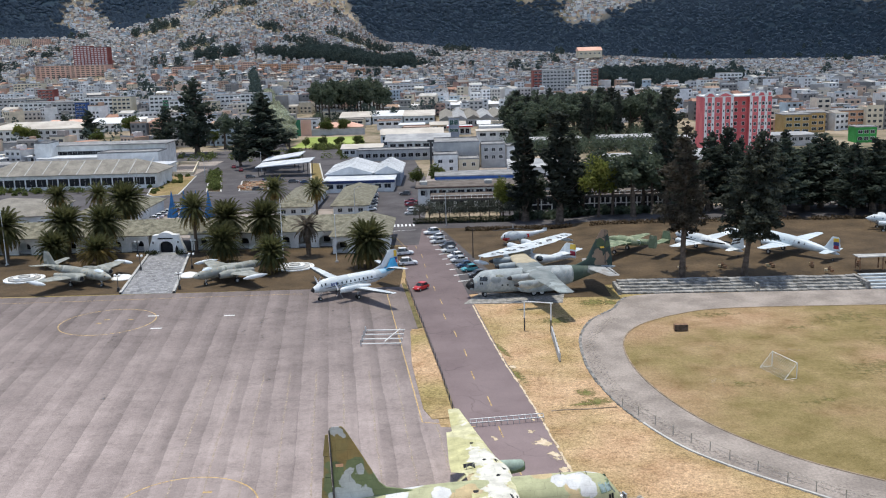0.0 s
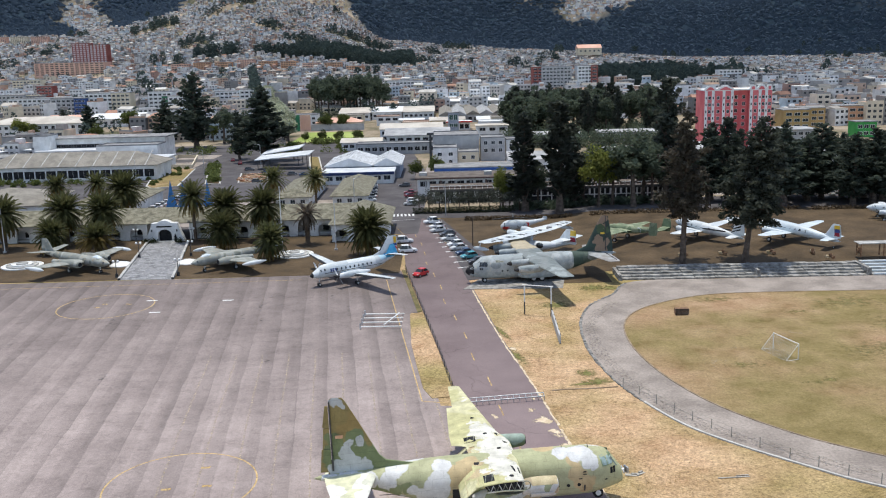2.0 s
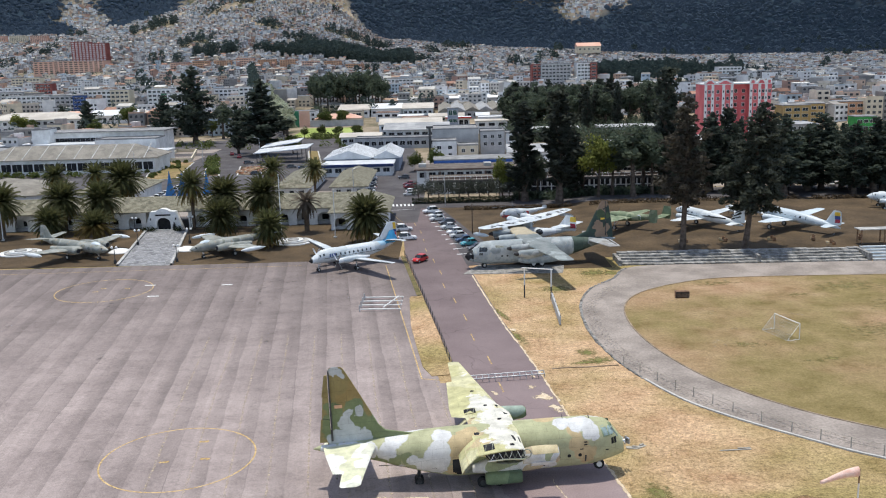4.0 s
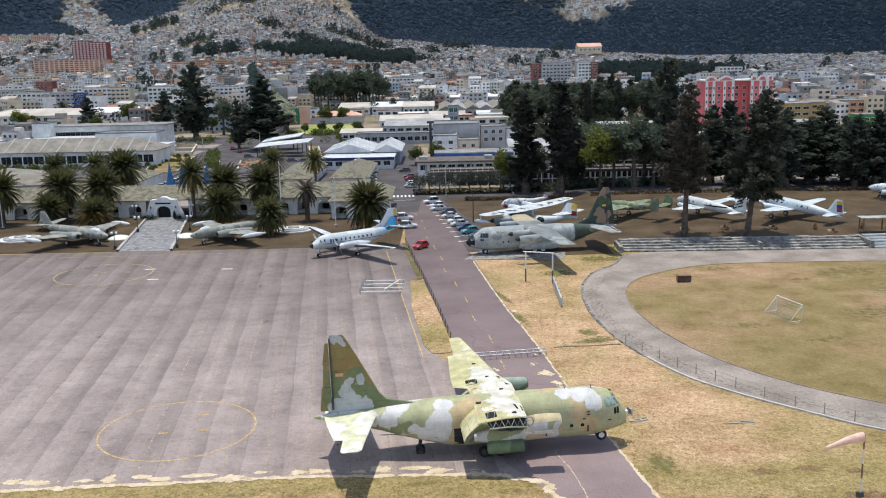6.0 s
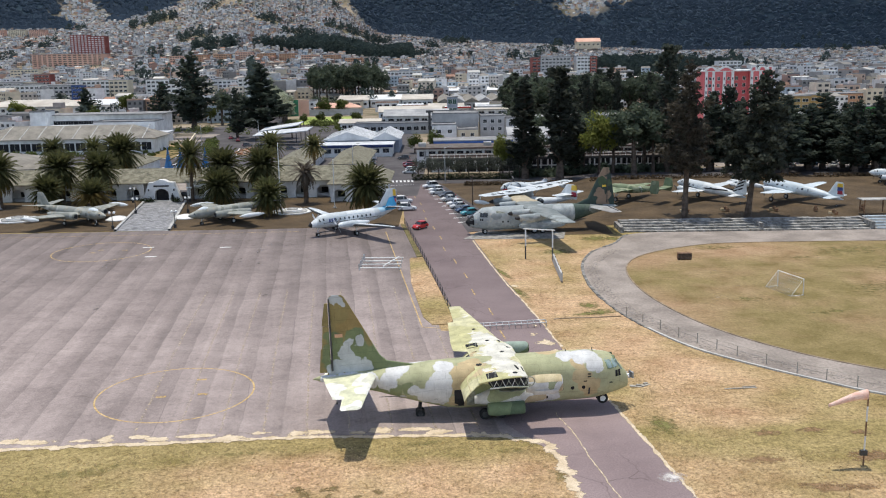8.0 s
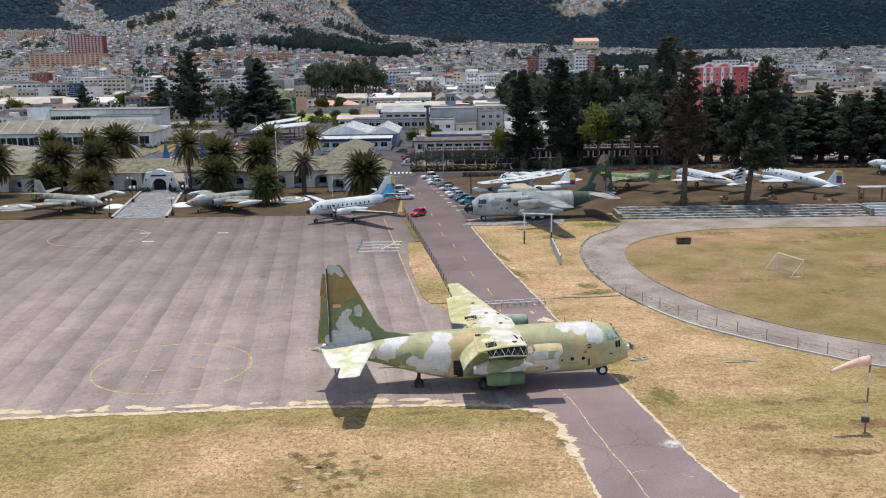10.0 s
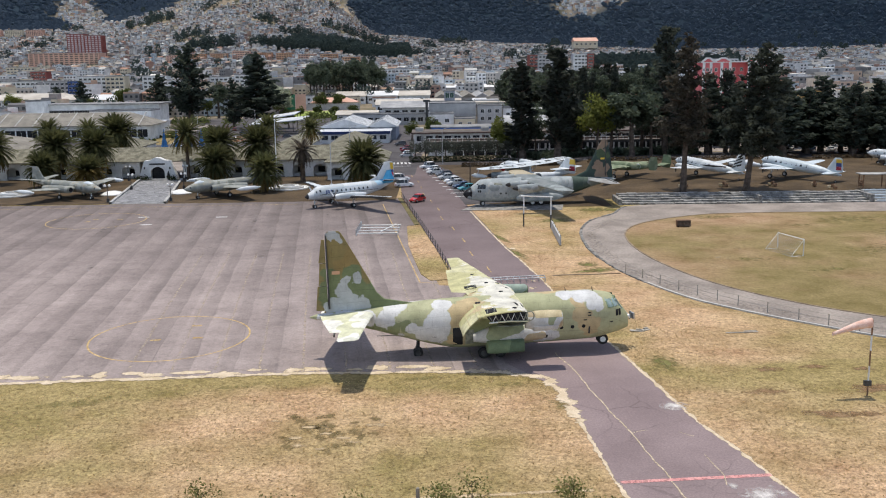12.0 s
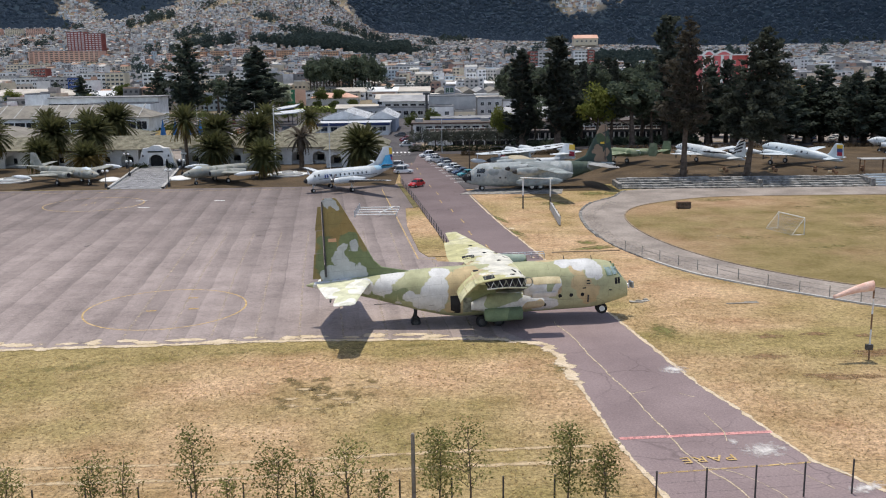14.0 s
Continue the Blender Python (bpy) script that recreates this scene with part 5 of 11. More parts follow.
nb.rings([superring(s[0] + 0.03, s[1], s[2] + 0.02, s[3] + 0.02, s[4] + 0.02, 16, 2.1) for s in AIR[:2]] )
part("nose_cone", nb, M_BLACK, air, "matt black nose cone", True)
for s in (0.2, -0.2):
    wheel_parts(air, -1.9, s, 0.36, 0.2)
strut(air, -1.9, 0, 0.35, 1.7)

# twin-jet bombers
BOM = [(0.0, 2.05, 0.08, 0.08, 0.08), (-0.6, 2.05, 0.45, 0.42, 0.42), (-2.0, 2.1, 0.85, 0.85, 0.85), (-3.2, 2.15, 0.98, 1.05, 0.95), (-6.0, 2.2, 1.0, 1.0, 1.0),
       (-11.5, 2.35, 0.95, 0.92, 0.95), (-15.5, 2.6, 0.62, 0.55, 0.62), (-18.6, 2.85, 0.25, 0.25, 0.28), (-19.4, 2.9, 0.06, 0.06, 0.06)]


def jet_bomber(at):
    t = small_plane("jet_bomber", "weathered light grey twin-jet bomber with wingtip tanks on dry grass", at, BOM,
                    [(0.6, -5.6, 5.4, 2.1, 0.12), (3.2, -5.8, 5.0, 2.1, 0.12), (9.3, -7.2, 2.3, 2.5, 0.1), (9.7, -7.6, 1.4, 2.52, 0.05)],
                    [(0.15, -15.7, 2.6, 2.95, 0.1), (4.0, -16.4, 1.5, 3.5, 0.1), (4.2, -16.6, 1.0, 3.52, 0.05)],
                    [(2.7, -14.2, 4.6, 0, 0.08), (3.6, -15.6, 3.3, 0, 0.1), (5.4, -16.8, 1.9, 0, 0.1), (5.6, -17.1, 1.3, 0, 0.05)],
                    dict(hull=M_SILVER, wing=M_SILVER, tail=M_SILVER, fin=M_SILVER))
    for side in (1, -1):
        n = pod(t, "engine_nacelle", side * 3.2, 2.15, M_SILVER, [(-4.0, 0.5), (-4.3, 0.62), (-6.5, 0.72), (-9.5, 0.6), (-11.4, 0.42)], 16)
        pod(n, "intake", side * 3.2, 2.15, M_DARK, [(-3.98, 0.42), (-4.15, 0.42)], 14)
        pod(t, "tip_tank", side * 9.6, 2.35, M_PLANE_WHITE, [(-5.4, 0.05), (-6.2, 0.3), (-7.6, 0.42), (-9.3, 0.36), (-10.6, 0.08)], 12)
        strut(t, -8.0, side * 2.6, 0.5, 1.9)
        wheel_parts(t, -8.0, side * 2.6, 0.5, 0.3)
        side_window(t, BOM, -1.2, 0.25, side, 0.5, 0.3, 2.1, name="nose_window")
    cn = Buf()
    cn.rings([superring(x, z, w, h, 0.3, 14, 2.0) for x, z, w, h in ((-1.9, 2.75, 0.1, 0.06), (-2.5, 2.85, 0.5, 0.42), (-3.4, 2.95, 0.6, 0.52), (-4.4, 2.95, 0.3, 0.22), (-4.9, 2.95, 0.06, 0.05))])
    part("canopy", cn, M_PLANE_BLUE, t, "clear bubble canopy", True)
    strut(t, -2.7, 0, 0.35, 1.4)
    wheel_parts(t, -2.7, 0.16, 0.32, 0.18)
    wheel_parts(t, -2.7, -0.16, 0.32, 0.18)
    return t


jb = jet_bomber(pose(-63.9, 172.0, 0, 0, 0, -31.0))
jb["group"] = "jet bombers beside the entrance path"
copy_thing(jb, pose(-48.0, 170.4, 0, 0, 0, 222.0))
jb.scale = (1.06, 1.06, 1.0)


# ---- buildings ----
M_TILE = surf("mossy_clay_roof_tiles", (0.12, 0.112, 0.082), (0.235, 0.222, 0.165), 0.9, 3.5, 0.95, speck=0.4, bump=0.6, dist=0.08, world_space=True)
M_TILE_GREY = surf("grey_fibre_cement_roof", (0.19, 0.175, 0.15), (0.27, 0.25, 0.215), 0.3, 3.0, 0.95, speck=0.25, bump=0.4, dist=0.06, world_space=True)
M_ZINC = surf("pale_metal_roof_sheet", (0.45, 0.47, 0.49), (0.6, 0.62, 0.64), 0.25, 4, 0.78, speck=0.12, world_space=True)
M_ZINC_DULL = surf("dull_metal_roof_sheet", (0.26, 0.265, 0.27), (0.42, 0.42, 0.42), 0.2, 4, 0.7, speck=0.15, world_space=True)
M_ROOF_FLAT = surf("grey_flat_roof", (0.17, 0.172, 0.175), (0.31, 0.305, 0.3), 0.3, 3, 0.95, speck=0.25, world_space=True)
M_BLUE_WALL = surf("blue_grey_wall", (0.25, 0.29, 0.36), (0.34, 0.38, 0.45), 0.4, 5, 0.8, speck=0.08)
M_NAVY = surf("dark_blue_paint", (0.02, 0.035, 0.1), (0.04, 0.06, 0.16), 0.5, 6, 0.7, speck=0.1)
M_PINK = surf("coral_pink_render", (0.6, 0.13, 0.14), (0.72, 0.2, 0.2), 0.15, 3, 0.85, speck=0.1)
M_OCHRE = surf("ochre_render", (0.42, 0.27, 0.1), (0.52, 0.35, 0.16), 0.2, 3, 0.85, speck=0.12)
M_CREAM = surf("cream_render", (0.6, 0.52, 0.38), (0.7, 0.62, 0.47), 0.2, 3, 0.85, speck=0.1)
M_BRICKRED = surf("red_brick_wall", (0.22, 0.06, 0.05), (0.32, 0.1, 0.08), 0.2, 3, 0.85, speck=0.15)
M_ORANGE = surf("orange_brick_wall", (0.5, 0.26, 0.15), (0.62, 0.36, 0.22), 0.1, 3, 0.85, speck=0.12)
M_SALMON = surf("salmon_render", (0.62, 0.36, 0.27), (0.7, 0.45, 0.35), 0.1, 3, 0.85, speck=0.1)
M_BRIGHTBLUE = surf("bright_blue_glass_front", (0.02, 0.06, 0.2), (0.04, 0.1, 0.3), 0.2, 3, 0.3, speck=0.1)
M_GREENPAINT = surf("green_painted_wall", (0.03, 0.15, 0.08), (0.06, 0.22, 0.12), 0.2, 3, 0.85, speck=0.1)
M_LAWN = surf("green_sports_lawn", (0.22, 0.28, 0.06), (0.34, 0.4, 0.12), 0.05, 1.5, 1.0, speck=0.15, world_space=True)


def hip_roof(b, x0, x1, y0, y1, ze, zr, over=0.5, gable=False, along="x", thick=0.18):
    """A pitched roof over a rectangle; along: the ridge's axis."""
    x0, x1, y0, y1 = x0 - over, x1 + over, y0 - over, y1 + over
    if along == "x":
        ym, ins = (y0 + y1) / 2, 0.0 if gable else min((y1 - y0) / 2, (x1 - x0) / 2 - 0.3)
        r0, r1 = (x0 + ins, ym), (x1 - ins, ym)
    else:
        xm, ins = (x0 + x1) / 2, 0.0 if gable else min((x1 - x0) / 2, (y1 - y0) / 2 - 0.3)
        r0, r1 = (xm, y0 + ins), (xm, y1 - ins)
    low = [(x0, y0), (x1, y0), (x1, y1), (x0, y1)]
    vs = [(x, y, ze - thick) for x, y in low] + [(x, y, ze) for x, y in low] + [(r0[0], r0[1], zr), (r1[0], r1[1], zr)]
    if along == "x":
        fs = [(4, 5, 9, 8), (6, 7, 8, 9), (5, 6, 9), (7, 4, 8)]
    else:
        fs = [(4, 5, 8), (5, 6, 9, 8), (6, 7, 9), (7, 4, 8, 9)]
    fs += [(3, 2, 1, 0), (0, 1, 5, 4), (1, 2, 6, 5), (2, 3, 7, 6), (3, 0, 4, 7)]
    b.add(vs, fs)


def window_set(parent, x0, x1, y, zs, n, w, h, axis="y", mat=None, frame_mat=None, proud=0.04, shared=None, framed=True):
    """Windows in rows on a wall facing south: a surround, and a pane set into it."""
    shared = shared if shared is not None else {}
    key = (round(w, 3), round(h, 3), axis, mat.name if mat else "", frame_mat.name if frame_mat else "")
    if key not in shared:
        fb, pb = Buf(), Buf()
        t = 0.09
        for cx, cz, sx, sz in ((0, 0, w + 2 * t, t), (0, h + t, w + 2 * t, t), (-w / 2 - t / 2, t, t, h), (w / 2 + t / 2, t, t, h), (0, t, 0.05, h)):
            if axis == "y":
                fb.box(cx, 0, cz - t, sx, 0.12, sz)
            else:
                fb.box(0, cx, cz - t, 0.12, sx, sz)
        if axis == "y":
            pb.box(0, 0.012, 0, w, 0.08, h)
        else:
            pb.box(0.012, 0, 0, 0.08, w, h)
        shared[key] = (fb.mesh("window", frame_mat or M_WHITE), pb.mesh("pane", mat or M_GLASS))
    fm, pm = shared[key]
    for z in zs:
        for k in range(n):
            c = x0 + (x1 - x0) * (k + 0.5) / n
            o = new("window", fm if framed else pm)
            o.parent = parent
            o.location = (c, y - proud, z) if axis == "y" else (y + proud, c, z)
            if not framed:
                continue
            p = new("pane", pm)
            p.parent = o


def house(name, label, x0, x1, y0, y1, h, roof, wall, rmat, zr=None, rows=(), category="building", along="x", over=0.4, base=0.0, turn=0.0, shared=None):
    """A building with its origin at its front centre. rows: (z, count, width, height[, pane material])."""
    cx = (x0 + x1) / 2
    t = thing(name, label, category, at=pose(cx, y0, base, 0, 0, turn))
    w, d = x1 - x0, y1 - y0
    b = Buf()
    b.box(0, d / 2, -0.6, w, d, h + 0.6)
    if roof == "gable":
        if along == "y":
            b.add([(-w / 2, 0.0, h), (w / 2, 0.0, h), (0, 0.0, zr - 0.05), (-w / 2, d, h), (w / 2, d, h), (0, d, zr - 0.05)], [(0, 1, 2), (5, 4, 3)])
        else:
            b.add([(-w / 2, 0, h), (-w / 2, d, h), (-w / 2, d / 2, zr - 0.05), (w / 2, 0, h), (w / 2, d, h), (w / 2, d / 2, zr - 0.05)], [(2, 1, 0), (3, 4, 5)])
    wob = part("wall", b, wall, t)
    r = Buf()
    if roof == "flat":
        p = 0.25
        for x, y, sx, sy in ((0, p / 2, w, p), (0, d - p / 2, w, p), (-w / 2 + p / 2, d / 2, p, d - 2 * p), (w / 2 - p / 2, d / 2, p, d - 2 * p)):
            r.box(x, y, h, sx + 0.02, sy + 0.02, 0.5)
        r.box(0, d / 2, h, w - 2 * p, d - 2 * p, 0.12)
    elif roof == "slab":
        r.box(0, d / 2, h, w + 2 * over, d + 2 * over, 0.35)
    else:
        hip_roof(r, -w / 2, w / 2, 0, d, h + 0.12, zr, over, roof == "gable", along)
    part("roof", r, rmat, t)
    for row in rows:
        z, n, ww, wh = row[:4]
        window_set(t, -w / 2 + 0.4, w / 2 - 0.4, 0.0, (z,), n, ww, wh, mat=row[4] if len(row) > 4 else None, shared=shared)
    return t


# arcaded headquarters with a whitewashed gateway
hq = thing("headquarters", "long whitewashed arcaded building with mossy tile roof", "building")
hq.scale = (1.0, 1.0, 0.8)


def arcade(x0, x1, y, h, n, ow, spring, thick=0.45):
    """A wall pierced by n round arches."""
    b = Buf()
    bay = (x1 - x0) / n
    seg = 10
    for k in range(n):
        c = x0 + bay * (k + 0.5)
        r = ow / 2
        for a, e in ((x0 + bay * k, c - r), (c + r, x0 + bay * (k + 1))):
            b.box((a + e) / 2, y + thick / 2, 0, e - a, thick, h)
        arch = [(c + r * math.cos(math.pi * i / seg), spring + r * math.sin(math.pi * i / seg)) for i in range(seg + 1)]
        for (xa, za), (xb, zb) in zip(arch, arch[1:]):
            v = [(xa, y, za), (xb, y, zb), (xb, y, h), (xa, y, h)]
            v += [(p[0], y + thick, p[2]) for p in v]
            b.add(v, [(0, 1, 2, 3), (7, 6, 5, 4), (0, 4, 5, 1), (3, 2, 6, 7)])
    return b


for x0, x1, y, n in ((-150, -67.4, 206.4, 16), (-57.8, -24.8, 206.4, 7), (-24.6, -12.3, 198.6, 3)):
    part("arcade_wall", arcade(x0, x1, y, 4.7, n, 2.9 if y > 202 else 2.7, 2.1), M_PLASTER, hq)
    bk = Buf()
    bk.box((x0 + x1) / 2, y + 7.6, 0, x1 - x0 - 0.1, 9.0, 4.65)
    part("inner_wall", bk, M_PLASTER, hq)
    lo = Buf()
    lo.box((x0 + x1) / 2, y + 1.0, 0, x1 - x0 - 0.1, 0.25, 0.9)
    part("parapet", lo, M_PLASTER_GREY, hq)
    for k in range(n):
        c = x0 + (x1 - x0) * (k + 0.5) / n
        wb = Buf()
        wb.box(c, y + 3.1, 0.9, 1.5, 0.1, 1.5)
        part("window", wb, M_DARK, hq)
rf = Buf()
hip_roof(rf, -150, -12.8, 206.2, 219.0, 4.9, 8.1, 0.7)
part("roof", rf, M_TILE, hq)
rf = Buf()
hip_roof(rf, -24.6, -12.3, 198.6, 219.6, 4.95, 8.8, 0.7, along="y")
part("roof", rf, M_TILE, hq)
for side in (-24.4, -12.5):
    sw = Buf()
    sw.box(side, 203.2, 0, 0.4, 8.2, 4.7)
    part("side_wall", sw, M_PLASTER, hq)
# gateway
gt = Buf()
outline = [(-4.3, 0), (-1.55, 0)] + [(-1.55 * math.cos(math.pi * i / 10), 2.1 + 1.5 * math.sin(math.pi * i / 10)) for i in range(11)] + \
          [(1.55, 0), (4.3, 0), (4.0, 1.4), (3.2, 3.9), (2.8, 5.3), (2.3, 5.35), (1.5, 5.45), (1.1, 5.8), (0.5, 6.1), (-0.5, 6.1), (-1.1, 5.8), (-1.5, 5.45), (-2.3, 5.35), (-2.8, 5.3), (-3.2, 3.9), (-4.0, 1.4)]
n = len(outline)
GX, GY = -62.6, 203.4
gt.add([(GX + x, GY, z) for x, z in outline] + [(GX + x, GY + 1.6, z) for x, z in outline],
       [tuple(range(n)), tuple(range(2 * n - 1, n - 1, -1))] + [(i, n + i, n + (i + 1) % n, (i + 1) % n) for i in range(n)])
gate = part("gateway", gt, M_PLASTER, hq, "white gateway with a rounded pediment")
gb2 = Buf()
gb2.box(GX, GY + 1.2, 0, 3.0, 0.2, 3.55)
part("doorway", gb2, M_DARK, gate)
gb2 = Buf()
gb2.box(GX, GY - 0.06, 4.2, 3.4, 0.08, 0.38)
part("name_plate", gb2, M_DARK, gate)
for s in (-1, 1):
    gb2 = Buf()
    gb2.box(GX + s * 2.8, GY - 0.12, 3.0, 0.25, 0.22, 0.6)
    part("wall_lantern", gb2, M_DARK_STEEL, gate)
gb2 = Buf()
for k in range(3):
    gb2.box(GX, GY - 0.5 - 0.4 * (2 - k) / 2, 0.0, 5.2 - 0.5 * k, 1.2 - 0.35 * k, 0.16 * (k + 1))
part("steps", gb2, M_CONC, gate)

# entrance path of slate slabs between white kerbs
path = thing("entrance_path", "grey slate paved path between whitewashed kerbs", "path", kind="structure")
A, B, C, D = (-60.6, 166.9), (-50.6, 166.7), (-57.2, 202.6), (-66.4, 202.6)
bs = Buf()
bs.prism([A, B, C, D], -0.05, 0.035)
part("path_bed", bs, M_CONC, path)
rnd = random.Random(4)
for j in range(30):
    for i in range(8):
        t0, t1, s0, s1 = (j + 0.03) / 30, (j + 0.96) / 30, (i + 0.03 + 0.25 * (j % 2)) / 8.3, (i + 0.95 + 0.25 * (j % 2)) / 8.3

        def q(s, t):
            xa, xb = A[0] + (D[0] - A[0]) * t, B[0] + (C[0] - B[0]) * t
            return (xa + (xb - xa) * s, A[1] + (D[1] - A[1]) * t)
        b = Buf()
        b.prism([q(s0, t0), q(s1, t0), q(s1, t1), q(s0, t1)], 0.02, 0.055 + rnd.random() * 0.02)
        part("slab", b, M_PATH, path)
for p0, p1 in ((A, D), (B, C)):
    ribbon("path_kerb", [p0, p1], 0.5, 0.4, M_CONC, parent=path, thick=0.4)

sh = {}
# wings behind the headquarters
house("service_building", "white service building with mossy hipped tile roof", -30.2, -21.0, 249, 285, 2.7, "hip", M_PLASTER, M_TILE, 4.9, [(1.0, 3, 1.2, 1.0)], along="y", over=0.8, shared=sh)
house("service_building", "white service building with mossy hipped tile roof", -45.6, -36.6, 249, 286, 2.7, "hip", M_PLASTER, M_TILE, 4.8, [(1.0, 3, 1.2, 1.0)], along="y", over=0.8, shared=sh)
house("service_building", "white building with grey tile roof behind the palms", -128, -103, 236, 262, 4.0, "hip", M_PLASTER, M_TILE_GREY, 7.4, [(1.2, 7, 1.4, 1.4)], over=0.8, turn=8, shared=sh)
house("service_building", "white building with mossy tile roof behind the palms", -98, -82, 243, 268, 3.2, "hip", M_PLASTER, M_TILE, 6.6, [(1.0, 4, 1.5, 1.2)], over=0.8, shared=sh)
lw = house("workshop", "long white workshop with grey pitched roof", -160, -99, 318, 336, 5.2, "hip", M_PLASTER, M_TILE_GREY, 9.4, [(1.3, 16, 3.3, 2.6, M_DARK)], over=0.9, shared=sh)
for k in range(9):
    rb = Buf()
    rb.box(-27 + 6.6 * k, -0.6, 5.1, 0.35, 0.5, 0.3)
    part("gutter_bracket", rb, M_WHITE, lw)
for k in range(10):
    rb = Buf()
    x = -27 + 6.0 * k
    rb.add([(x, -0.95, 5.42), (x + 0.35, -0.95, 5.42), (x + 0.35, 9, 9.5), (x, 9, 9.5), (x, -0.95, 5.3), (x + 0.35, -0.95, 5.3), (x + 0.35, 9, 9.3), (x, 9, 9.3)],
           [(0, 1, 2, 3), (0, 4, 5, 1), (1, 5, 6, 2), (0, 3, 7, 4)])
    part("roof_seam", rb, M_CONC, lw)
house("office_block", "white two-storey office block with a long window band", -160, -113, 378, 392, 10.2, "slab", M_PLASTER, M_ROOF_FLAT, None, [(6.2, 22, 2.0, 1.8, M_DARK), (2.0, 12, 2.0, 1.2)], over=1.2, shared=sh)
house("office_block", "blank white block stepping up behind the workshop", -136, -112, 364, 376, 8.0, "flat", M_PLASTER, M_ROOF_FLAT, None, [], shared=sh)
house("office_block", "low white block with a window band under a pale roof", -160, -137, 366, 377, 6.2, "slab", M_PLASTER, M_ZINC, None, [(3.2, 12, 1.7, 1.2, M_DARK)], over=0.8, shared=sh)
house("stair_tower", "tall white stair block of the offices", -163, -157, 370, 380, 12.0, "flat", M_PLASTER, M_ROOF_FLAT, None, [], shared=sh)
house("office_block", "low white annexe with a metal roof", -128, -104, 350, 360, 4.4, "slab", M_PLASTER, M_ZINC, None, [(1.6, 6, 1.6, 1.0)], shared=sh)
house("store", "white store with flat roof behind the workshop", -205, -166, 350, 368, 5.4, "flat", M_PLASTER_GREY, M_ROOF_FLAT, None, [(2.4, 8, 1.6, 1.2)], shared=sh)
# hangars
for x0, x1, hz in ((-38.8, -23.4, 7.0), (-23.0, -14.4, 6.8)):
    hg = house("hangar", "blue-grey hangar with pale metal gable roof", x0, x1, 306, 334, 4.3, "gable", M_BLUE_WALL, M_ZINC, hz, [], along="y", over=0.7)
    w = x1 - x0
    for k in range(9):
        for s in (-1, 1):
            rb = Buf()
            yy = 1.5 + 3.0 * k
            a, e = 0.0, s * (w / 2 + 0.7)
            rb.add([(a, yy, hz + 0.06), (a, yy + 0.2, hz + 0.06), (e, yy + 0.2, 4.48), (e, yy, 4.48), (a, yy, hz - 0.1), (e, yy, 4.3), (a, yy + 0.2, hz - 0.1), (e, yy + 0.2, 4.3)],
                   [(0, 1, 2, 3), (0, 3, 5, 4), (1, 6, 7, 2)])
            part("roof_rib", rb, M_ZINC_DULL, hg)
an = house("hangar_annexe", "white annexe with dark blue fascia before the hangars", -38.2, -16.0, 293, 305.5, 3.5, "slab", M_PLASTER, M_ZINC, None, [(1.3, 7, 2.0, 1.3)], over=0.5, shared=sh)
fb = Buf()
fb.box(0, -0.62, 3.0, 23.0, 0.2, 0.9)
part("fascia", fb, M_NAVY, an)
# two-storey barracks beyond the street
M_DECK = surf("brown_roof_deck", (0.09, 0.075, 0.065), (0.17, 0.145, 0.125), 0.4, 4, 0.95, speck=0.25, world_space=True)
M_BAND_RED = surf("dark_brown_panel", (0.1, 0.07, 0.06), (0.18, 0.12, 0.1), 0.8, 6, 0.8, speck=0.15)
bk = house("barracks", "white two-storey barracks with long window rows", -7.4, 62.0, 262, 274, 5.1, "slab", M_PLASTER, M_DECK, None, [(3.0, 26, 1.9, 1.45, M_DARK)], over=0.7, shared=sh)
for x in (-33.2, -14.4, 4.4, 23.2):
    rb = Buf()
    rb.box(x, 5.4, 5.4, 2.2, 3.0, 1.0)
    part("roof_tank", rb, M_CONC, bk)
rb = Buf()
rb.box(0, -0.74, 5.05, 70.9, 0.1, 0.42)
part("roof_edge", rb, M_BAND_RED, bk)
for k in range(16):
    rb = Buf()
    rb.box(-32.4 + 4.3 * k, -0.09, 2.7, 0.5, 0.16, 1.9)
    part("wall_panel", rb, M_BAND_RED if k % 3 == 1 else M_PLASTER_GREY, bk)
lb = house("barracks_wing", "lower white wing with a railed roof terrace", -3.2, 60.0, 250, 261.9, 3.4, "slab", M_PLASTER, M_DECK, None, [(1.5, 22, 2.3, 1.6, M_DARK)], over=0.6, shared=sh)
for k in range(43):
    rb = Buf()
    rb.box(-31.3 + 1.49 * k, -0.5, 3.75, 0.12, 0.12, 0.9)
    part("rail_post", rb, M_WHITE, lb)
for z, mt, th in ((4.6, M_WHITE, 0.14), (4.05, M_BAND_RED, 0.42)):
    rb = Buf()
    rb.box(0, -0.5 if th < 0.2 else -0.42, z, 64, 0.1, th)
    part("rail", rb, mt, lb)
rb = Buf()
rb.box(0, -0.64, 3.05, 64.6, 0.1, 0.42)
part("fascia", rb, M_DARK_STEEL, lb)
for k in range(22):
    rb = Buf()
    rb.box(-30.9 + 2.9 * k, -0.3, -0.3, 0.3, 0.3, 3.5)
    part("pillar", rb, M_WHITE, lb)
# dark panel stands in for shade along the ground floor
rb = Buf()
rb.box(3.0, -0.06, 0.0, 56, 0.1, 1.2)
part("shaded_ground_floor", rb, M_DARK, lb)
b3 = house("blue_roofed_block", "white block with bright blue fascia behind the barracks", -2.5, 21.5, 288, 300, 4.9, "slab", M_PLASTER, M_ROOF_FLAT, None, [(2.3, 9, 1.6, 1.3, M_DARK)], shared=sh)
fb = Buf()
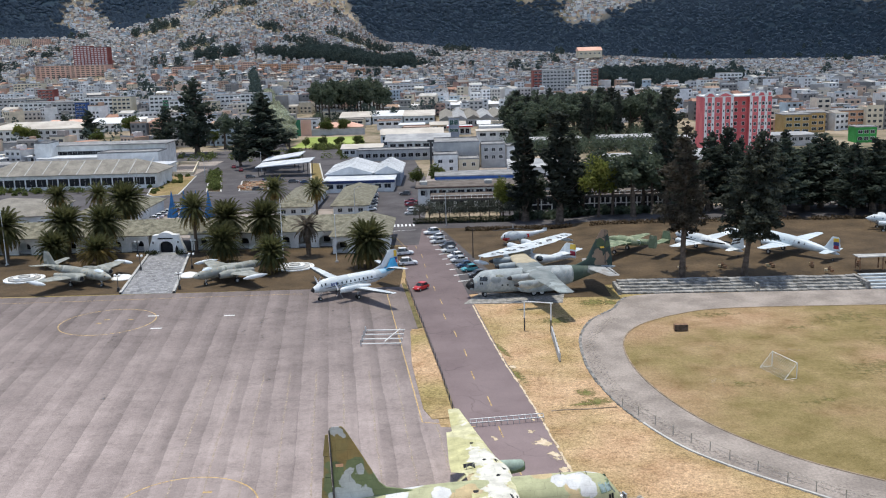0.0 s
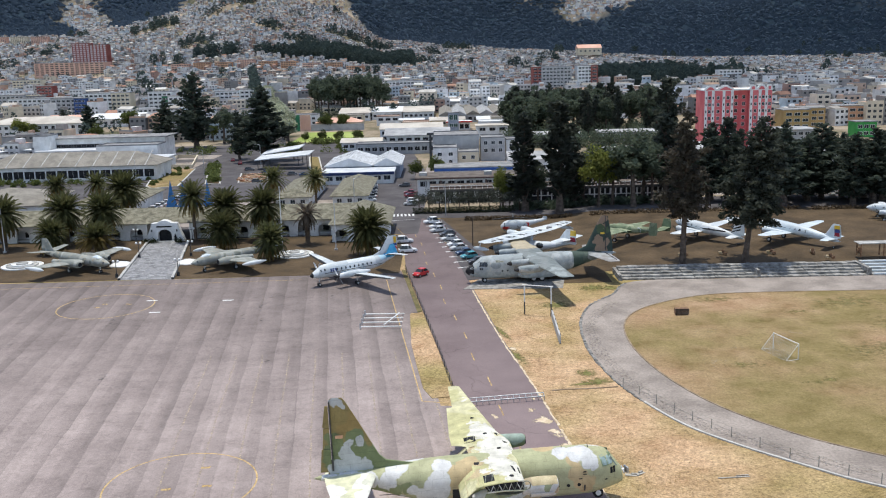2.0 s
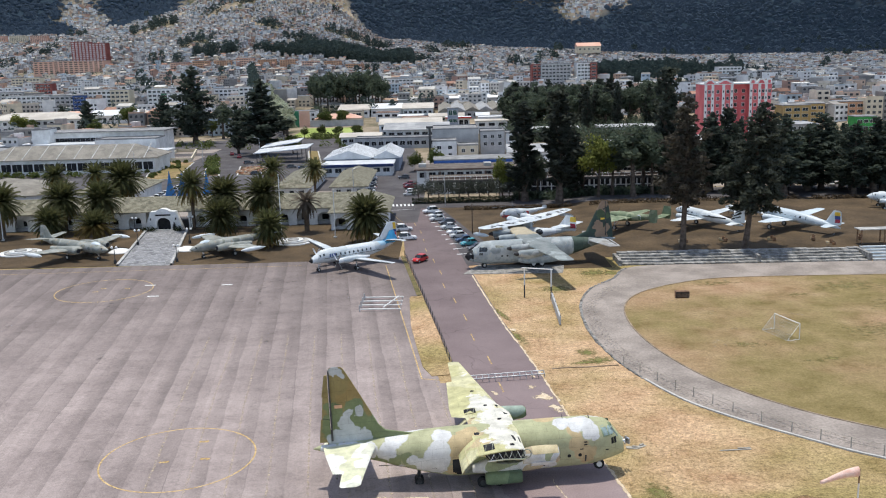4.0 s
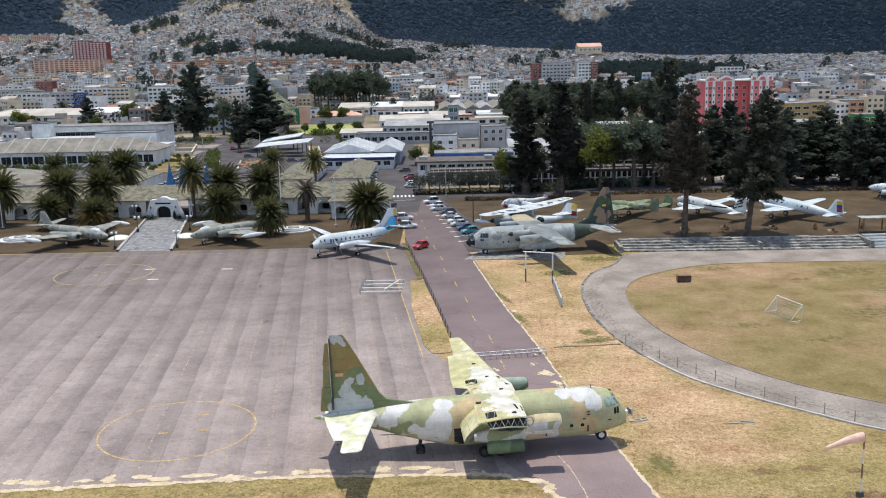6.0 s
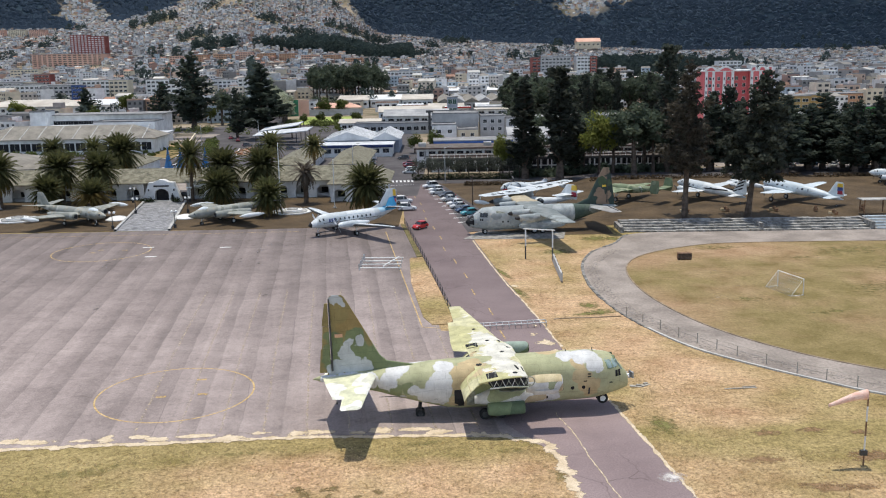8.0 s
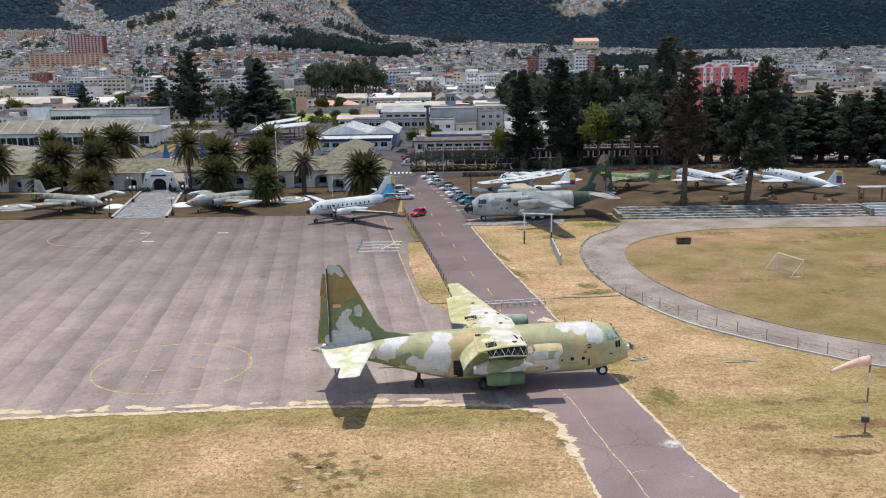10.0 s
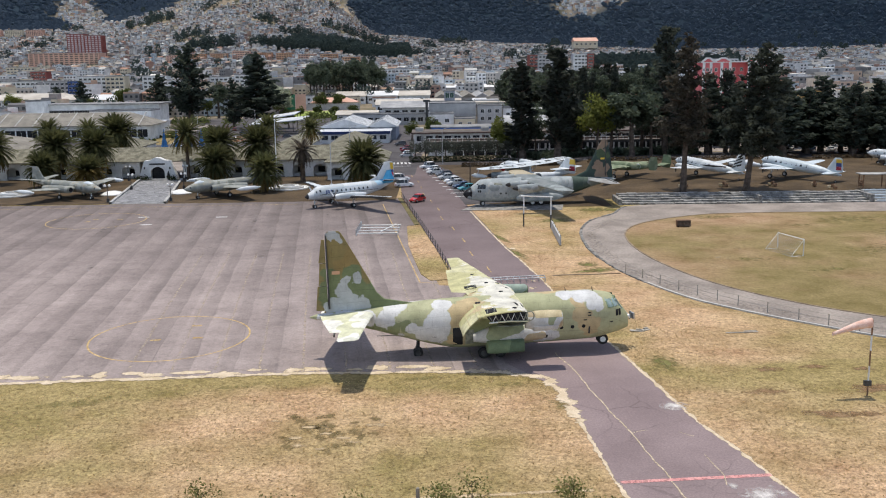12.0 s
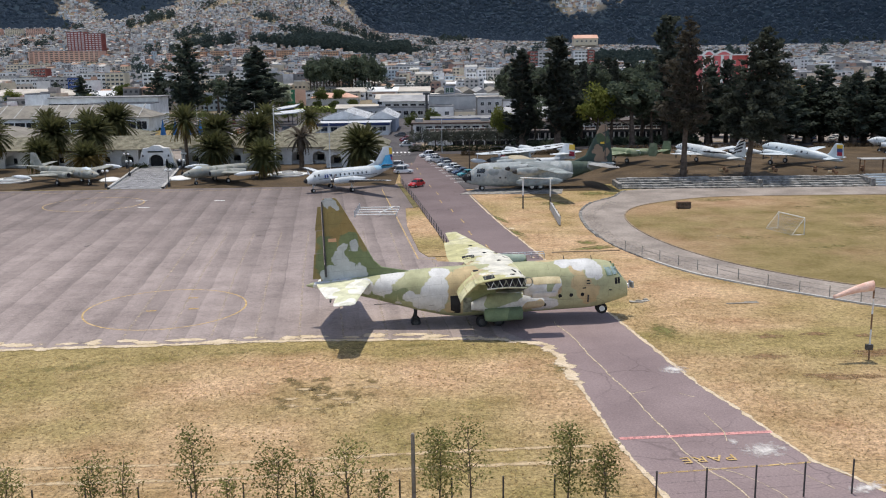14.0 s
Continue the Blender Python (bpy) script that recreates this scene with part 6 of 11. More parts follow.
fb.box(0, -0.5, 4.1, 24.6, 0.15, 0.8)
part("fascia", fb, surf("blue_fascia_paint", (0.03, 0.09, 0.3), (0.05, 0.13, 0.38), 0.5, 5, 0.6), b3)
house("town_house", "white cubic house with flat roof", -3.6, 5.2, 338, 349, 6.4, "flat", M_PLASTER, M_ROOF_FLAT, None, [(3.6, 2, 1.5, 1.2), (0.9, 2, 1.2, 1.2)], shared=sh)
house("town_house", "blank grey block house with flat roof", -3.8, 13.8, 352, 372, 9.6, "flat", M_PLASTER_GREY, M_ROOF_FLAT, shared=sh)
house("town_house", "grey three-storey house with flat roof", 14.4, 23.5, 350, 362, 8.6, "flat", M_PLASTER_GREY, M_ROOF_FLAT, None, [(6.2, 3, 1.3, 1.3), (3.4, 3, 1.3, 1.3)], shared=sh)
house("town_house", "pale cream house with flat roof", 5.6, 13.0, 339, 349, 4.6, "flat", M_CREAM, M_ROOF_FLAT, None, [(2.2, 2, 1.2, 1.2)], shared=sh)
house("town_house", "white house with flat roof", 24.0, 31.0, 352, 362, 7.6, "flat", M_PLASTER, M_ROOF_FLAT, None, [(4.8, 2, 1.3, 1.2)], shared=sh)
# offices and sheds towards the city
M_GREENGLASS = glass_mat("green_tinted_glass", (0.03, 0.07, 0.06), 0.15)
M_ROOF_WHITE = surf("bright_white_roof_sheet", (0.62, 0.63, 0.64), (0.76, 0.76, 0.75), 0.08, 2, 0.6, speck=0.08, world_space=True)
M_ROOF_PALE = surf("pale_beige_roof_sheet", (0.42, 0.38, 0.33), (0.56, 0.52, 0.46), 0.1, 2, 0.8, speck=0.15, world_space=True)
M_ROOF_RUST = surf("rust_streaked_roof_sheet", (0.24, 0.15, 0.11), (0.4, 0.3, 0.24), 0.1, 2, 0.85, speck=0.2, world_space=True)
house("warehouse", "very long warehouse under a bright white roof", -32, 42, 690, 742, 6.5, "gable", M_PLASTER_GREY, M_ROOF_WHITE, 9.0, [(2.6, 18, 2.2, 1.4, M_DARK)], over=0.8)
for k in range(5):
    house("vaulted_shed", "long grey shed with a low pitched roof", -2 + 8.2 * k, 6 + 8.2 * k, 556 + 3 * k, 640, 4.6, "gable", M_PLASTER_GREY, M_ZINC_DULL if k % 2 else M_TILE_GREY, 7.0, [(1.2, 2, 2.2, 2.0, M_DARK)], along="y", over=0.3)
for k in range(3):
    house("long_shed", "long shed under a pale beige roof", -66 + 20.5 * k, -46.5 + 20.5 * k, 598 + 6 * (k % 2), 640, 5.0, "gable", M_PLASTER, (M_ROOF_PALE, M_ROOF_WHITE, M_ROOF_PALE)[k], 7.6, [(2.0, 6, 1.8, 1.4, M_DARK)], over=0.6)
gs = house("filling_station", "small filling station with a red and white fascia", 3, 15, 506, 514, 4.2, "slab", M_PLASTER, M_ROOF_WHITE, None, [(0.6, 4, 2.0, 2.4, M_DARK)], over=1.0)
fb = Buf()
fb.box(0, -1.1, 3.9, 14.2, 0.15, 0.8)
part("fascia", fb, M_RED, gs)
# school, halls and sheds among the conifers
house("school", "long white two-storey school under a pale hipped roof", -262, -204, 531, 556, 7.4, "hip", M_PLASTER, M_ROOF_PALE, 11.0, [(4.6, 15, 1.9, 1.6, M_DARK), (1.2, 15, 1.9, 1.6, M_DARK)], over=0.8)
house("sports_hall", "white hall under a wide pinkish white roof", -227, -195, 602, 632, 5.2, "gable", M_PLASTER, M_ROOF_WHITE, 8.2, [(2.2, 8, 2.0, 1.5, M_DARK)], over=1.0)
house("sports_hall", "low hall under a salmon red roof", -250, -229, 588, 612, 5.6, "gable", M_CREAM, M_SALMON, 8.6, [(2.4, 6, 2.0, 1.5, M_DARK)], over=1.0)
house("sports_hall", "pale hall with a ribbed white roof among the trees", -192, -166, 596, 618, 5.4, "gable", M_PLASTER, M_ROOF_PALE, 7.8, [(2.2, 7, 2.0, 1.5, M_DARK)], over=0.8)
house("store", "plain grey block with a flat roof beside the workshop", -216, -200, 450, 462, 6.2, "flat", M_PLASTER_GREY, M_ROOF_FLAT)
for k, (x0, x1, y0) in enumerate(((-205, -190, 420), (-186, -172, 414), (-172, -160, 408), (-208, -194, 402))):
    house("lean_to", "low shed under a pale sheet roof", x0, x1, y0, y0 + 9, 2.8, "slab", M_PLASTER_GREY, M_ROOF_WHITE if k % 2 else M_ROOF_PALE, None, [(0.3, 3, 2.2, 2.0, M_DARK)], over=0.8)
house("villa", "cream house with dark windows among the conifers", -108, -97, 486, 496, 7.6, "hip", M_CREAM, M_ROOF_PALE, 9.6, [(4.6, 4, 1.4, 1.5, M_DARK), (1.4, 4, 1.4, 1.5, M_DARK)])
house("villa", "pale house with green shutters beside the avenue", -96, -76, 566, 580, 6.4, "flat", M_PLASTER, M_ROOF_FLAT, None, [(3.8, 6, 1.6, 1.4, M_DARK), (1.0, 6, 1.6, 1.4, M_DARK)])
mast = thing("mast", "tall dark mast with a boxy head by the town houses", "mast", at=pose(-4.6, 347, 0))
b = Buf()
b.box(0, 0, 0, 0.9, 0.9, 10.6)
part("shaft", b, M_DARK_STEEL, mast)
b = Buf()
b.box(0, 0, 10.6, 2.6, 1.2, 0.8)
part("head", b, M_DARK_STEEL, mast)
house("office_complex", "grey office with dark window band", -24, 2, 402, 424, 6.2, "gable", M_PLASTER, M_ZINC_DULL, 8.6, [(3.4, 7, 2.4, 1.7, M_DARK), (0.8, 7, 2.6, 1.7, M_GREENGLASS)], over=1.4, shared=sh)
house("office_complex", "low office with metal roof", -44, -27, 404, 418, 3.4, "gable", M_PLASTER, M_ROOF_PALE, 4.9, [(1.2, 6, 1.8, 1.3, M_DARK)], over=0.8)
house("office_complex", "long grey block with flat roof", -36, 6, 384, 394, 4.2, "flat", M_PLASTER_GREY, M_ROOF_FLAT, None, [(1.4, 14, 2.0, 1.6, M_DARK)], shared=sh)
house("office_complex", "white office with metal roof", -30, 0, 446, 464, 5.6, "gable", M_PLASTER, M_ROOF_PALE, 8.0, [(3.2, 9, 2.0, 1.5, M_DARK), (0.8, 9, 2.0, 1.4)], shared=sh)
house("control_tower", "slim office tower with dark green glass", 3.0, 8.2, 474, 480, 11.0, "slab", M_BLUE_WALL, M_ROOF_FLAT, None, [(7.6, 2, 1.9, 2.4, M_GREENGLASS), (4.0, 2, 1.9, 1.6, M_GREENGLASS)], shared=sh)
wrng = random.Random(31)
taken = []
for k in range(200):
    y0 = wrng.uniform(400, 760)
    x0 = wrng.uniform(-0.13, 0.06) * y0
    w, d = wrng.uniform(9, 26), wrng.uniform(8, 18)
    if any(x0 < b_ + 2 and x0 + w > a_ - 2 and y0 < d_ + 4 and y0 + d > c_ - 4 for a_, b_, c_, d_ in taken + [(-90, -36, 440, 545), (-60, 10, 380, 470), (-4, 10, 470, 486), (-70, -2, 594, 646), (-4, 42, 550, 646), (-34, 46, 684, 748), (0, 18, 500, 518)]):
        continue
    taken.append((x0, x0 + w, y0, y0 + d))
    h = wrng.uniform(3.0, 6.2)
    style = wrng.choice(("gable", "gable", "flat", "slab", "flat"))
    house("depot", wrng.choice(("low depot with a dull metal roof", "pale depot with rows of windows", "grey depot with a flat roof")) if style != "gable" else "long depot under a pale gabled metal roof",
          x0, x0 + w, y0, y0 + d, h, style, wrng.choice((M_PLASTER, M_PLASTER, M_PLASTER_GREY, M_CREAM)), wrng.choice((M_ROOF_WHITE, M_ZINC_DULL, M_ROOF_FLAT, M_ROOF_PALE, M_TILE_GREY, M_ROOF_RUST, M_ROOF_PALE)), h + 1.8,
          [(h - 2.2, max(3, int(w / 4.6)), 2.8, 1.4, M_DARK)], over=0.6, shared=sh)
for k in range(4):
    house("warehouse", "long white warehouse with a flat pale roof beyond the trees", 36 + 34 * k if k < 2 else 36 + 33 * k, 62 + 33 * k, 414 - 5 * k, 430 - 5 * k, 3.8 + 0.6 * (k % 2), "slab", M_PLASTER_GREY, M_ZINC_DULL, None, [(2.2, 9, 1.8, 1.4)], over=0.5, shared=sh)
    house("store_shed", "long pale roofed shed among the dark trees", 22 + 30 * k, 44 + 30 * k, 306 + 9 * (k % 3), 320 + 9 * (k % 3), 5.0, "gable", M_PLASTER, M_ZINC_DULL, 7.2, [(1.6, 5, 1.8, 1.4)], over=0.6, shared=sh)
# open canopy shed
cs = thing("canopy_shed", "open shed with two tilted white canopies on posts", "shed", at=pose(-58.5, 346, 0, 0, 0, -6))
for x0, x1, z0, z1, y in ((-11, 4, 4.2, 6.4, 8), (-10, 10.5, 3.4, 5.2, -4)):
    rb = Buf()
    rb.add([(x0, y - 4, z0), (x1, y - 4, z1), (x1, y + 5, z1 + 0.8), (x0, y + 5, z0 + 0.8), (x0, y - 4, z0 + 0.3), (x1, y - 4, z1 + 0.3), (x1, y + 5, z1 + 1.1), (x0, y + 5, z0 + 1.1)],
           [(4, 5, 6, 7), (3, 2, 1, 0), (0, 1, 5, 4), (1, 2, 6, 5), (2, 3, 7, 6), (3, 0, 4, 7)])
    part("canopy", rb, M_ZINC, cs)
    for x, z in ((x0 + 1, z0), (x1 - 1, z1)):
        for yy in (y - 3, y + 4):
            pb = Buf()
            pb.tube((x, yy, 0), (x, yy, z + 0.3), 0.15, None, 8)
            part("post", pb, M_DARK_STEEL, cs)
# green sports ground with a painted wall
sheet("sports_lawn", [(-74, 452), (-38, 450), (-44, 512), (-74, 512)], 0.05, M_LAWN, "bright green sports lawn in the town", "lawn")
wl = thing("boundary_wall", "painted wall with green and orange panels", "wall")
for x0, x1, m in ((-88, -80, M_GREENPAINT), (-79.8, -74, M_SALMON), (-73.8, -44, M_PLASTER_GREY)):
    b = Buf()
    b.box((x0 + x1) / 2, 524, 0, x1 - x0, 0.4, 9 if x1 < -73 else 3.5)
    part("panel", b, m, wl)
house("clubhouse", "low clubhouse with red tile roof by the lawn", -72, -46, 528, 540, 4.0, "hip", M_CREAM, M_SALMON, 6.6, [(1.2, 7, 1.8, 1.4)], shared=sh)

# coral pink apartment tower
tw = thing("apartment_tower", "coral pink apartment tower with white pilasters and gabled parapets", "apartment building", at=pose(114.4, 362, 0, 0, 0, -3) @ Matrix.Diagonal((0.815, 0.9, 1.068, 1)))
TW_H = 21.9
for x0, x1, y in ((-15.8, -2.0, 0), (-2.0, 5.4, 3.2), (5.4, 15.8, 0)):
    b = Buf()
    b.box((x0 + x1) / 2, y + 8, -0.5, x1 - x0, 16, TW_H + 0.5)
    part("wall", b, M_PINK, tw)
for x in (-14.9, -11.6, -6.6, -2.7, 6.2, 10.2, 13.2):
    b = Buf()
    b.box(x, -0.12, 0, 1.25, 0.3, TW_H + 0.4)
    pil = part("pilaster", b, M_WHITE, tw)
    for k in range(8):
        wb = Buf()
        wb.box(x, -0.29, 1.9 + 2.45 * k, 0.5, 0.06, 0.8)
        part("pane", wb, M_GLASS, pil)
for x in (-9.2, -4.6, -13.2, 8.2, 11.8, 14.8):
    window_set(tw, x - 0.9, x + 0.9, -0.02, [1.7 + 2.45 * k for k in range(8)], 1, 1.1, 1.1, shared=sh)
for x in (0.0, 3.6):
    window_set(tw, x - 0.9, x + 0.9, 3.18, [1.7 + 2.45 * k for k in range(8)], 1, 1.3, 1.2, shared=sh)
for x0, x1 in ((-15.9, -10.0), (-10.0, -1.9), (5.3, 8.6), (8.6, 13.2), (13.2, 15.9)):
    b = Buf()
    xm = (x0 + x1) / 2
    v = [(x0, -0.3, TW_H), (x1, -0.3, TW_H), (x1, -0.3, TW_H + 0.7), (xm + 1, -0.3, TW_H + 1.9), (xm - 1, -0.3, TW_H + 1.9), (x0, -0.3, TW_H + 0.7)]
    b.rings([[(p[0], 0.3, p[2]) for p in v], v])
    part("parapet_gable", b, M_WHITE, tw)
    g = Buf()
    v = [(x0 + 0.8, -0.36, TW_H + 0.25), (x1 - 0.8, -0.36, TW_H + 0.25), (xm + 0.6, -0.36, TW_H + 1.35), (xm - 0.6, -0.36, TW_H + 1.35)]
    g.rings([[(p[0], -0.2, p[2]) for p in v], v])
    part("gable_panel", g, M_PINK, tw)
b = Buf()
b.box(0, 8, TW_H + 0.02, 31.8, 16.4, 0.45)
part("cornice", b, M_WHITE, tw)


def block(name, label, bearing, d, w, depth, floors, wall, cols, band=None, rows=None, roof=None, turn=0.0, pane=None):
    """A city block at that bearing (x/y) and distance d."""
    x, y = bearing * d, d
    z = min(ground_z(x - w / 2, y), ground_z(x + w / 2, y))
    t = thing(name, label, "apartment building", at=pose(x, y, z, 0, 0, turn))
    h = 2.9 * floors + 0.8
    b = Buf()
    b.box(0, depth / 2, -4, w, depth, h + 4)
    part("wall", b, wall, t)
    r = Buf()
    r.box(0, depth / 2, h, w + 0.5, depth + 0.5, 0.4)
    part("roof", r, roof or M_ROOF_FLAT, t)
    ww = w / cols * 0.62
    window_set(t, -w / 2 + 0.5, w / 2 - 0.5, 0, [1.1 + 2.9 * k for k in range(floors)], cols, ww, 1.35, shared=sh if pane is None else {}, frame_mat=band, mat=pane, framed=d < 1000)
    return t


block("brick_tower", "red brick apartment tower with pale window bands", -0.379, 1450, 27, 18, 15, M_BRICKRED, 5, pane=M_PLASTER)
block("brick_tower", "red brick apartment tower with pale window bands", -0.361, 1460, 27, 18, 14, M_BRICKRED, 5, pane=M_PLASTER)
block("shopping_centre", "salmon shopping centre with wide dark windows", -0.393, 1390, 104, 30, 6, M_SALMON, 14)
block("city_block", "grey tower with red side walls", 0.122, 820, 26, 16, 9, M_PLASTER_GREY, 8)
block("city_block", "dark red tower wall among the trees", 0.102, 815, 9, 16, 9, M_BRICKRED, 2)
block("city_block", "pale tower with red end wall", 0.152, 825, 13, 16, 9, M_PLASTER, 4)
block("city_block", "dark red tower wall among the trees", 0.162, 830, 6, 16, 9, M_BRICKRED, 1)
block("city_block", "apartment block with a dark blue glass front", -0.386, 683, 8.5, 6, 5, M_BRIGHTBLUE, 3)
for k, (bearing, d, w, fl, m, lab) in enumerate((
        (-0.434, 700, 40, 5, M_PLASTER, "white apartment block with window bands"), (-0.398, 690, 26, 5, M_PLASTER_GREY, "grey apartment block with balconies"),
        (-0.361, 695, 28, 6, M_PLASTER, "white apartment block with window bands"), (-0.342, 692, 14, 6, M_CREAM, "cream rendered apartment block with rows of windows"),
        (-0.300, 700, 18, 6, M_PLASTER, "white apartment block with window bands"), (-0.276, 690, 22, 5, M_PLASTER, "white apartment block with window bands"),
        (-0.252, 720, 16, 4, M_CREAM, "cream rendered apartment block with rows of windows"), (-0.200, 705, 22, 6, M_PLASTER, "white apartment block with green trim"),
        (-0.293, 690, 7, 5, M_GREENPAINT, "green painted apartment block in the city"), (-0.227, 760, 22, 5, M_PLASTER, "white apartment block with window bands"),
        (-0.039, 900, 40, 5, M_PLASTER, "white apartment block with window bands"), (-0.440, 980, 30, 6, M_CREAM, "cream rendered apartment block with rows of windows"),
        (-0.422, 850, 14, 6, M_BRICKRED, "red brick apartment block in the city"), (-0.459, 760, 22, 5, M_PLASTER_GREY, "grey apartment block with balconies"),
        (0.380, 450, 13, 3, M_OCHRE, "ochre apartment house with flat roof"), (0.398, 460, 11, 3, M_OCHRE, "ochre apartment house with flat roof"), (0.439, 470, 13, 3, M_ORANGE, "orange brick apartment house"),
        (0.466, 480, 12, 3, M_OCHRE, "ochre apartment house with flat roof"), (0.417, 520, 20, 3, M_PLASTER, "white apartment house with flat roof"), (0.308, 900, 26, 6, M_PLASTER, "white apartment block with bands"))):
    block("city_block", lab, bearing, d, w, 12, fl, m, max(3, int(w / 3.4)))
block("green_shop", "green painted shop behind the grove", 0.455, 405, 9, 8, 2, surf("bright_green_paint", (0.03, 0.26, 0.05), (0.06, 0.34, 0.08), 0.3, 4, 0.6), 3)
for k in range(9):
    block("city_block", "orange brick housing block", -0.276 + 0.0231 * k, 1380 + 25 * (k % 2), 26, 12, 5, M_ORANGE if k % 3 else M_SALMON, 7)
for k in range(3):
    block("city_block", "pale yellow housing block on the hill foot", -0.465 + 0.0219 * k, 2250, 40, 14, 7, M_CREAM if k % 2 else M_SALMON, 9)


# ---- trees ----
def leaf_mat(name, a, b, rough=0.75, vary=0.2, island=0.3, through_light=0.5):
    m, nt, bsdf = nodes_of(name)
    v = coords(nt, True)
    col = ramp_node(nt, noise_node(nt, v, 0.5, 3.0), [(0.35, a), (0.65, b)])
    r = nt.nodes.new("ShaderNodeNewGeometry").outputs["Random Per Island"]
    col = mix_node(nt, 1.0, col, ramp_node(nt, r, [(0, grey(1 - island)), (1, grey(1 + island))]), "MULTIPLY")
    o = nt.nodes.new("ShaderNodeObjectInfo").outputs["Random"]
    col = mix_node(nt, 1.0, col, ramp_node(nt, o, [(0, grey(1 - vary)), (1, grey(1 + vary))]), "MULTIPLY")
    finish(nt, bsdf, col, rough, spec=0.2)
    # thin leaves let part of the light through
    tr = nt.nodes.new("ShaderNodeBsdfTranslucent")
    nt.links.new(col, tr.inputs["Color"])
    mx = nt.nodes.new("ShaderNodeMixShader")
    mx.inputs[0].default_value = through_light
    nt.links.new(bsdf.outputs[0], mx.inputs[1])
    nt.links.new(tr.outputs[0], mx.inputs[2])
    nt.links.new(mx.outputs[0], nt.nodes["Material Output"].inputs["Surface"])
    return m


L_PINE = leaf_mat("dark_pine_needles", (0.052, 0.066, 0.054), (0.086, 0.106, 0.078))
L_CYPRESS = leaf_mat("dark_cypress_leaves", (0.05, 0.06, 0.05), (0.08, 0.09, 0.068))
L_EUCA = leaf_mat("eucalyptus_leaves", (0.067, 0.090, 0.063), (0.120, 0.144, 0.097))
L_BROAD = leaf_mat("broad_green_leaves", (0.066, 0.090, 0.026), (0.132, 0.150, 0.048))
L_LIME = leaf_mat("yellow_green_leaves", (0.11, 0.13, 0.03), (0.19, 0.2, 0.055))
L_PALE = leaf_mat("pale_silver_green_leaves", (0.34, 0.37, 0.25), (0.5, 0.52, 0.4))
L_SAP = leaf_mat("olive_sapling_leaves", (0.145, 0.155, 0.05), (0.28, 0.27, 0.105))
L_PALM = leaf_mat("palm_fronds", (0.06, 0.068, 0.026), (0.118, 0.118, 0.05))
L_PALM_DEAD = leaf_mat("dead_grey_palm_fronds", (0.085, 0.07, 0.055), (0.15, 0.125, 0.1))
L_PALM_DRY = leaf_mat("dry_palm_fronds", (0.15, 0.11, 0.035), (0.24, 0.18, 0.06))
L_DRYPINE = leaf_mat("half_dead_pine_needles", (0.046, 0.042, 0.034), (0.075, 0.066, 0.050))
L_DUSK = leaf_mat("grey_green_thin_leaves", (0.06, 0.068, 0.055), (0.11, 0.12, 0.098))
L_HEDGE = leaf_mat("clipped_hedge_leaves", (0.024, 0.034, 0.017), (0.048, 0.060, 0.030))


def leaves(centres, size, rng, droop=0.0):
    """Many small, bent leaf clumps at the given centres."""
    b = Buf()
    n = len(centres)
    a = rng.uniform(0, 2 * np.pi, n)
    t = rng.uniform(-0.9, 0.9, n) - droop
    u = np.stack([np.cos(a) * np.cos(t), np.sin(a) * np.cos(t), np.sin(t)], 1)
    w = rng.normal(size=(n, 3))
    w -= (w * u).sum(1)[:, None] * u
    w /= np.linalg.norm(w, axis=1)[:, None]
    s = size * rng.uniform(0.55, 1.35, n)[:, None]
    c = np.asarray(centres)
    quad = np.stack([c - u * s * 0.5, c + w * s * 0.32, c + u * s * 0.6, c - w * s * 0.3], 1).reshape(-1, 3)
    b.v = [tuple(p) for p in quad.tolist()]
    b.f = [(4 * i, 4 * i + 1, 4 * i + 2, 4 * i + 3) for i in range(n)]
    b.m = [0] * n
    return b


def trunk_buf(h, r, rng, limbs=8, lo=0.35, reach=2.5, lean=0.03, rise=0.4):
    b = Buf()
    pts = [(lean * h * t + 0.15 * math.sin(3 * t), 0.1 * math.cos(4 * t), h * t) for t in (0, 0.15, 0.35, 0.6, 0.8, 1.0)]
    b.sweep(pts, [r * 1.35, r, r * 0.85, r * 0.6, r * 0.35, r * 0.08], 8)
    for k in range(limbs):
        t = lo + (0.95 - lo) * k / max(1, limbs - 1)
        a = 2.4 * k + rng.uniform(-0.3, 0.3)
        ln = reach * (1.1 - t) / (1.1 - lo) + 0.4
        p0 = Vector((lean * h * t, 0, h * t))
        p1 = p0 + Vector((math.cos(a) * ln * 0.5, math.sin(a) * ln * 0.5, rise * ln * 0.4))
        p2 = p0 + Vector((math.cos(a) * ln, math.sin(a) * ln, rise * ln))
        b.sweep([tuple(p0), tuple(p1), tuple(p2)], [r * 0.3, r * 0.18, r * 0.05], 5)
    return b


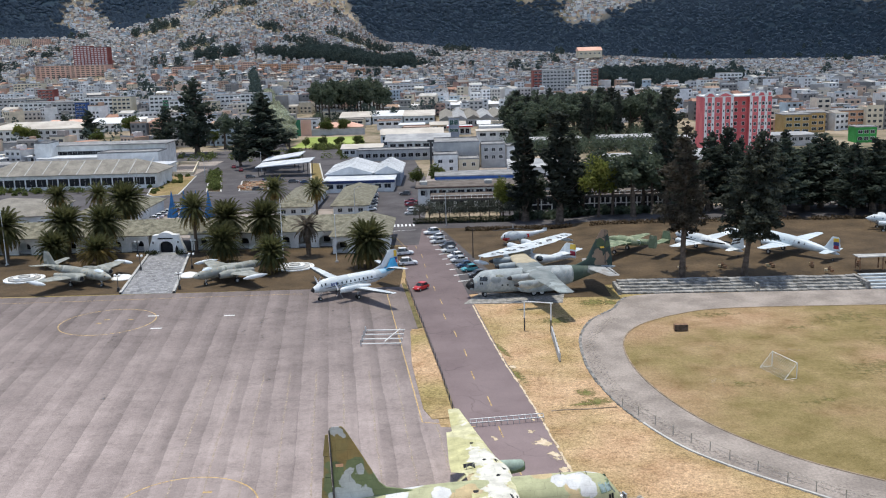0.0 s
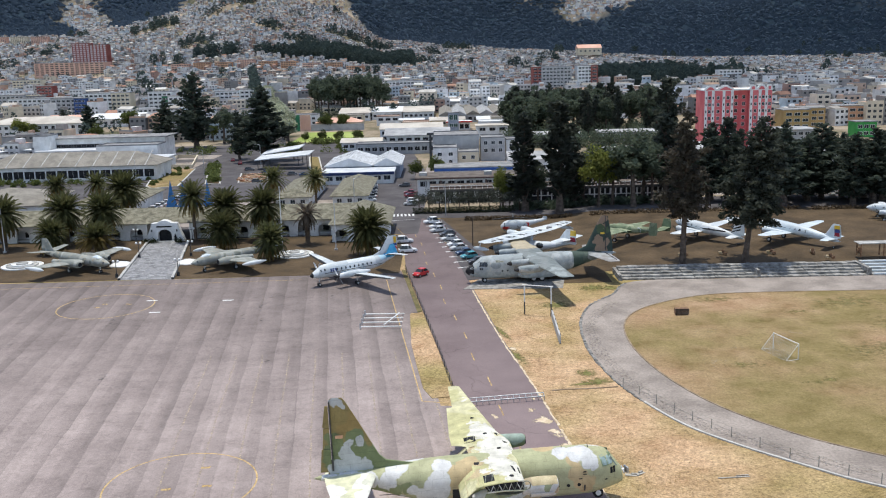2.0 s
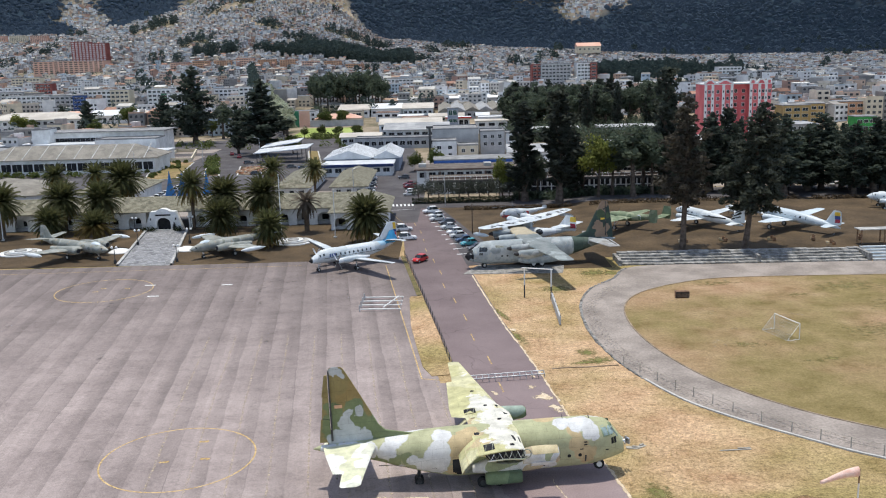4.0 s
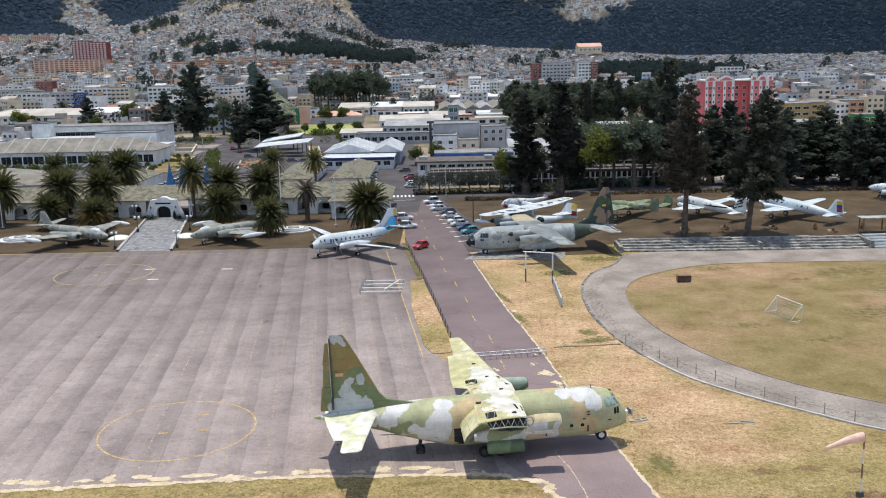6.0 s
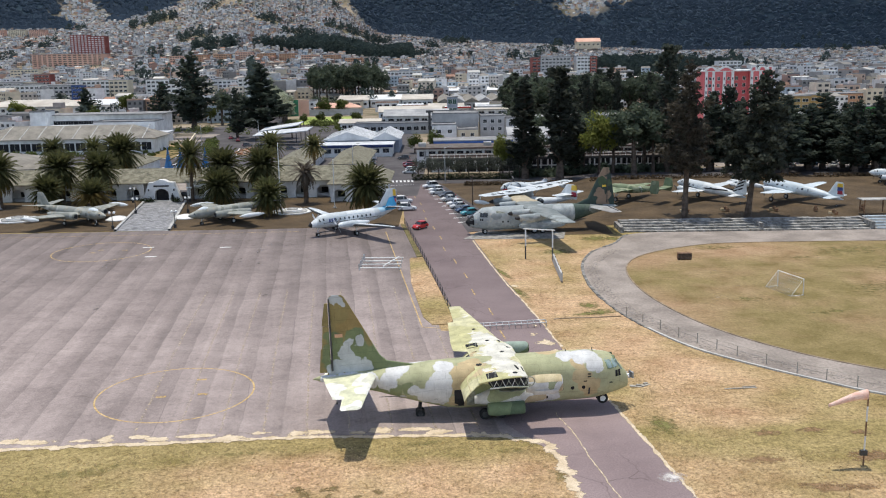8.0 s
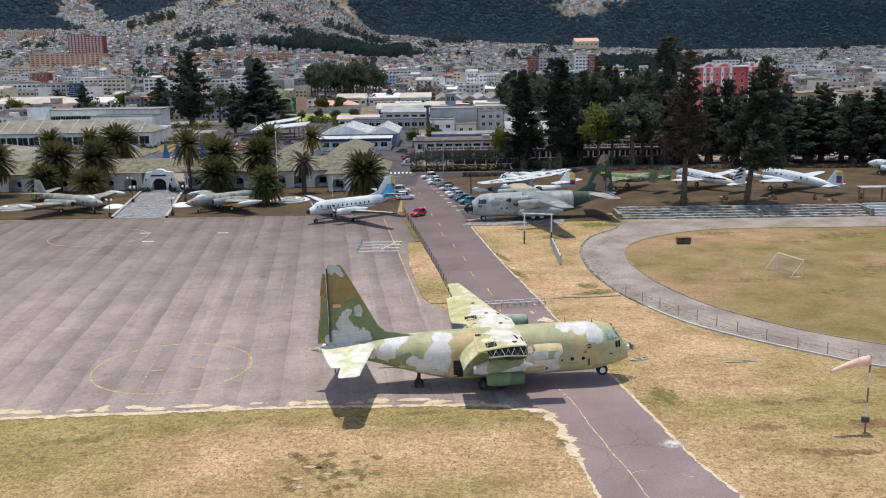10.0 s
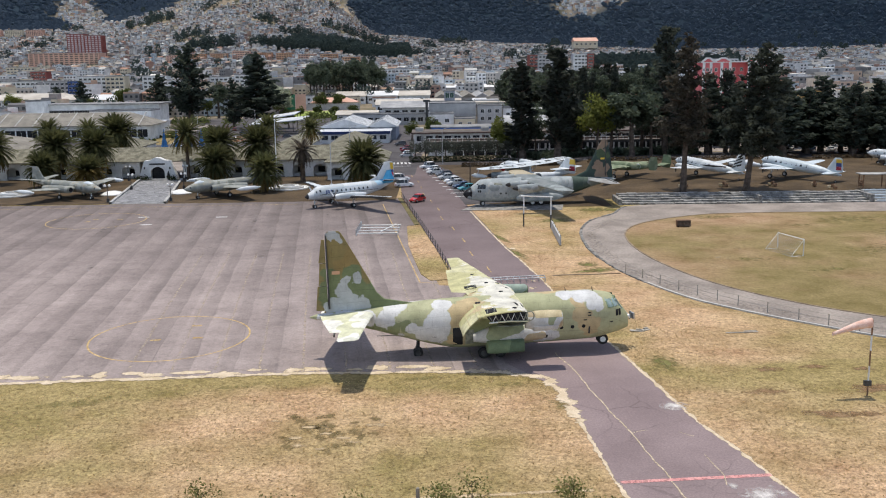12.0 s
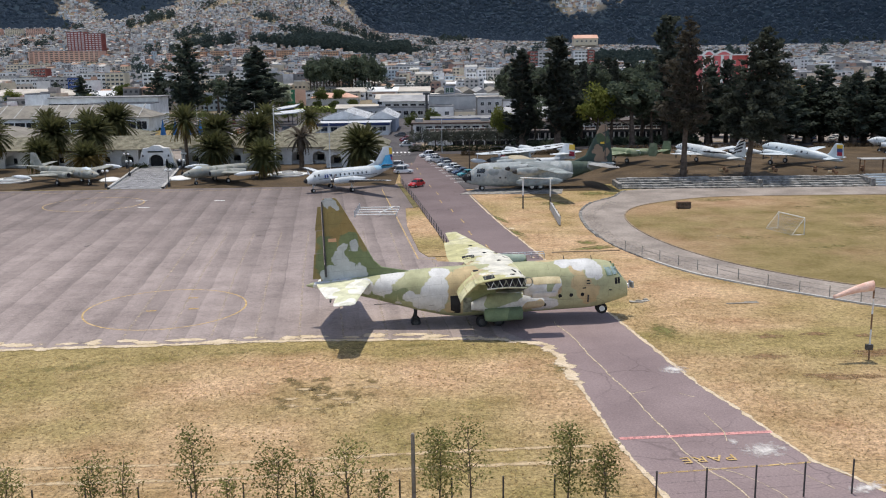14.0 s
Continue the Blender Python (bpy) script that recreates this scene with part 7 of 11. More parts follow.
def crown_cone(rng, n, h0, h1, rad, power=0.8, layers=14, gap=0.35):
    """Points of a conifer crown: tiers of boughs with gaps between."""
    out = []
    seed = float(rng.uniform(0, 50))
    while len(out) < n:
        t = rng.uniform(0, 1) ** 1.25
        tier = math.sin(t * layers * 2 * math.pi) * gap * 0.5 + 1 - gap * 0.5
        a = rng.uniform(0, 2 * math.pi)
        lob = 0.68 + 1.25 * noise.noise((1.3 * math.cos(a) + seed, 1.3 * math.sin(a), 5.5 * t + seed)) + 0.25 * math.sin(5 * a + 19 * t)
        lob = max(0.2, lob)
        rr = rad * (1 - t) ** power * tier * lob
        q = math.sqrt(rng.uniform(0.1, 1))
        out.append((rr * q * math.cos(a), rr * q * math.sin(a), h0 + (h1 - h0) * t - 0.25 * rr * q))
    return out


def crown_boughs(rng, n, h0, h1, rad, power=0.7, boughs=60, rise=0.1, ragged=0.55):
    """Points of a ragged conifer crown: single boughs of uneven length, each carrying its own leaves."""
    out = []
    bs = []
    for k in range(boughs):
        t = ((k + rng.uniform(0, 1)) / boughs) ** 1.1
        a = 2.39996 * k + rng.uniform(-0.5, 0.5)
        L = rad * max(0.06, (1 - t) ** power) * (1 - ragged * rng.uniform(0, 1)) * min(1.0, 0.6 + 2.5 * t)
        bs.append((t, a, L))
    w = np.array([b[2] ** 1.3 + 0.15 for b in bs])
    for k in rng.choice(boughs, n, p=w / w.sum()):
        t, a, L = bs[int(k)]
        q = rng.uniform(0.02, 1) ** 0.7
        j = rng.normal(size=3) * (0.13 * L + 0.12) * (1.15 - 0.7 * q)
        out.append((L * q * math.cos(a) + j[0], L * q * math.sin(a) + j[1], h0 + (h1 - h0) * t + (rise + 0.5 * t) * L * q - 0.18 * L * q * q + j[2] * 0.7))
    return out


def crown_blobs(rng, n, blobs):
    """Points of a broad crown: many in the skins of overlapping clumps."""
    out = []
    for k in range(n):
        cx, cy, cz, r = blobs[int(rng.integers(len(blobs)))]
        d = rng.normal(size=3)
        d /= np.linalg.norm(d)
        q = r * rng.uniform(0.45, 1.08)
        out.append((cx + d[0] * q, cy + d[1] * q, cz + d[2] * q * 0.8))
    return out


def tree(name, label, at, tb, cb, leafm, group=""):
    t = thing(name, label, "tree", group, at=at)
    part("trunk", tb, M_BARK, t, smooth=True)
    part("crown", cb, leafm, t)
    return t


rng = np.random.default_rng(11)


def conifer(h, rad, base, n=2600, size=0.75, power=0.75, layers=16, gap=0.4):
    return trunk_buf(h * 0.97, 0.02 * h + 0.05, rng, 14, base / h, rad * 0.8, 0.01, 0.05), leaves(crown_cone(rng, n, base, h, rad, power, layers, gap), size, rng, 0.25)


def bough_tree(h, rad, base, n=3000, size=0.9, power=0.7, boughs=60, rise=0.1, ragged=0.55):
    return trunk_buf(h * 0.97, 0.018 * h + 0.08, rng, 16, max(0.1, base / h), rad * 0.75, 0.012, rise), leaves(crown_boughs(rng, n, base, h, rad, power, boughs, rise, ragged), size, rng, 0.15)


def broad(h, rad, n=2600, size=0.7, blobs=16, flat=0.6):
    bl = []
    for k in range(blobs):
        a, q = rng.uniform(0, 2 * math.pi), math.sqrt(rng.uniform(0, 1))
        bl.append((rad * 0.7 * q * math.cos(a), rad * 0.7 * q * math.sin(a), h * (0.42 + 0.48 * rng.uniform(0, 1) * (1 - 0.4 * q)), rad * rng.uniform(0.28, 0.46)))
    return trunk_buf(h * 0.8, 0.022 * h + 0.05, rng, 9, 0.3, rad * 0.8, 0.02, 0.7), leaves(crown_blobs(rng, n, bl), size, rng)


protos = {}


def plant(kind, x, y, s=1.0, sz=None, rot=None, label=None):
    """A copy of a grown tree at a place."""
    ob = protos[kind]
    rot = rng.uniform(0, 360) if rot is None else rot
    first = not ob.get("planted")
    m = pose(x, y, ground_z(x, y), 0, 0, rot)
    if first:
        ob["planted"] = 1
        c = ob
        c.matrix_basis = m
    else:
        c = copy_thing(ob, m)
    c.scale = (s, s, sz or s)
    if label:
        c["label"] = label
    return c


for i in range(3):
    tb, cb = bough_tree(22, (6.4, 5.6, 7.0)[i], (2.2, 3.0, 2.0)[i], 3400, 0.95, (0.62, 0.75, 0.5)[i], (64, 52, 58)[i], 0.5, 0.62)
    protos["pine%d" % i] = tree("conifer", "tall dark green conifer tree", None, tb, cb, L_PINE)
    tb, cb = bough_tree(24, (3.3, 4.2, 3.8)[i], (2.5, 1.2, 3.2)[i], 3200, 0.9, (0.42, 0.5, 0.35)[i], (70, 60, 54)[i], 1.2)
    protos["cypress%d" % i] = tree("cypress", "tall narrow dark cypress tree", None, tb, cb, L_CYPRESS)
    tb, cb = broad(20, 5.0, 2300, 0.92, 24)
    protos["euca%d" % i] = tree("eucalyptus", "dark grey-green eucalyptus tree", None, tb, cb, L_EUCA)
    tb, cb = broad(8, 3.4, 1800, 0.55)
    protos["broad%d" % i] = tree("broadleaf_tree", "green broadleaf tree in the town", None, tb, cb, L_BROAD)
tb, cb = broad(8, 3.6, 1150, 0.42)
protos["dusk"] = tree("broadleaf_tree", "small grey-green broadleaf tree with a thin crown", None, tb, cb, L_DUSK)
tb, cb = broad(10, 4.2, 2400, 0.6)
protos["lime"] = tree("broadleaf_tree", "yellow-green broadleaf tree with a loose crown", None, tb, cb, L_LIME)
tb, cb = broad(9, 3.4, 2000, 0.55)
protos["pale"] = tree("avenue_tree", "pale silver-green avenue tree", None, tb, cb, L_PALE)
# open-crowned pines whose bare trunk stands before the display aircraft
for i in range(2):
    hh_ = 29.5 if i else 28.5
    tb = trunk_buf(hh_ * 0.97, 0.5, rng, 22, 0.33, 5.0, 0.07 if i else 0.0, 0.15)
    pts_ = crown_boughs(rng, 10500 if i else 4200, 8.0 if i else 8.5, hh_, 8.4 if i else 7.6, 0.55 if i else 0.62, 96 if i else 66, 0.15, 0.45 if i else 0.6)
    if i:
        pts_ = [(x + 0.085 * z, y, z) for x, y, z in pts_]
    protos["tall%d" % i] = tree("pine", "tall dark pine with a bare lower trunk" if i else "sparse half-dead pine with a bare trunk", None, tb, leaves(pts_, 0.75, rng, 0.2), L_CYPRESS if i else L_DRYPINE)

# conifers in the town
for k, (x, y, h, s) in enumerate(((-222, 548, 14.5, 1.1), (-198, 522, 18, 1.75), (-139, 468, 21, 1.5), (-114.7, 432, 35, 2.3), (-71.5, 370, 30, 2.7), (-152, 500, 13, 1.0), (-83, 378, 20, 1.0))):
    plant("pine%d" % (k % 3), x, y, s, h / 22.0)
plant("lime", -236, 520, 1.35, 1.2)
for x, y, h in ((-107, 456, 20), (-100, 470, 17), (-128, 480, 18)):
    plant("euca1", x, y, 1.15, h / 20.0)
for x, y, s in ((-181, 540, 1.9), (-229, 520, 1.2), (-116, 470, 1.2), (-146, 478, 1.1), (-88, 400, 0.8), (-186, 500, 1.2), (-160, 500, 1.0), (-60, 372, 1.1), (-2, 300, 1.1), (-9, 302, 0.9), (-80, 470, 1.2), (-66, 446, 0.8), (-58, 447, 0.9), (-50, 446, 0.8), (-40, 440, 0.9), (-66, 525, 1.4), (-56, 526, 1.3)):
    plant("broad%d" % int(rng.integers(3)), x, y, s)
# avenue into the city
for k in range(34):
    d = 446 + 15.5 * k + rng.uniform(-3, 3)
    plant("pale", -74.5 - 0.203 * (d - 446) + rng.uniform(-1.5, 1.5), d, 1.45 + 0.4 * rng.uniform(0, 1), 1.4 + 0.4 * rng.uniform(0, 1))
for k in range(12):
    d = 520 + 40 * k
    plant("broad%d" % (k % 3), -92.0 - 0.203 * (d - 446) + rng.uniform(-2, 2), d, 1.3, 1.5)
# dark grove beyond the street, nearest row first
for k, (x, y, kind, s, h) in enumerate((
        (20.5, 233, "cypress0", 1.6, 24.5), (29, 228, "cypress2", 1.6, 27), (33.5, 236, "cypress1", 1.1, 18), (24.5, 238, "euca2", 0.6, 13), (39, 230, "lime", 1.25, 16.5),
        (43, 234, "euca0", 0.85, 17), (47.5, 229, "euca1", 1.35, 20), (53, 233, "euca2", 0.85, 18), (57, 235, "cypress2", 1.5, 31), (61, 231, "pine2", 1.0, 18),
        (70, 240, "cypress0", 1.0, 20), (75, 243, "cypress2", 1.0, 21), (79, 246, "cypress0", 0.9, 18), (84, 226, "pine1", 1.6, 19), (68, 236, "pine0", 1.3, 19), (74, 234, "pine1", 1.2, 17.5), (88, 238, "pine0", 1.5, 17.5), (97, 236, "pine2", 1.5, 19), (106, 226, "pine1", 1.5, 18.5), (112, 232, "pine2", 1.5, 15), (120, 228, "pine0", 1.5, 18), (127, 234, "pine1", 1.5, 17), (134, 240, "pine2", 1.5, 16),
        (92, 232, "pine2", 1.2, 16), (96, 244, "euca2", 1.0, 16), (100, 224, "pine0", 1.3, 17.5), (104, 240, "pine1", 1.2, 17), (108, 236, "cypress1", 1.2, 15),
        (112, 246, "euca1", 1.1, 15), (116, 240, "pine2", 1.3, 17), (121, 248, "cypress0", 1.2, 17), (15.2, 237, "lime", 0.8, 11.5), (63, 240, "broad2", 1.2, 9),
        (36, 238, "euca2", 0.95, 15), (52, 240, "euca0", 1.1, 19), (65, 244, "euca1", 1.2, 17), (82, 238, "euca2", 1.2, 16), (88, 246, "cypress1", 1.3, 17), (94, 238, "euca0", 1.1, 15), (103, 232, "pine2", 1.2, 16), (110, 230, "euca1", 1.2, 15), (118, 234, "pine0", 1.2, 16), (126, 240, "euca2", 1.3, 16))):
    ref = {"cypr": 24.0, "pine": 22.0, "euca": 20.0, "lime": 10.0, "broa": 8.0}[kind[:4]]
    plant(kind, x, y, s, h / ref)
plant("tall0", 43.8, 166.0, 1.0, 1.0, 40)
plant("tall1", 55.2, 166.0, 1.0, 0.89, 0)
for k in range(20):
    x = 40 + 90 * rng.uniform(0, 1)
    plant(("euca%d", "pine%d", "cypress%d", "euca%d")[k % 4] % int(rng.integers(3)), x, 252 + 60 * rng.uniform(0, 1) ** 1.3, 0.85 + 0.3 * rng.uniform(0, 1), 0.45 + 0.25 * rng.uniform(0, 1))
# second grove further off
for k in range(88):
    d = 436 + 110 * rng.uniform(0, 1)
    u = 0.068 + 0.165 * rng.uniform(0, 1)
    plant("euca%d" % (k % 3) if k % 4 else "cypress%d" % (k % 3), u * d, d, 1.0 + 0.5 * rng.uniform(0, 1), (0.98 if k % 4 else 0.72) + 0.26 * rng.uniform(0, 1))
for k in range(22):
    d = 640 + 60 * rng.uniform(0, 1)
    plant("euca%d" % (k % 3), (-0.135 + 0.075 * k / 22) * d, d, 1.3, 1.35 + 0.3 * rng.uniform(0, 1))
# clipped trees and hedge before the barracks
for k in range(11):
    plant("dusk", -6.5 + 2.6 * k, 234.6 + 0.6 * (k % 2), 0.66 + 0.06 * (k % 3), 0.72 + 0.07 * (k % 2))
pts = np.stack([rng.uniform(-8, 18, 5200), rng.uniform(232.2, 233.4, 5200), rng.uniform(0.1, 1.6, 5200)], 1)
hb = leaves(pts, 0.3, rng)
tagged(part("hedge", hb, L_HEDGE), "dark clipped hedge along the street", "hedge")


# ---- palms ----
def palm_parts(trunk_h, fronds, ln, up, rngp, rad=0.42, dead=0.15):
    tb = Buf()
    prof = [(rad * 1.5, -0.2), (rad * 1.15, 0.3)]
    z = 0.5
    while z < trunk_h:
        prof += [(rad, z), (rad * 1.1, z + 0.12)]
        z += 0.25
    prof += [(rad * 1.5, trunk_h + 0.2), (rad * 1.2, trunk_h + 0.8), (0.1, trunk_h + 1.1)]
    tb.lathe(prof, 12)
    green, dry = Buf(), Buf()
    for k in range(fronds):
        a = k * 2.39996 + rngp.uniform(-0.15, 0.15)
        q = (k + 0.5) / fronds
        el = up[1] - (up[1] - up[0]) * q ** 0.9 + rngp.uniform(-0.08, 0.08)
        b = dry if q > 1 - dead else green
        seg, L = 11, ln * (0.85 + 0.3 * rngp.uniform(0, 1)) * (0.75 + 0.25 * min(1, 2 * q))
        p = Vector((0.3 * math.cos(a), 0.3 * math.sin(a), trunk_h + 0.7))
        d_el = el
        out = Vector((math.cos(a), math.sin(a), 0))
        side = Vector((-math.sin(a), math.cos(a), 0))
        for i in range(seg):
            d = out * math.cos(d_el) + Vector((0, 0, 1)) * math.sin(d_el)
            nrm = side.cross(d)
            p2 = p + d * (L / seg)
            t = (i + 0.5) / seg
            w = 0.5 * math.sin(math.pi * min(0.97, 0.12 + 0.85 * t)) ** 0.7
            for s in (-1, 1):
                for h in (0.0, 0.5):
                    q0 = p + (p2 - p) * h
                    tip = q0 + side * s * w + d * 0.45 + nrm * 0.16
                    b.add([tuple(q0 - d * 0.03), tuple(tip), tuple(q0 + d * 0.17)], [(0, 1, 2)])
            r0 = 0.035 * (1 - t) + 0.01
            b.add([tuple(p + side * r0), tuple(p - side * r0), tuple(p2 - side * r0 * 0.8), tuple(p2 + side * r0 * 0.8)], [(0, 1, 2, 3)])
            p = p2
            d_el -= 0.03 + 0.055 * t
    return tb, green, dry


M_PALMTRUNK = surf("palm_trunk", (0.07, 0.05, 0.035), (0.15, 0.11, 0.075), 1.2, 8, 0.95, speck=0.3, bump=0.6, dist=0.06)


def palm(key, x, y, s=1.0, rot=0.0, label="green date palm with a broad arching crown"):
    if not protos[key].get("planted"):
        c = protos[key]
        c["planted"] = 1
        c.matrix_basis = pose(x, y, 0, 0, 0, rot)
    else:
        c = copy_thing(protos[key], pose(x, y, 0, 0, 0, rot))
    wide = s * (1.02 if key == "palm_b" else 1.18)
    c.scale = (wide, wide, s * 1.42)
    c["label"] = label
    return c


for key, th, fr, ln, up, dead in (("palm_a", 4.2, 160, 3.3, (-1.1, 1.5), 0.18), ("palm_b", 2.3, 170, 3.3, (-0.85, 1.5), 0.14), ("palm_c", 6.6, 85, 3.6, (-0.95, 1.4), 0.22), ("palm_d", 1.8, 120, 3.5, (-0.6, 1.4), 0.5), ("palm_e", 4.2, 46, 2.6, (-1.3, 1.3), 1.0)):
    tb, gr, dr = palm_parts(th, fr, ln, up, rng, 0.42 if key != "palm_c" else 0.3, dead)
    t = thing("palm", "green date palm with a broad arching crown", "palm tree", "palms before the arcade")
    part("trunk", tb, M_PALMTRUNK, t, smooth=True)
    if gr.v:
        part("crown", gr, L_PALM, t)
    part("dry_fronds", dr, L_PALM_DEAD if key == "palm_e" else L_PALM_DRY, t, "dead grey-brown fronds" if key == "palm_e" else "dry yellowed lower fronds")
    protos[key] = t
for k, (key, x, y, s) in enumerate((("palm_a", -96.5, 199, 1.15), ("palm_a", -84.0, 202, 1.15), ("palm_a", -75.2, 201.5, 1.15), ("palm_b", -83.5, 193, 1.0), ("palm_d", -73.6, 192, 1.0), ("palm_a", -79.4, 228, 1.3),
                              ("palm_c", -55.8, 203.5, 1.0), ("palm_a", -48.6, 203.2, 1.15), ("palm_b", -47.0, 191.5, 1.15), ("palm_a", -40.0, 202.8, 1.15), ("palm_b", -34.8, 181.0, 1.02), ("palm_e", -29.6, 196.5, 1.0),
                              ("palm_b", -15.6, 184.0, 1.3), ("palm_c", -34.0, 244.0, 0.82), ("palm_c", -44.4, 240, 0.9), ("palm_c", -101.0, 240, 0.86), ("palm_c", -92.0, 244, 0.84), ("palm_a", -106, 200, 1.1))):
    lab = {"palm_a": "green date palm with a broad arching crown", "palm_b": "low date palm with a dense round crown", "palm_c": "tall slim palm with drooping fronds",
           "palm_d": "low palm with yellowed fronds", "palm_e": "small dried-out palm with grey fronds"}[key]
    palm(key, x, y, s, 47 * k, lab)


# ---- the city on the slopes: houses nobody could count ----
M_CITY_WALL = palette("city_house_walls", [(0.8, 0.79, 0.76), (0.4, 0.375, 0.35), (0.78, 0.765, 0.73), (0.54, 0.36, 0.26), (0.66, 0.61, 0.55), (0.27, 0.255, 0.24), (0.76, 0.67, 0.54), (0.52, 0.485, 0.45),
                                          (0.74, 0.64, 0.48), (0.88, 0.88, 0.87), (0.82, 0.81, 0.79), (0.46, 0.29, 0.23), (0.6, 0.6, 0.6), (0.38, 0.37, 0.36), (0.88, 0.87, 0.86), (0.66, 0.48, 0.36), (0.5, 0.58, 0.63), (0.72, 0.7, 0.67), (0.24, 0.235, 0.23), (0.84, 0.82, 0.79)], dirt=0.32)
M_CITY_ROOF = palette("city_house_roofs", [(0.36, 0.335, 0.3), (0.58, 0.55, 0.5), (0.28, 0.26, 0.24), (0.48, 0.33, 0.24), (0.7, 0.68, 0.63), (0.41, 0.375, 0.33), (0.42, 0.24, 0.17), (0.5, 0.455, 0.4)], dirt=0.3)
M_CITY_WIN = glass_mat("city_windows", (0.03, 0.033, 0.038), 0.25)
crng = random.Random(21)


def free_plot(x, y):
    d = math.hypot(x, y)
    u = x / y
    if abs(x + 0.203 * y - 12.5) < 9 and y < 1000:
        return False
    if -275 < x < -165 and 444 < y < 640 or -100 < x < -70 and 560 < y < 640:
        return False
    if y < 640 and -0.17 < u < 0.075:
        return False
    if y < 800 and 0.045 < u < 0.07 and y < 740:
        return False
    if 320 < y < 560 and 0.06 < u < 0.285:
        return False
    if y < 470 and -0.36 < u:
        return u > 0.3 and y > 465
    if y < 470:
        return y > 405
    if 640 < y < 730 and -0.16 < u < -0.045:
        return False
    if 660 < y < 735 and u < -0.16:
        return False
    if 1250 < y < 1435 and -0.45 < u < -0.355:
        return False
    if wood_belt(x, y):
        return False
    return woods_at(x, y) < 0.35


def wood_belt(x, y):
    u, d = x / y, y
    n = noise.noise((x * 0.004, y * 0.003, 4.0)) * 0.5
    if 1650 < d < 1820 and -0.26 < u < -0.03:
        return n > -0.22 + 0.2 * (u < -0.15)
    if 1480 < d < 1560 and -0.305 < u < -0.27:
        return True
    if 930 < d < 1250 and 0.16 < u < 0.4:
        return n > -0.05 + 0.9 * max(0, u - 0.33)
    if 1900 < d < 2700 and -0.42 < u < 0.05:
        return noise.noise((x * 0.009, y * 0.006, 8.0)) > 0.36
    return d > 500 and noise.noise((x * 0.012, y * 0.01, 6.0)) > 0.52


cb = Buf()
count = 0
y = 405.0
while y < 3300:
    small = 1.0 - 0.36 * smooth01(900, 1300, y)
    depth = (15.0 + 0.006 * y) * (small + 0.06)
    half = 0.56 * y
    x = -half + crng.uniform(0, 8)
    row_shift = crng.uniform(-2, 2)
    while x < half:
        w = crng.uniform(6, 12.5) * small
        if crng.random() < 0.12:
            x += crng.uniform(4, 10)
        cx, cy = x + w / 2, y + row_shift + crng.uniform(-3, 3) + 12 * math.sin(x * 0.006 + y * 0.002)
        x += w + crng.uniform(0.4, 2.5)
        if cy < 404 or not free_plot(cx, cy):
            continue
        steep = cy > 2780
        if steep and crng.random() < 0.35:
            continue
        fl = crng.choice((1, 1, 2, 2, 3, 3, 4, 5)) if cy < 2000 else crng.choice((1, 1, 2, 3, 3))
        dd = crng.uniform(8, 12) * small
        fh = 2.75 * (0.3 + 0.7 * small)
        h = fh * fl + 0.5
        rz = (crng.uniform(-0.15, 0.15) if crng.random() < 0.55 else crng.uniform(-0.75, 0.75)) + 0.1 * math.sin(cx * 0.004)
        z = ground_z(cx, cy) - 0.1
        n = len(cb.v)
        cb.box(cx, cy, z - 3, w, dd, h + 3, rz, 0, False)
        cb.m[-5] = 1
        count += 1
        c, s = math.cos(rz), math.sin(rz)

        def at(px, py, pz):
            return (cx + c * px - s * py, cy + s * px + c * py, z + pz)
        kind = crng.random()
        if kind < 0.22:
            e = 0.4
            zr = h + crng.uniform(1.2, 2.2)
            cb.add([at(-w / 2 - e, -dd / 2 - e, h), at(w / 2 + e, -dd / 2 - e, h), at(w / 2 + e, dd / 2 + e, h), at(-w / 2 - e, dd / 2 + e, h), at(-w / 2, 0, zr), at(w / 2, 0, zr)],
                   [(0, 1, 5, 4), (2, 3, 4, 5), (1, 2, 5), (3, 0, 4)], 1)
        elif kind < 0.8:
            bx, by = crng.uniform(-0.25, 0.25) * w, crng.uniform(-0.1, 0.3) * dd
            p = at(bx, by, h)
            cb.box(p[0], p[1], p[2], crng.uniform(2, 4.5), crng.uniform(2, 3.5), crng.uniform(1.2, 2.6), rz, 0, False)
            if kind < 0.5:
                q = at(-bx * 1.2, by * 0.5 - 1, h)
                cb.box(q[0], q[1], q[2], 1.3, 1.3, 1.4, rz, 1, False)
            # front parapet
            q = at(0, -dd / 2 + 0.1, h)
            cb.box(q[0], q[1], q[2], w, 0.2, 0.8, rz, 0, False)
        if cy < 1900:
            nw = max(2, int(w / (2.6 if cy < 1100 else 2.8)))
            for f_ in range(fl):
                if crng.random() < 0.08:
                    continue
                for k in range(nw):
                    wx = -w / 2 + w * (k + 0.5) / nw
                    ww, wh = w / nw * crng.uniform(0.4, 0.62), 0.46 * fh
                    zz = 0.35 * fh + fh * f_
                    yy = -dd / 2 - 0.06
                    cb.add([at(wx - ww / 2, yy, zz), at(wx + ww / 2, yy, zz), at(wx + ww / 2, yy, zz + wh), at(wx - ww / 2, yy, zz + wh)], [(0, 1, 2, 3)], 2)
        elif crng.random() < 0.7:
            for f_ in range(fl):
                zz, yy, ww = 0.3 * fh + fh * f_, -dd / 2 - 0.08, w * crng.uniform(0.4, 0.8)
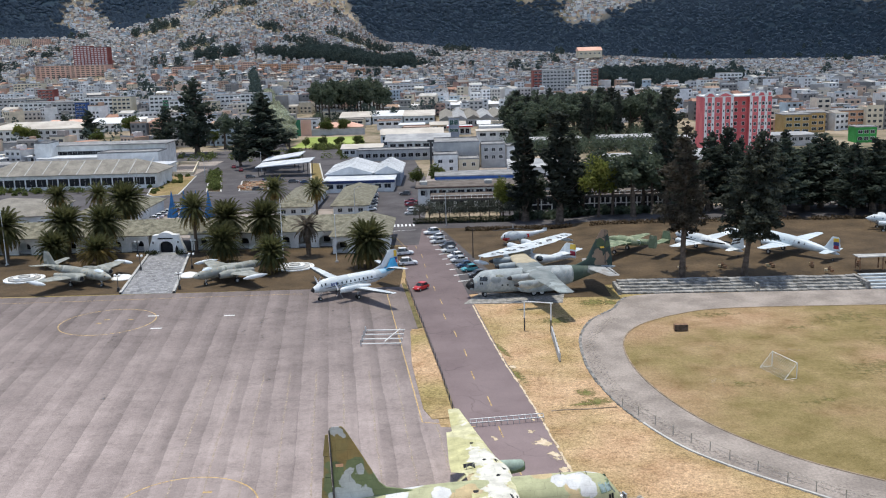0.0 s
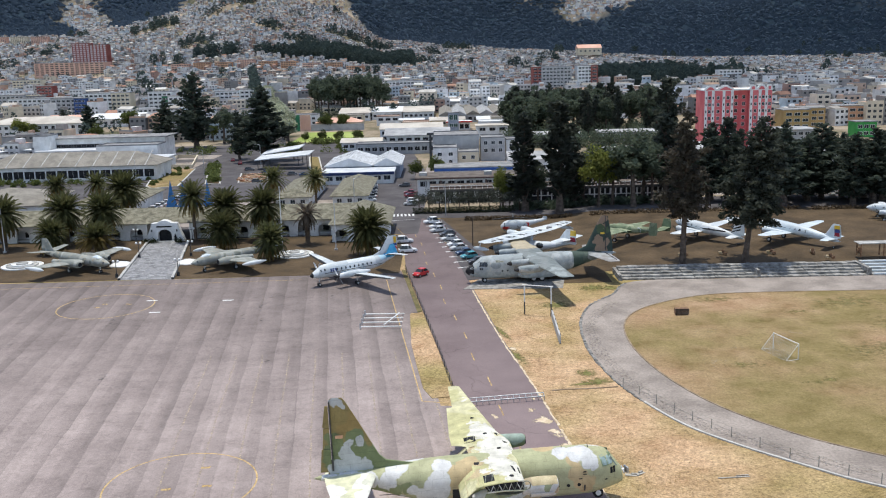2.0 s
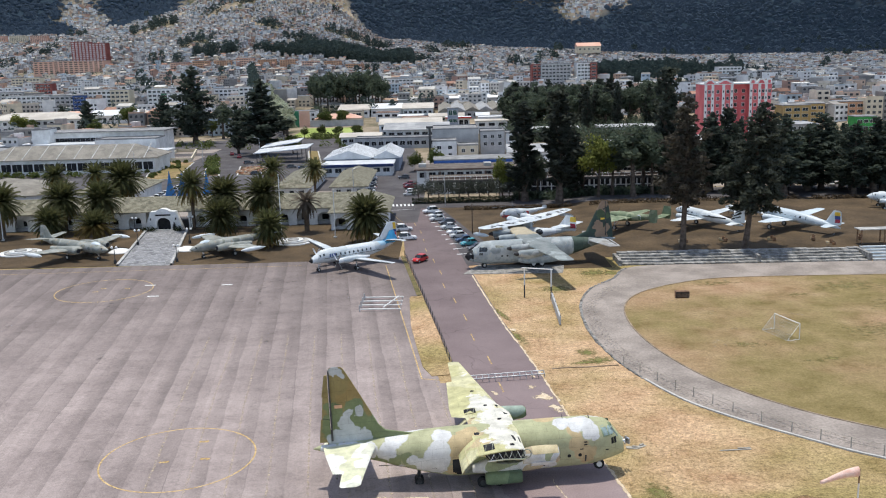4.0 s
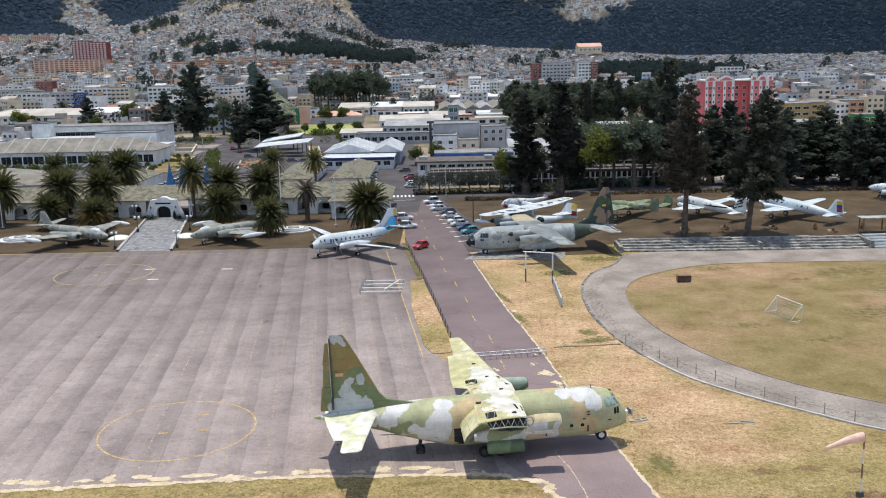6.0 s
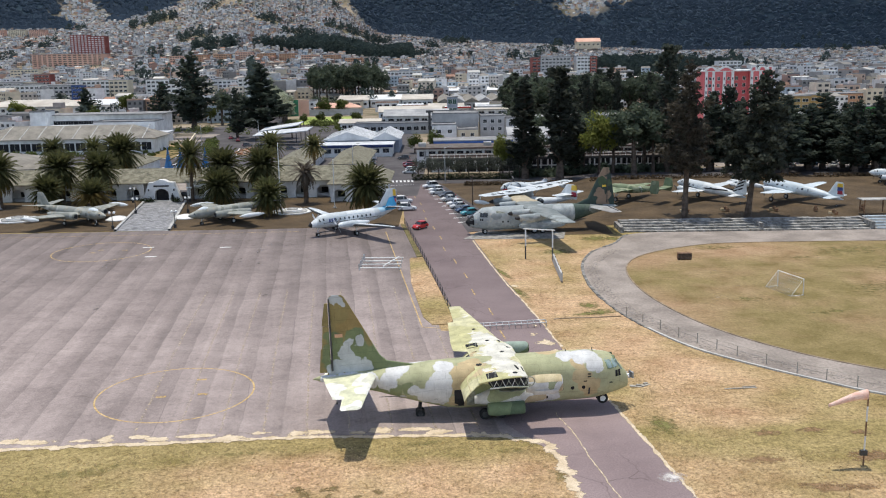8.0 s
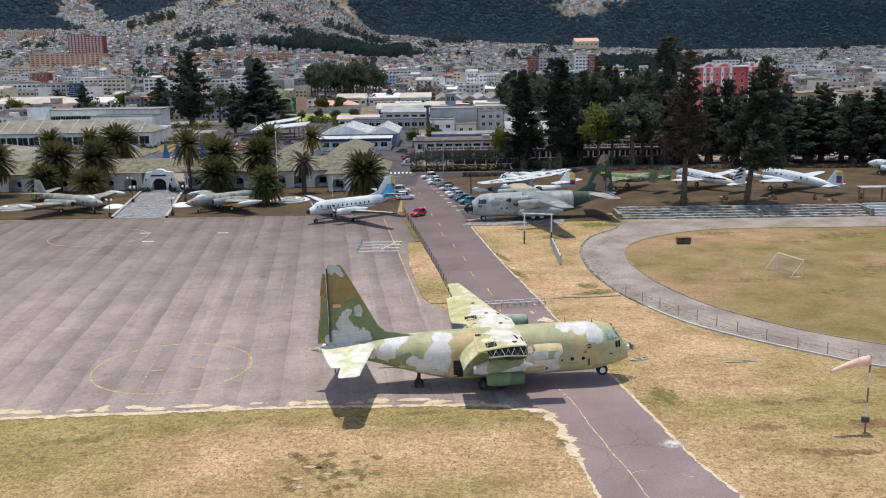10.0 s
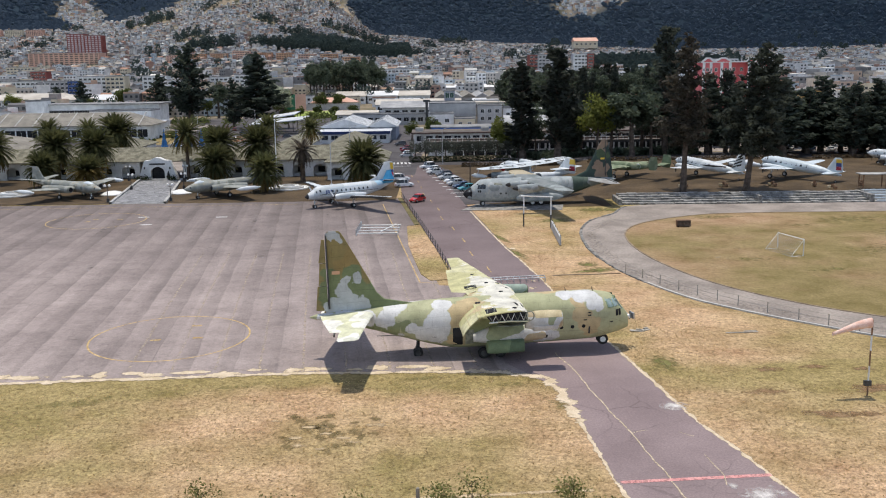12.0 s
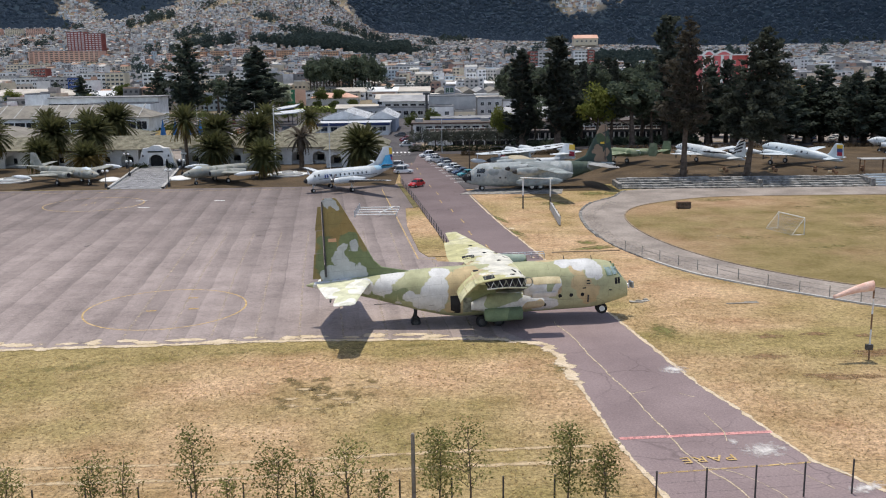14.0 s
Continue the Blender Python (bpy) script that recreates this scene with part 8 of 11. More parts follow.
                cb.add([at(-ww / 2, yy, zz), at(ww / 2, yy, zz), at(ww / 2, yy, zz + 0.48 * fh), at(-ww / 2, yy, zz + 0.48 * fh)], [(0, 1, 2, 3)], 2)
    y += depth
city = new("city_houses", cb.mesh("city_houses", [M_CITY_WALL, M_CITY_ROOF, M_CITY_WIN]))
tagged(city, "dense city houses of pale render, brick and concrete", "houses", kind="stuff")

# huts in the clearings of the mountain side
hb2 = Buf()
for k in range(1500):
    (ax, ay), (bx, by), r = CLEARINGS[k % 3]
    t = crng.uniform(0, 1)
    x, y = ax + (bx - ax) * t + crng.gauss(0, r * 0.55), ay + (by - ay) * t + crng.gauss(0, r * 0.55)
    if cleared(x, y) > 0.5:
        hb2.box(x, y, ground_z(x, y) - 3, crng.uniform(8, 14), crng.uniform(7, 10), crng.uniform(6, 10), crng.uniform(0, 1), 0, False)
        hb2.m[-5] = 1
if hb2.v:
    tagged(new("hillside_huts", hb2.mesh("hillside_huts", [M_CITY_WALL, M_CITY_ROOF])), "pale huts scattered in clearings on the mountain", "houses", kind="stuff")

# far trees between the houses and in belts
nrng = np.random.default_rng(5)
cen, siz = [], []


def far_tree(x, y, h, r, n, size):
    z = ground_z(x, y)
    t = nrng.uniform(0, 1, n) ** 0.8
    a = nrng.uniform(0, 2 * np.pi, n)
    rr = r * np.sin(np.pi * np.clip(0.12 + 0.85 * t, 0, 1)) ** 0.6 * np.sqrt(nrng.uniform(0.15, 1, n))
    cen.append(np.stack([x + rr * np.cos(a), y + rr * np.sin(a), z + h * (0.06 + 0.94 * t)], 1))
    siz.append(np.full(n, size))


for k in range(9000):
    d = math.sqrt(nrng.uniform(480 ** 2, 2750 ** 2))
    u = nrng.uniform(-0.55, 0.55)
    x, y = u * d, d
    if wood_belt(x, y):
        if d > 900:
            far_tree(x, y, nrng.uniform(14, 24), nrng.uniform(5, 8), 60, 4.2)
        else:
            far_tree(x, y, nrng.uniform(9, 15), nrng.uniform(3, 4.5), 90, 1.8)
    elif k % 4 == 0 and woods_at(x, y) < 0.3 and (y > 640 or u > 0.3 or u < -0.2):
        far_tree(x, y, nrng.uniform(6, 12), nrng.uniform(2.5, 4), 50, 1.8)
for k in range(1500):
    d = 1640 + 190 * nrng.uniform(0, 1)
    u = nrng.uniform(-0.26, -0.03)
    if wood_belt(u * d, d):
        far_tree(u * d, d, nrng.uniform(18, 28), nrng.uniform(5, 8), 60, 4.2)
for k in range(900):
    d = 930 + 300 * nrng.uniform(0, 1)
    u = nrng.uniform(0.16, 0.4)
    if wood_belt(u * d, d):
        far_tree(u * d, d, nrng.uniform(14, 22), nrng.uniform(4, 7), 60, 3.2)
for k in range(90):
    d = 640 + 560 * nrng.uniform(0, 1)
    far_tree(4.0 - 0.203 * d + nrng.uniform(-3, 3), d, nrng.uniform(14, 24), nrng.uniform(3.5, 6), 70, 2.2)
c = np.concatenate(cen)
s = np.concatenate(siz)
fb = leaves(c, 1.0, nrng)
v = np.asarray(fb.v).reshape(-1, 4, 3)
v = c[:, None, :] + (v - c[:, None, :]) * s[:, None, None]
fb.v = [tuple(p) for p in v.reshape(-1, 3).tolist()]
# conifer woods on the mountain
nt_ = 56000
dd_ = 2250 + 1750 * nrng.uniform(0, 1, nt_) ** 1.25
uu_ = nrng.uniform(-0.52, 0.52, nt_)
px_, py_ = uu_ * dd_, dd_
okay = [k for k in range(nt_) if nrng.uniform(0, 1) < woods_at(px_[k], py_[k]) * 1.05 - 0.08]
px_, py_ = px_[okay], py_[okay]
m_ = len(px_)
pz_ = np.array([ground_z(a_, b_) for a_, b_ in zip(px_.tolist(), py_.tolist())]) - 1.5
th_, tr_ = nrng.uniform(6, 11, m_), nrng.uniform(7.5, 12.0, m_)
ang = nrng.uniform(0, 2 * np.pi, m_)
rows_ = []
for q_, hgt in ((1.0, 0.12), (0.72, 0.55)):
    for k in range(5):
        a_ = ang + 2 * np.pi * k / 5
        j_ = nrng.uniform(0.65, 1.25, m_)
        rows_.append(np.stack([px_ + tr_ * q_ * j_ * np.cos(a_), py_ + tr_ * q_ * j_ * np.sin(a_), pz_ + th_ * hgt], 1))
rows_.append(np.stack([px_, py_, pz_ + th_], 1))
vv_ = np.stack(rows_, 1).reshape(-1, 3)
wb = Buf()
wb.v = vv_.tolist()
for i in range(m_):
    o = 11 * i
    for k in range(5):
        j = (k + 1) % 5
        wb.f.append((o + k, o + j, o + 5 + j, o + 5 + k))
        wb.f.append((o + 5 + k, o + 5 + j, o + 10))
wb.m = [0] * len(wb.f)
# leaf colour is shifted to blue to paint in the haze
L_WOODS = leaf_mat("hazy_mountain_conifers", (0.066, 0.1, 0.146), (0.085, 0.125, 0.176), 0.95, 0.0, 0.05, 0.62)
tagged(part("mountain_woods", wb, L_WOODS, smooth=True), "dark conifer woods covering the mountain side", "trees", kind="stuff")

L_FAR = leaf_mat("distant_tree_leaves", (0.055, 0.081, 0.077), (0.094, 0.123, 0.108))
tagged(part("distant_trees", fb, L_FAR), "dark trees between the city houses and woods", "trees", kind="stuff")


# ---- display aircraft on the grass terrace ----
TZ = 1.1


def piston_engine(t, y, z, x0, x1, r, mat, prop=1.5):
    n = pod(t, "engine_nacelle", y, z, mat, [(x0, r * 0.8), (x0 - 0.25, r), (x0 - 1.3, r), (x1 + 0.8, r * 0.55), (x1, 0.08)], 14)
    pod(n, "intake", y, z, M_DARK, [(x0 + 0.02, r * 0.72), (x0 - 0.1, r * 0.72)], 14)
    if prop:
        propeller(n, x0 + 0.05, y, z, prop, 3, 0.5)
    return n


# twin-engined airliner with tail wheel
DCS = [(0.0, 3.6, 0.1, 0.1, 0.1), (-0.7, 3.55, 0.65, 0.6, 0.65), (-2.2, 3.45, 1.1, 1.15, 1.1), (-4.5, 3.25, 1.22, 1.25, 1.25), (-10.0, 2.75, 1.15, 1.2, 1.15),
       (-14.5, 2.15, 0.7, 0.8, 0.7), (-17.8, 1.7, 0.25, 0.35, 0.3), (-18.6, 1.62, 0.06, 0.08, 0.06)]


def tail_dragger(label, at, hullm, wingm, striped=False):
    up = 0.7 if striped else 0.0
    t = small_plane("twin_engine_airliner", label, at, DCS,
                    [(0.8, -4.3, 4.2, 2.3, 0.15), (3.2, -4.4, 4.0, 2.4, 0.15), (11.5, -6.6, 1.9, 3.1, 0.12), (12.2, -7.1, 1.0, 3.15, 0.06)],
                    [(0.15, -15.3, 2.5, 2.1, 0.1), (3.6, -16.0, 1.5, 2.1, 0.1), (3.9, -16.3, 0.9, 2.1, 0.05)],
                    [(2.2, -14.0, 4.6, 0, 0.06), (3.0, -15.4, 3.3, 0, 0.1), (4.9 + up, -16.6, 1.9, 0, 0.1), (5.2 + up, -16.9, 1.2, 0, 0.05)],
                    dict(hull=hullm, wing=wingm, tail=wingm, fin=hullm))
    for side in (1, -1):
        piston_engine(t, side * 2.9, 2.6, -2.4, -7.5, 0.68, hullm)
        strut(t, -4.2, side * 2.9, 0.5, 2.1)
        wheel_parts(t, -4.0, side * 2.9, 0.55, 0.35)
        for k in range(7):
            side_window(t, DCS, -4.2 - 1.15 * k, 0.35, side, 0.5, 0.42, 2.1, round_=False)
        for x in (-1.5, -2.1):
            side_window(t, DCS, x, 0.62, side, 0.45, 0.38, 2.1, name="cockpit_window")
        if striped:
            side_window(t, DCS, -8.0, 0.05, side, 13.0, 0.3, 2.1, M_BLACK, "cheat_line")
            for k in range(4):
                z = 2.7 + 0.8 * k
                xo = -15.3 - 0.5 * k
                mark(t, [(xo, side * 0.19, z), (xo - 2.4 + 0.3 * k, side * 0.12, z + 0.75), (xo - 2.4 + 0.3 * k, side * 0.12, z + 1.12), (xo - 0.2, side * 0.19, z + 0.36)], M_BLACK, "tail_stripe", 0.03)
        else:
            for c, m in ((0, M_FLAG_Y), (1, M_FLAG_B), (2, M_FLAG_R)):
                z = 4.5 - 0.75 * c
                mark(t, [(-17.2 - 0.05 * c, side * 0.15, z + 0.37), (-18.3, side * 0.06, z + 0.37), (-18.4, side * 0.06, z - 0.37), (-17.2 - 0.05 * c, side * 0.17, z - 0.37)], m, "flag_band", 0.03)
    wheel_parts(t, -17.2, 0, 0.25, 0.15)
    return t


tail_dragger("pale blue-white twin-engine airliner with flag rudder on dry grass", pose(64.8, 186.2, TZ, 0, 0, 129.0), M_PLANE_BLUE, M_PLANE_BLUE).scale = (0.92, 0.92, 0.92)
tail_dragger("white twin-engine airliner with black striped tail on dry grass", pose(48.4, 190.4, TZ, 0, 0, 131.0), M_PLANE_WHITE, M_PLANE_WHITE, True).scale = (0.86, 0.86, 0.86)

# flying boat with a parasol wing
FB = [(0.0, 2.6, 0.2, 0.2, 0.2), (-0.8, 2.4, 0.8, 0.7, 0.8), (-2.5, 2.3, 1.25, 1.2, 1.1), (-6.0, 2.3, 1.35, 1.2, 1.3), (-10.0, 2.5, 1.2, 1.05, 1.1), (-14.5, 3.3, 0.55, 0.6, 0.55), (-18.0, 4.0, 0.2, 0.25, 0.2), (-19.0, 4.1, 0.05, 0.06, 0.05)]
fly = small_plane("flying_boat", "white flying boat with parasol wing and flag rudder", pose(11.6, 180.6, 0.6, 0, 0, 137.0), FB,
                  [(0.0, -4.6, 4.4, 4.9, 0.13), (6.0, -4.6, 4.4, 4.9, 0.13), (14.2, -5.4, 2.6, 5.2, 0.11), (14.8, -5.9, 1.6, 5.2, 0.05)],
                  [(0.15, -15.4, 2.6, 4.8, 0.1), (4.2, -15.9, 1.8, 4.9, 0.1), (4.6, -16.2, 1.1, 4.9, 0.05)],
                  [(3.8, -13.6, 5.2, 0, 0.06), (4.6, -14.8, 4.2, 0, 0.09), (6.4, -16.2, 2.5, 0, 0.1), (6.8, -16.6, 1.6, 0, 0.05)],
                  dict(hull=M_PLANE_WHITE, wing=M_PLANE_WHITE, tail=M_PLANE_WHITE, fin=M_PLANE_WHITE))
fly.scale = (0.93, 0.93, 0.93)
for side in (1, -1):
    piston_engine(fly, side * 2.3, 5.1, -3.4, -7.5, 0.62, M_PLANE_WHITE)
    b = Buf()
    b.rings([superring(x, 3.9, w, h, h, 12, 2.4, side * 14.3) for x, w, h in ((-4.2, 0.05, 0.1), (-5.0, 0.3, 0.4), (-7.0, 0.3, 0.4), (-8.2, 0.05, 0.1))])
    part("wing_float", b, M_PLANE_WHITE, fly, smooth=True)
    b = Buf()
    b.tube((-5.8, side * 14.3, 4.2), (-5.8, side * 14.0, 5.2), 0.08)
    b.tube((-6.4, side * 1.2, 3.0), (-6.4, side * 5.0, 4.8), 0.09)
    part("wing_strut", b, M_STEEL, fly)
    b = Buf()
    b.rings(sphere_rows(-10.6, side * 1.0, 2.9, 0.9, 0.6, 0.6, 10, 6))
    part("blister", b, M_GLASS, fly, smooth=True)
    for k, dy in enumerate((1.6, 2.9, 3.5, 5.6, 6.4, 7.1, 9.4, 10.0, 11.6, 12.6)):
        y = side * dy
        b = Buf()
        b.box(-7.7 + 0.25 * (k % 3), y, 5.06 + 0.02 * dy, 0.55 + 0.5 * ((k * 5) % 3), 0.18 + 0.12 * (k % 2), 0.06)
        part("wing_rib_tape", b, M_DARK_STEEL, fly)
    for c, m in ((0, M_FLAG_Y), (1, M_FLAG_R)):
        z = 6.1 - 1.25 * c
        mark(fly, [(-17.7, side * 0.16, z + 0.55 - 0.1 * c), (-18.75, side * 0.06, z + 0.5 - 0.15 * c), (-18.9, side * 0.06, z - 0.5), (-17.6, side * 0.2, z - 0.5)], m, "flag_band", 0.03)
    wheel_parts(fly, -6.5, side * 1.7, 0.6, 0.35)
    strut(fly, -6.5, side * 1.45, 0.6, 1.9)
b = Buf()
b.box(-6.6, 0, 3.2, 2.4, 0.7, 1.6)
part("pylon", b, M_PLANE_WHITE, fly)

# helicopter
hel = thing("helicopter", "red and white tandem helicopter on the grass", "helicopter", at=pose(12.6, 203, 0, 0, 0, 185.0))
HS = [(0.0, 1.7, 0.3, 0.3, 0.3), (-0.7, 1.8, 0.9, 0.9, 0.8), (-2.0, 1.9, 1.05, 1.2, 1.0), (-4.5, 1.95, 1.0, 1.1, 0.95), (-6.5, 2.2, 0.6, 0.7, 0.55), (-9.5, 2.8, 0.3, 0.35, 0.3), (-10.2, 2.9, 0.1, 0.15, 0.1)]
part("fuselage", hull(HS, 2.2, 16), M_PLANE_WHITE, hel, smooth=True)
for side in (1, -1):
    side_window(hel, HS, -1.0, 0.3, side, 0.9, 0.8, 2.2, name="cockpit_window")
    side_window(hel, HS, -3.2, 0.3, side, 0.8, 0.6, 2.2)
    side_window(hel, HS, -0.75, -0.35, side, 0.9, 0.5, 2.2, M_RED, "red_nose_panel")
    skin_panel(hel, HS, -1.5, -0.9, -0.1, side, 1.6, M_RED, "red_belly_panel", 2.2)
    side_window(hel, HS, -5.6, 0.0, side, 1.3, 0.8, 2.2, M_RED, "red_band")
    wheel_parts(hel, -2.0, side * 1.3, 0.35, 0.2)
b = Buf()
b.tube((-2.8, 0, 3.0), (-2.8, 0, 3.8), 0.16)
mast = part("mast", b, M_DARK_STEEL, hel)
for k in range(3):
    a = 0.4 + 2 * math.pi * k / 3
    b = Buf()
    b.box(0, 0, 3.7, 5.2, 0.3, 0.06)
    b.moved(Matrix.Translation((-2.8 + 2.7 * math.cos(a), 2.7 * math.sin(a), 0)) @ Matrix.Rotation(a, 4, "Z"))
    part("rotor_blade", b, M_DARK_STEEL, mast)
part("fin", wing_buf([(2.8, -9.0, 1.4, 0, 0.1), (3.6, -9.6, 0.8, 0, 0.1)], True), M_PLANE_WHITE, hel)

# olive twin-tailed bomber
OB = [(0.0, 2.3, 0.2, 0.2, 0.2), (-0.8, 2.3, 0.6, 0.6, 0.6), (-3.0, 2.4, 0.75, 0.95, 0.8), (-8.0, 2.5, 0.7, 0.85, 0.75), (-13.0, 2.9, 0.3, 0.4, 0.3), (-14.2, 3.0, 0.1, 0.1, 0.1)]
ob = small_plane("twin_tail_bomber", "pale olive twin-tailed bomber with a roundel", pose(33.0, 190.5, 1.0, 0, 0, 140.0), OB,
                 [(0.5, -4.0, 3.4, 2.4, 0.14), (3.2, -4.1, 3.0, 2.6, 0.14), (9.5, -5.0, 1.3, 2.5, 0.1)],
                 [(0.1, -12.4, 1.8, 3.1, 0.1), (2.9, -12.4, 1.7, 3.2, 0.1)], None, dict(hull=M_OLIVE, wing=M_OLIVE, tail=M_OLIVE))
for side in (1, -1):
    piston_engine(ob, side * 2.7, 2.4, -2.2, -7.5, 0.62, M_OLIVE)
    fz = wing_buf([(2.3, -12.4, 1.6, 0, 0.08), (3.3, -12.2, 2.1, 0, 0.1), (4.9, -12.6, 1.5, 0, 0.08)], True).moved(Matrix.Translation((0, side * 2.9, 0)))
    part("fin", fz, M_OLIVE, ob, smooth=True)
    strut(ob, -4.6, side * 2.7, 0.45, 1.9)
    wheel_parts(ob, -4.6, side * 2.7, 0.5, 0.3)
    side_window(ob, OB, -8.8, 0.0, side, 1.2, 1.2, 2.1, M_PLANE_WHITE, "roundel", True)
    side_window(ob, OB, -2.2, 0.55, side, 1.0, 0.4, 2.1, name="cockpit_window")

# two more white planes at the field's edge
tail_dragger("white twin-engine airliner at the far edge of the field", pose(94.6, 204.5, 0.8, 0, 0, 172.0), M_PLANE_WHITE, M_PLANE_WHITE).scale = (0.8, 0.8, 0.8)
tail_dragger("white trainer plane behind the striped airliner", pose(61.5, 199.5, TZ, 0, 0, 150.0), M_PLANE_WHITE, M_PLANE_WHITE).scale = (0.5, 0.5, 0.5)

# ---- hulk details ----
tt = hulk


def plate(name, pts, mat, thick=0.03, label="", parent=None):
    b = Buf()
    p = [Vector(q) for q in pts]
    nn = (p[1] - p[0]).cross(p[-1] - p[0]).normalized() * thick
    b.rings([[tuple(q - nn) for q in p], [tuple(q + nn) for q in p]])
    return part(name, b, mat, parent or tt, label)


def curved_plate(name, prof, y0, y1, thick, mat, parent, label=""):
    """A sheet bent along (x, z) points between two spans."""
    b = Buf()
    n = len(prof)
    rows = []
    for y, k in ((y0, 0.0), (y1, 0.04)):
        up = [(x, y, z - k) for x, z in prof]
        rows.append(up + [(x, y, z - k - thick) for x, z in prof[::-1]])
    b.rings(rows)
    return part(name, b, mat, parent, label, True)


# drooped flaps, open wing end with ribs, cut-out panels, door opening, torn skin
FLAP = [(-14.55, 5.06), (-15.05, 4.9), (-15.55, 4.6), (-16.05, 4.16), (-16.4, 3.75), (-16.62, 3.4)]
for y0, y1 in ((-2.3, -4.0), (-4.06, -5.95), (2.3, 3.1)):
    fl_ = curved_plate("flap", FLAP, y0, y1, 0.09, M_HULK_WING, tt, "drooped bleached wing flap")
    for q in (1, 3):
        b = Buf()
        b.box(FLAP[q][0], (y0 + y1) / 2, FLAP[q][1] - 0.01, 0.05, abs(y1 - y0) - 0.1, 0.03)
        part("flap_seam", b, M_HULK_TAN, fl_)
plate("wing_end_cavity", [(-11.1, -6.03, 4.3), (-14.2, -6.03, 4.36), (-14.6, -6.03, 4.9), (-13.4, -6.03, 5.16), (-12.3, -6.03, 5.22), (-11.3, -6.03, 5.1)], M_DARK, 0.02)
for k in range(6):
    x = -11.5 - 0.52 * k
    for dx in (-0.3, 0.28):
        b = Buf()
        b.tube((x, -6.09, 4.42), (x + dx, -6.09, 5.12 - 0.03 * k), 0.035, None, 5)
        part("wing_rib", b, M_FRAME if (k + (dx > 0)) % 3 else M_HULK_GREY, tt)
for z0, z1, x0, x1, mt in ((4.3, 4.36, -11.1, -14.4, M_HULK_PALE), (5.24, 5.0, -11.2, -14.7, M_HULK_WING)):
    b = Buf()
    b.tube((x0, -6.08, z0), ((x0 + x1) / 2, -6.08, (z0 + z1) / 2 + 0.08), 0.07, None, 6)
    b.tube(((x0 + x1) / 2, -6.08, (z0 + z1) / 2 + 0.08), (x1, -6.08, z1), 0.07, None, 6)
    part("wing_spar", b, mt, tt)
curved_plate("torn_skin", [(-10.9, 4.35), (-11.6, 4.02), (-12.6, 3.95), (-13.6, 4.05)], -3.4, -5.9, 0.04, M_FRAME, tt, "torn lower wing skin hanging open")
for secs, x, y, sx, sy in ((NEAR_STUB, -14.15, -4.75, 1.05, 1.35), (FAR_WING, -14.9, 3.75, 1.1, 1.25)):
    q = [(x - sx / 2, y - sy / 2), (x + sx / 2, y - sy / 2), (x + sx / 2, y + sy / 2), (x - sx / 2, y + sy / 2)]
    plate("access_hole", [(a, c, wing_top(secs, a, c) + 0.012) for a, c in q], M_DARK, 0.012)
    for u in (-0.3, 0.25):
        b = Buf()
        b.tube((x + u * sx, y - sy / 2, wing_top(secs, x + u * sx, y) + 0.0), (x + u * sx + 0.2, y + sy / 2, wing_top(secs, x + u * sx + 0.2, y)), 0.045, None, 5)
        part("exposed_rib", b, M_FRAME, tt)
for x, y, rx in ((-14.1, 9.2, 0.2), (-13.3, 4.6, 0.2), (-14.7, -1.2, 0.34), (-12.1, -5.0, 0.22), (-12.4, 1.0, 0.2)):
    secs = FAR_WING if y > 0 else NEAR_STUB
    z = wing_top(secs, x, y)
    b = Buf()
    b.lathe([(rx, z - 0.12), (rx, z + 0.025), (rx * 0.3, z + 0.03)], 14, (x, y, 0))
    part("tank_port", b, M_DARK, tt)
for pts_ in ([(-11.25, -3.2), (-11.9, -2.9), (-11.75, -4.1), (-11.2, -4.4)], [(-11.45, 2.2), (-11.75, 2.1), (-12.4, 4.6), (-12.15, 4.7)]):
    plate("leading_edge_gap", [(a, c, wing_top(FAR_WING if c > 0 else NEAR_STUB, a, c) + 0.015) for a, c in pts_], M_DARK, 0.012)


M_CLOUDY = glass_mat("clouded_cockpit_glass", (0.2, 0.26, 0.25), 0.2)
for side in (1, -1):
    hull_patch("cockpit_frame", HULK_HULL, -3.28, -2.12, 3.78, 4.62, side, M_HULK_SPONSON, tt, 0.02, -0.25)
    for x0, x1 in ((-3.2, -2.76), (-2.68, -2.24)):
        hull_patch("cockpit_window", HULK_HULL, x0, x1, 3.86, 4.5, side, M_CLOUDY, tt, 0.035, -0.25)
    for x0, x1 in ((-2.52, -2.28), (-2.22, -2.0)):
        hull_patch("lower_window", HULK_HULL, x0, x1, 3.0, 3.55, side, M_DARK, tt, 0.035)
    for x in (-7.55, -6.55, -5.55):
        side_window(tt, HULK_HULL, x, -0.57, side, 0.34, 0.34, 2.35, M_DARK, name="porthole", round_=True)
b = Buf()
for y in (-0.84, -0.28, 0.28, 0.84):
    b.add([(-1.72 - 0.06 * abs(y), y - 0.23, 3.5), (-1.72 - 0.06 * abs(y), y + 0.23, 3.5), (-2.28 - 0.08 * abs(y), y + 0.21, 4.42), (-2.28 - 0.08 * abs(y), y - 0.21, 4.42),
           (-2.1, y - 0.23, 3.36), (-2.1, y + 0.23, 3.36), (-2.6, y + 0.21, 4.2), (-2.6, y - 0.21, 4.2)],
          [(0, 1, 2, 3), (7, 6, 5, 4), (0, 4, 5, 1), (1, 5, 6, 2), (2, 6, 7, 3), (3, 7, 4, 0)])
part("windscreen", b, M_CLOUDY, tt)
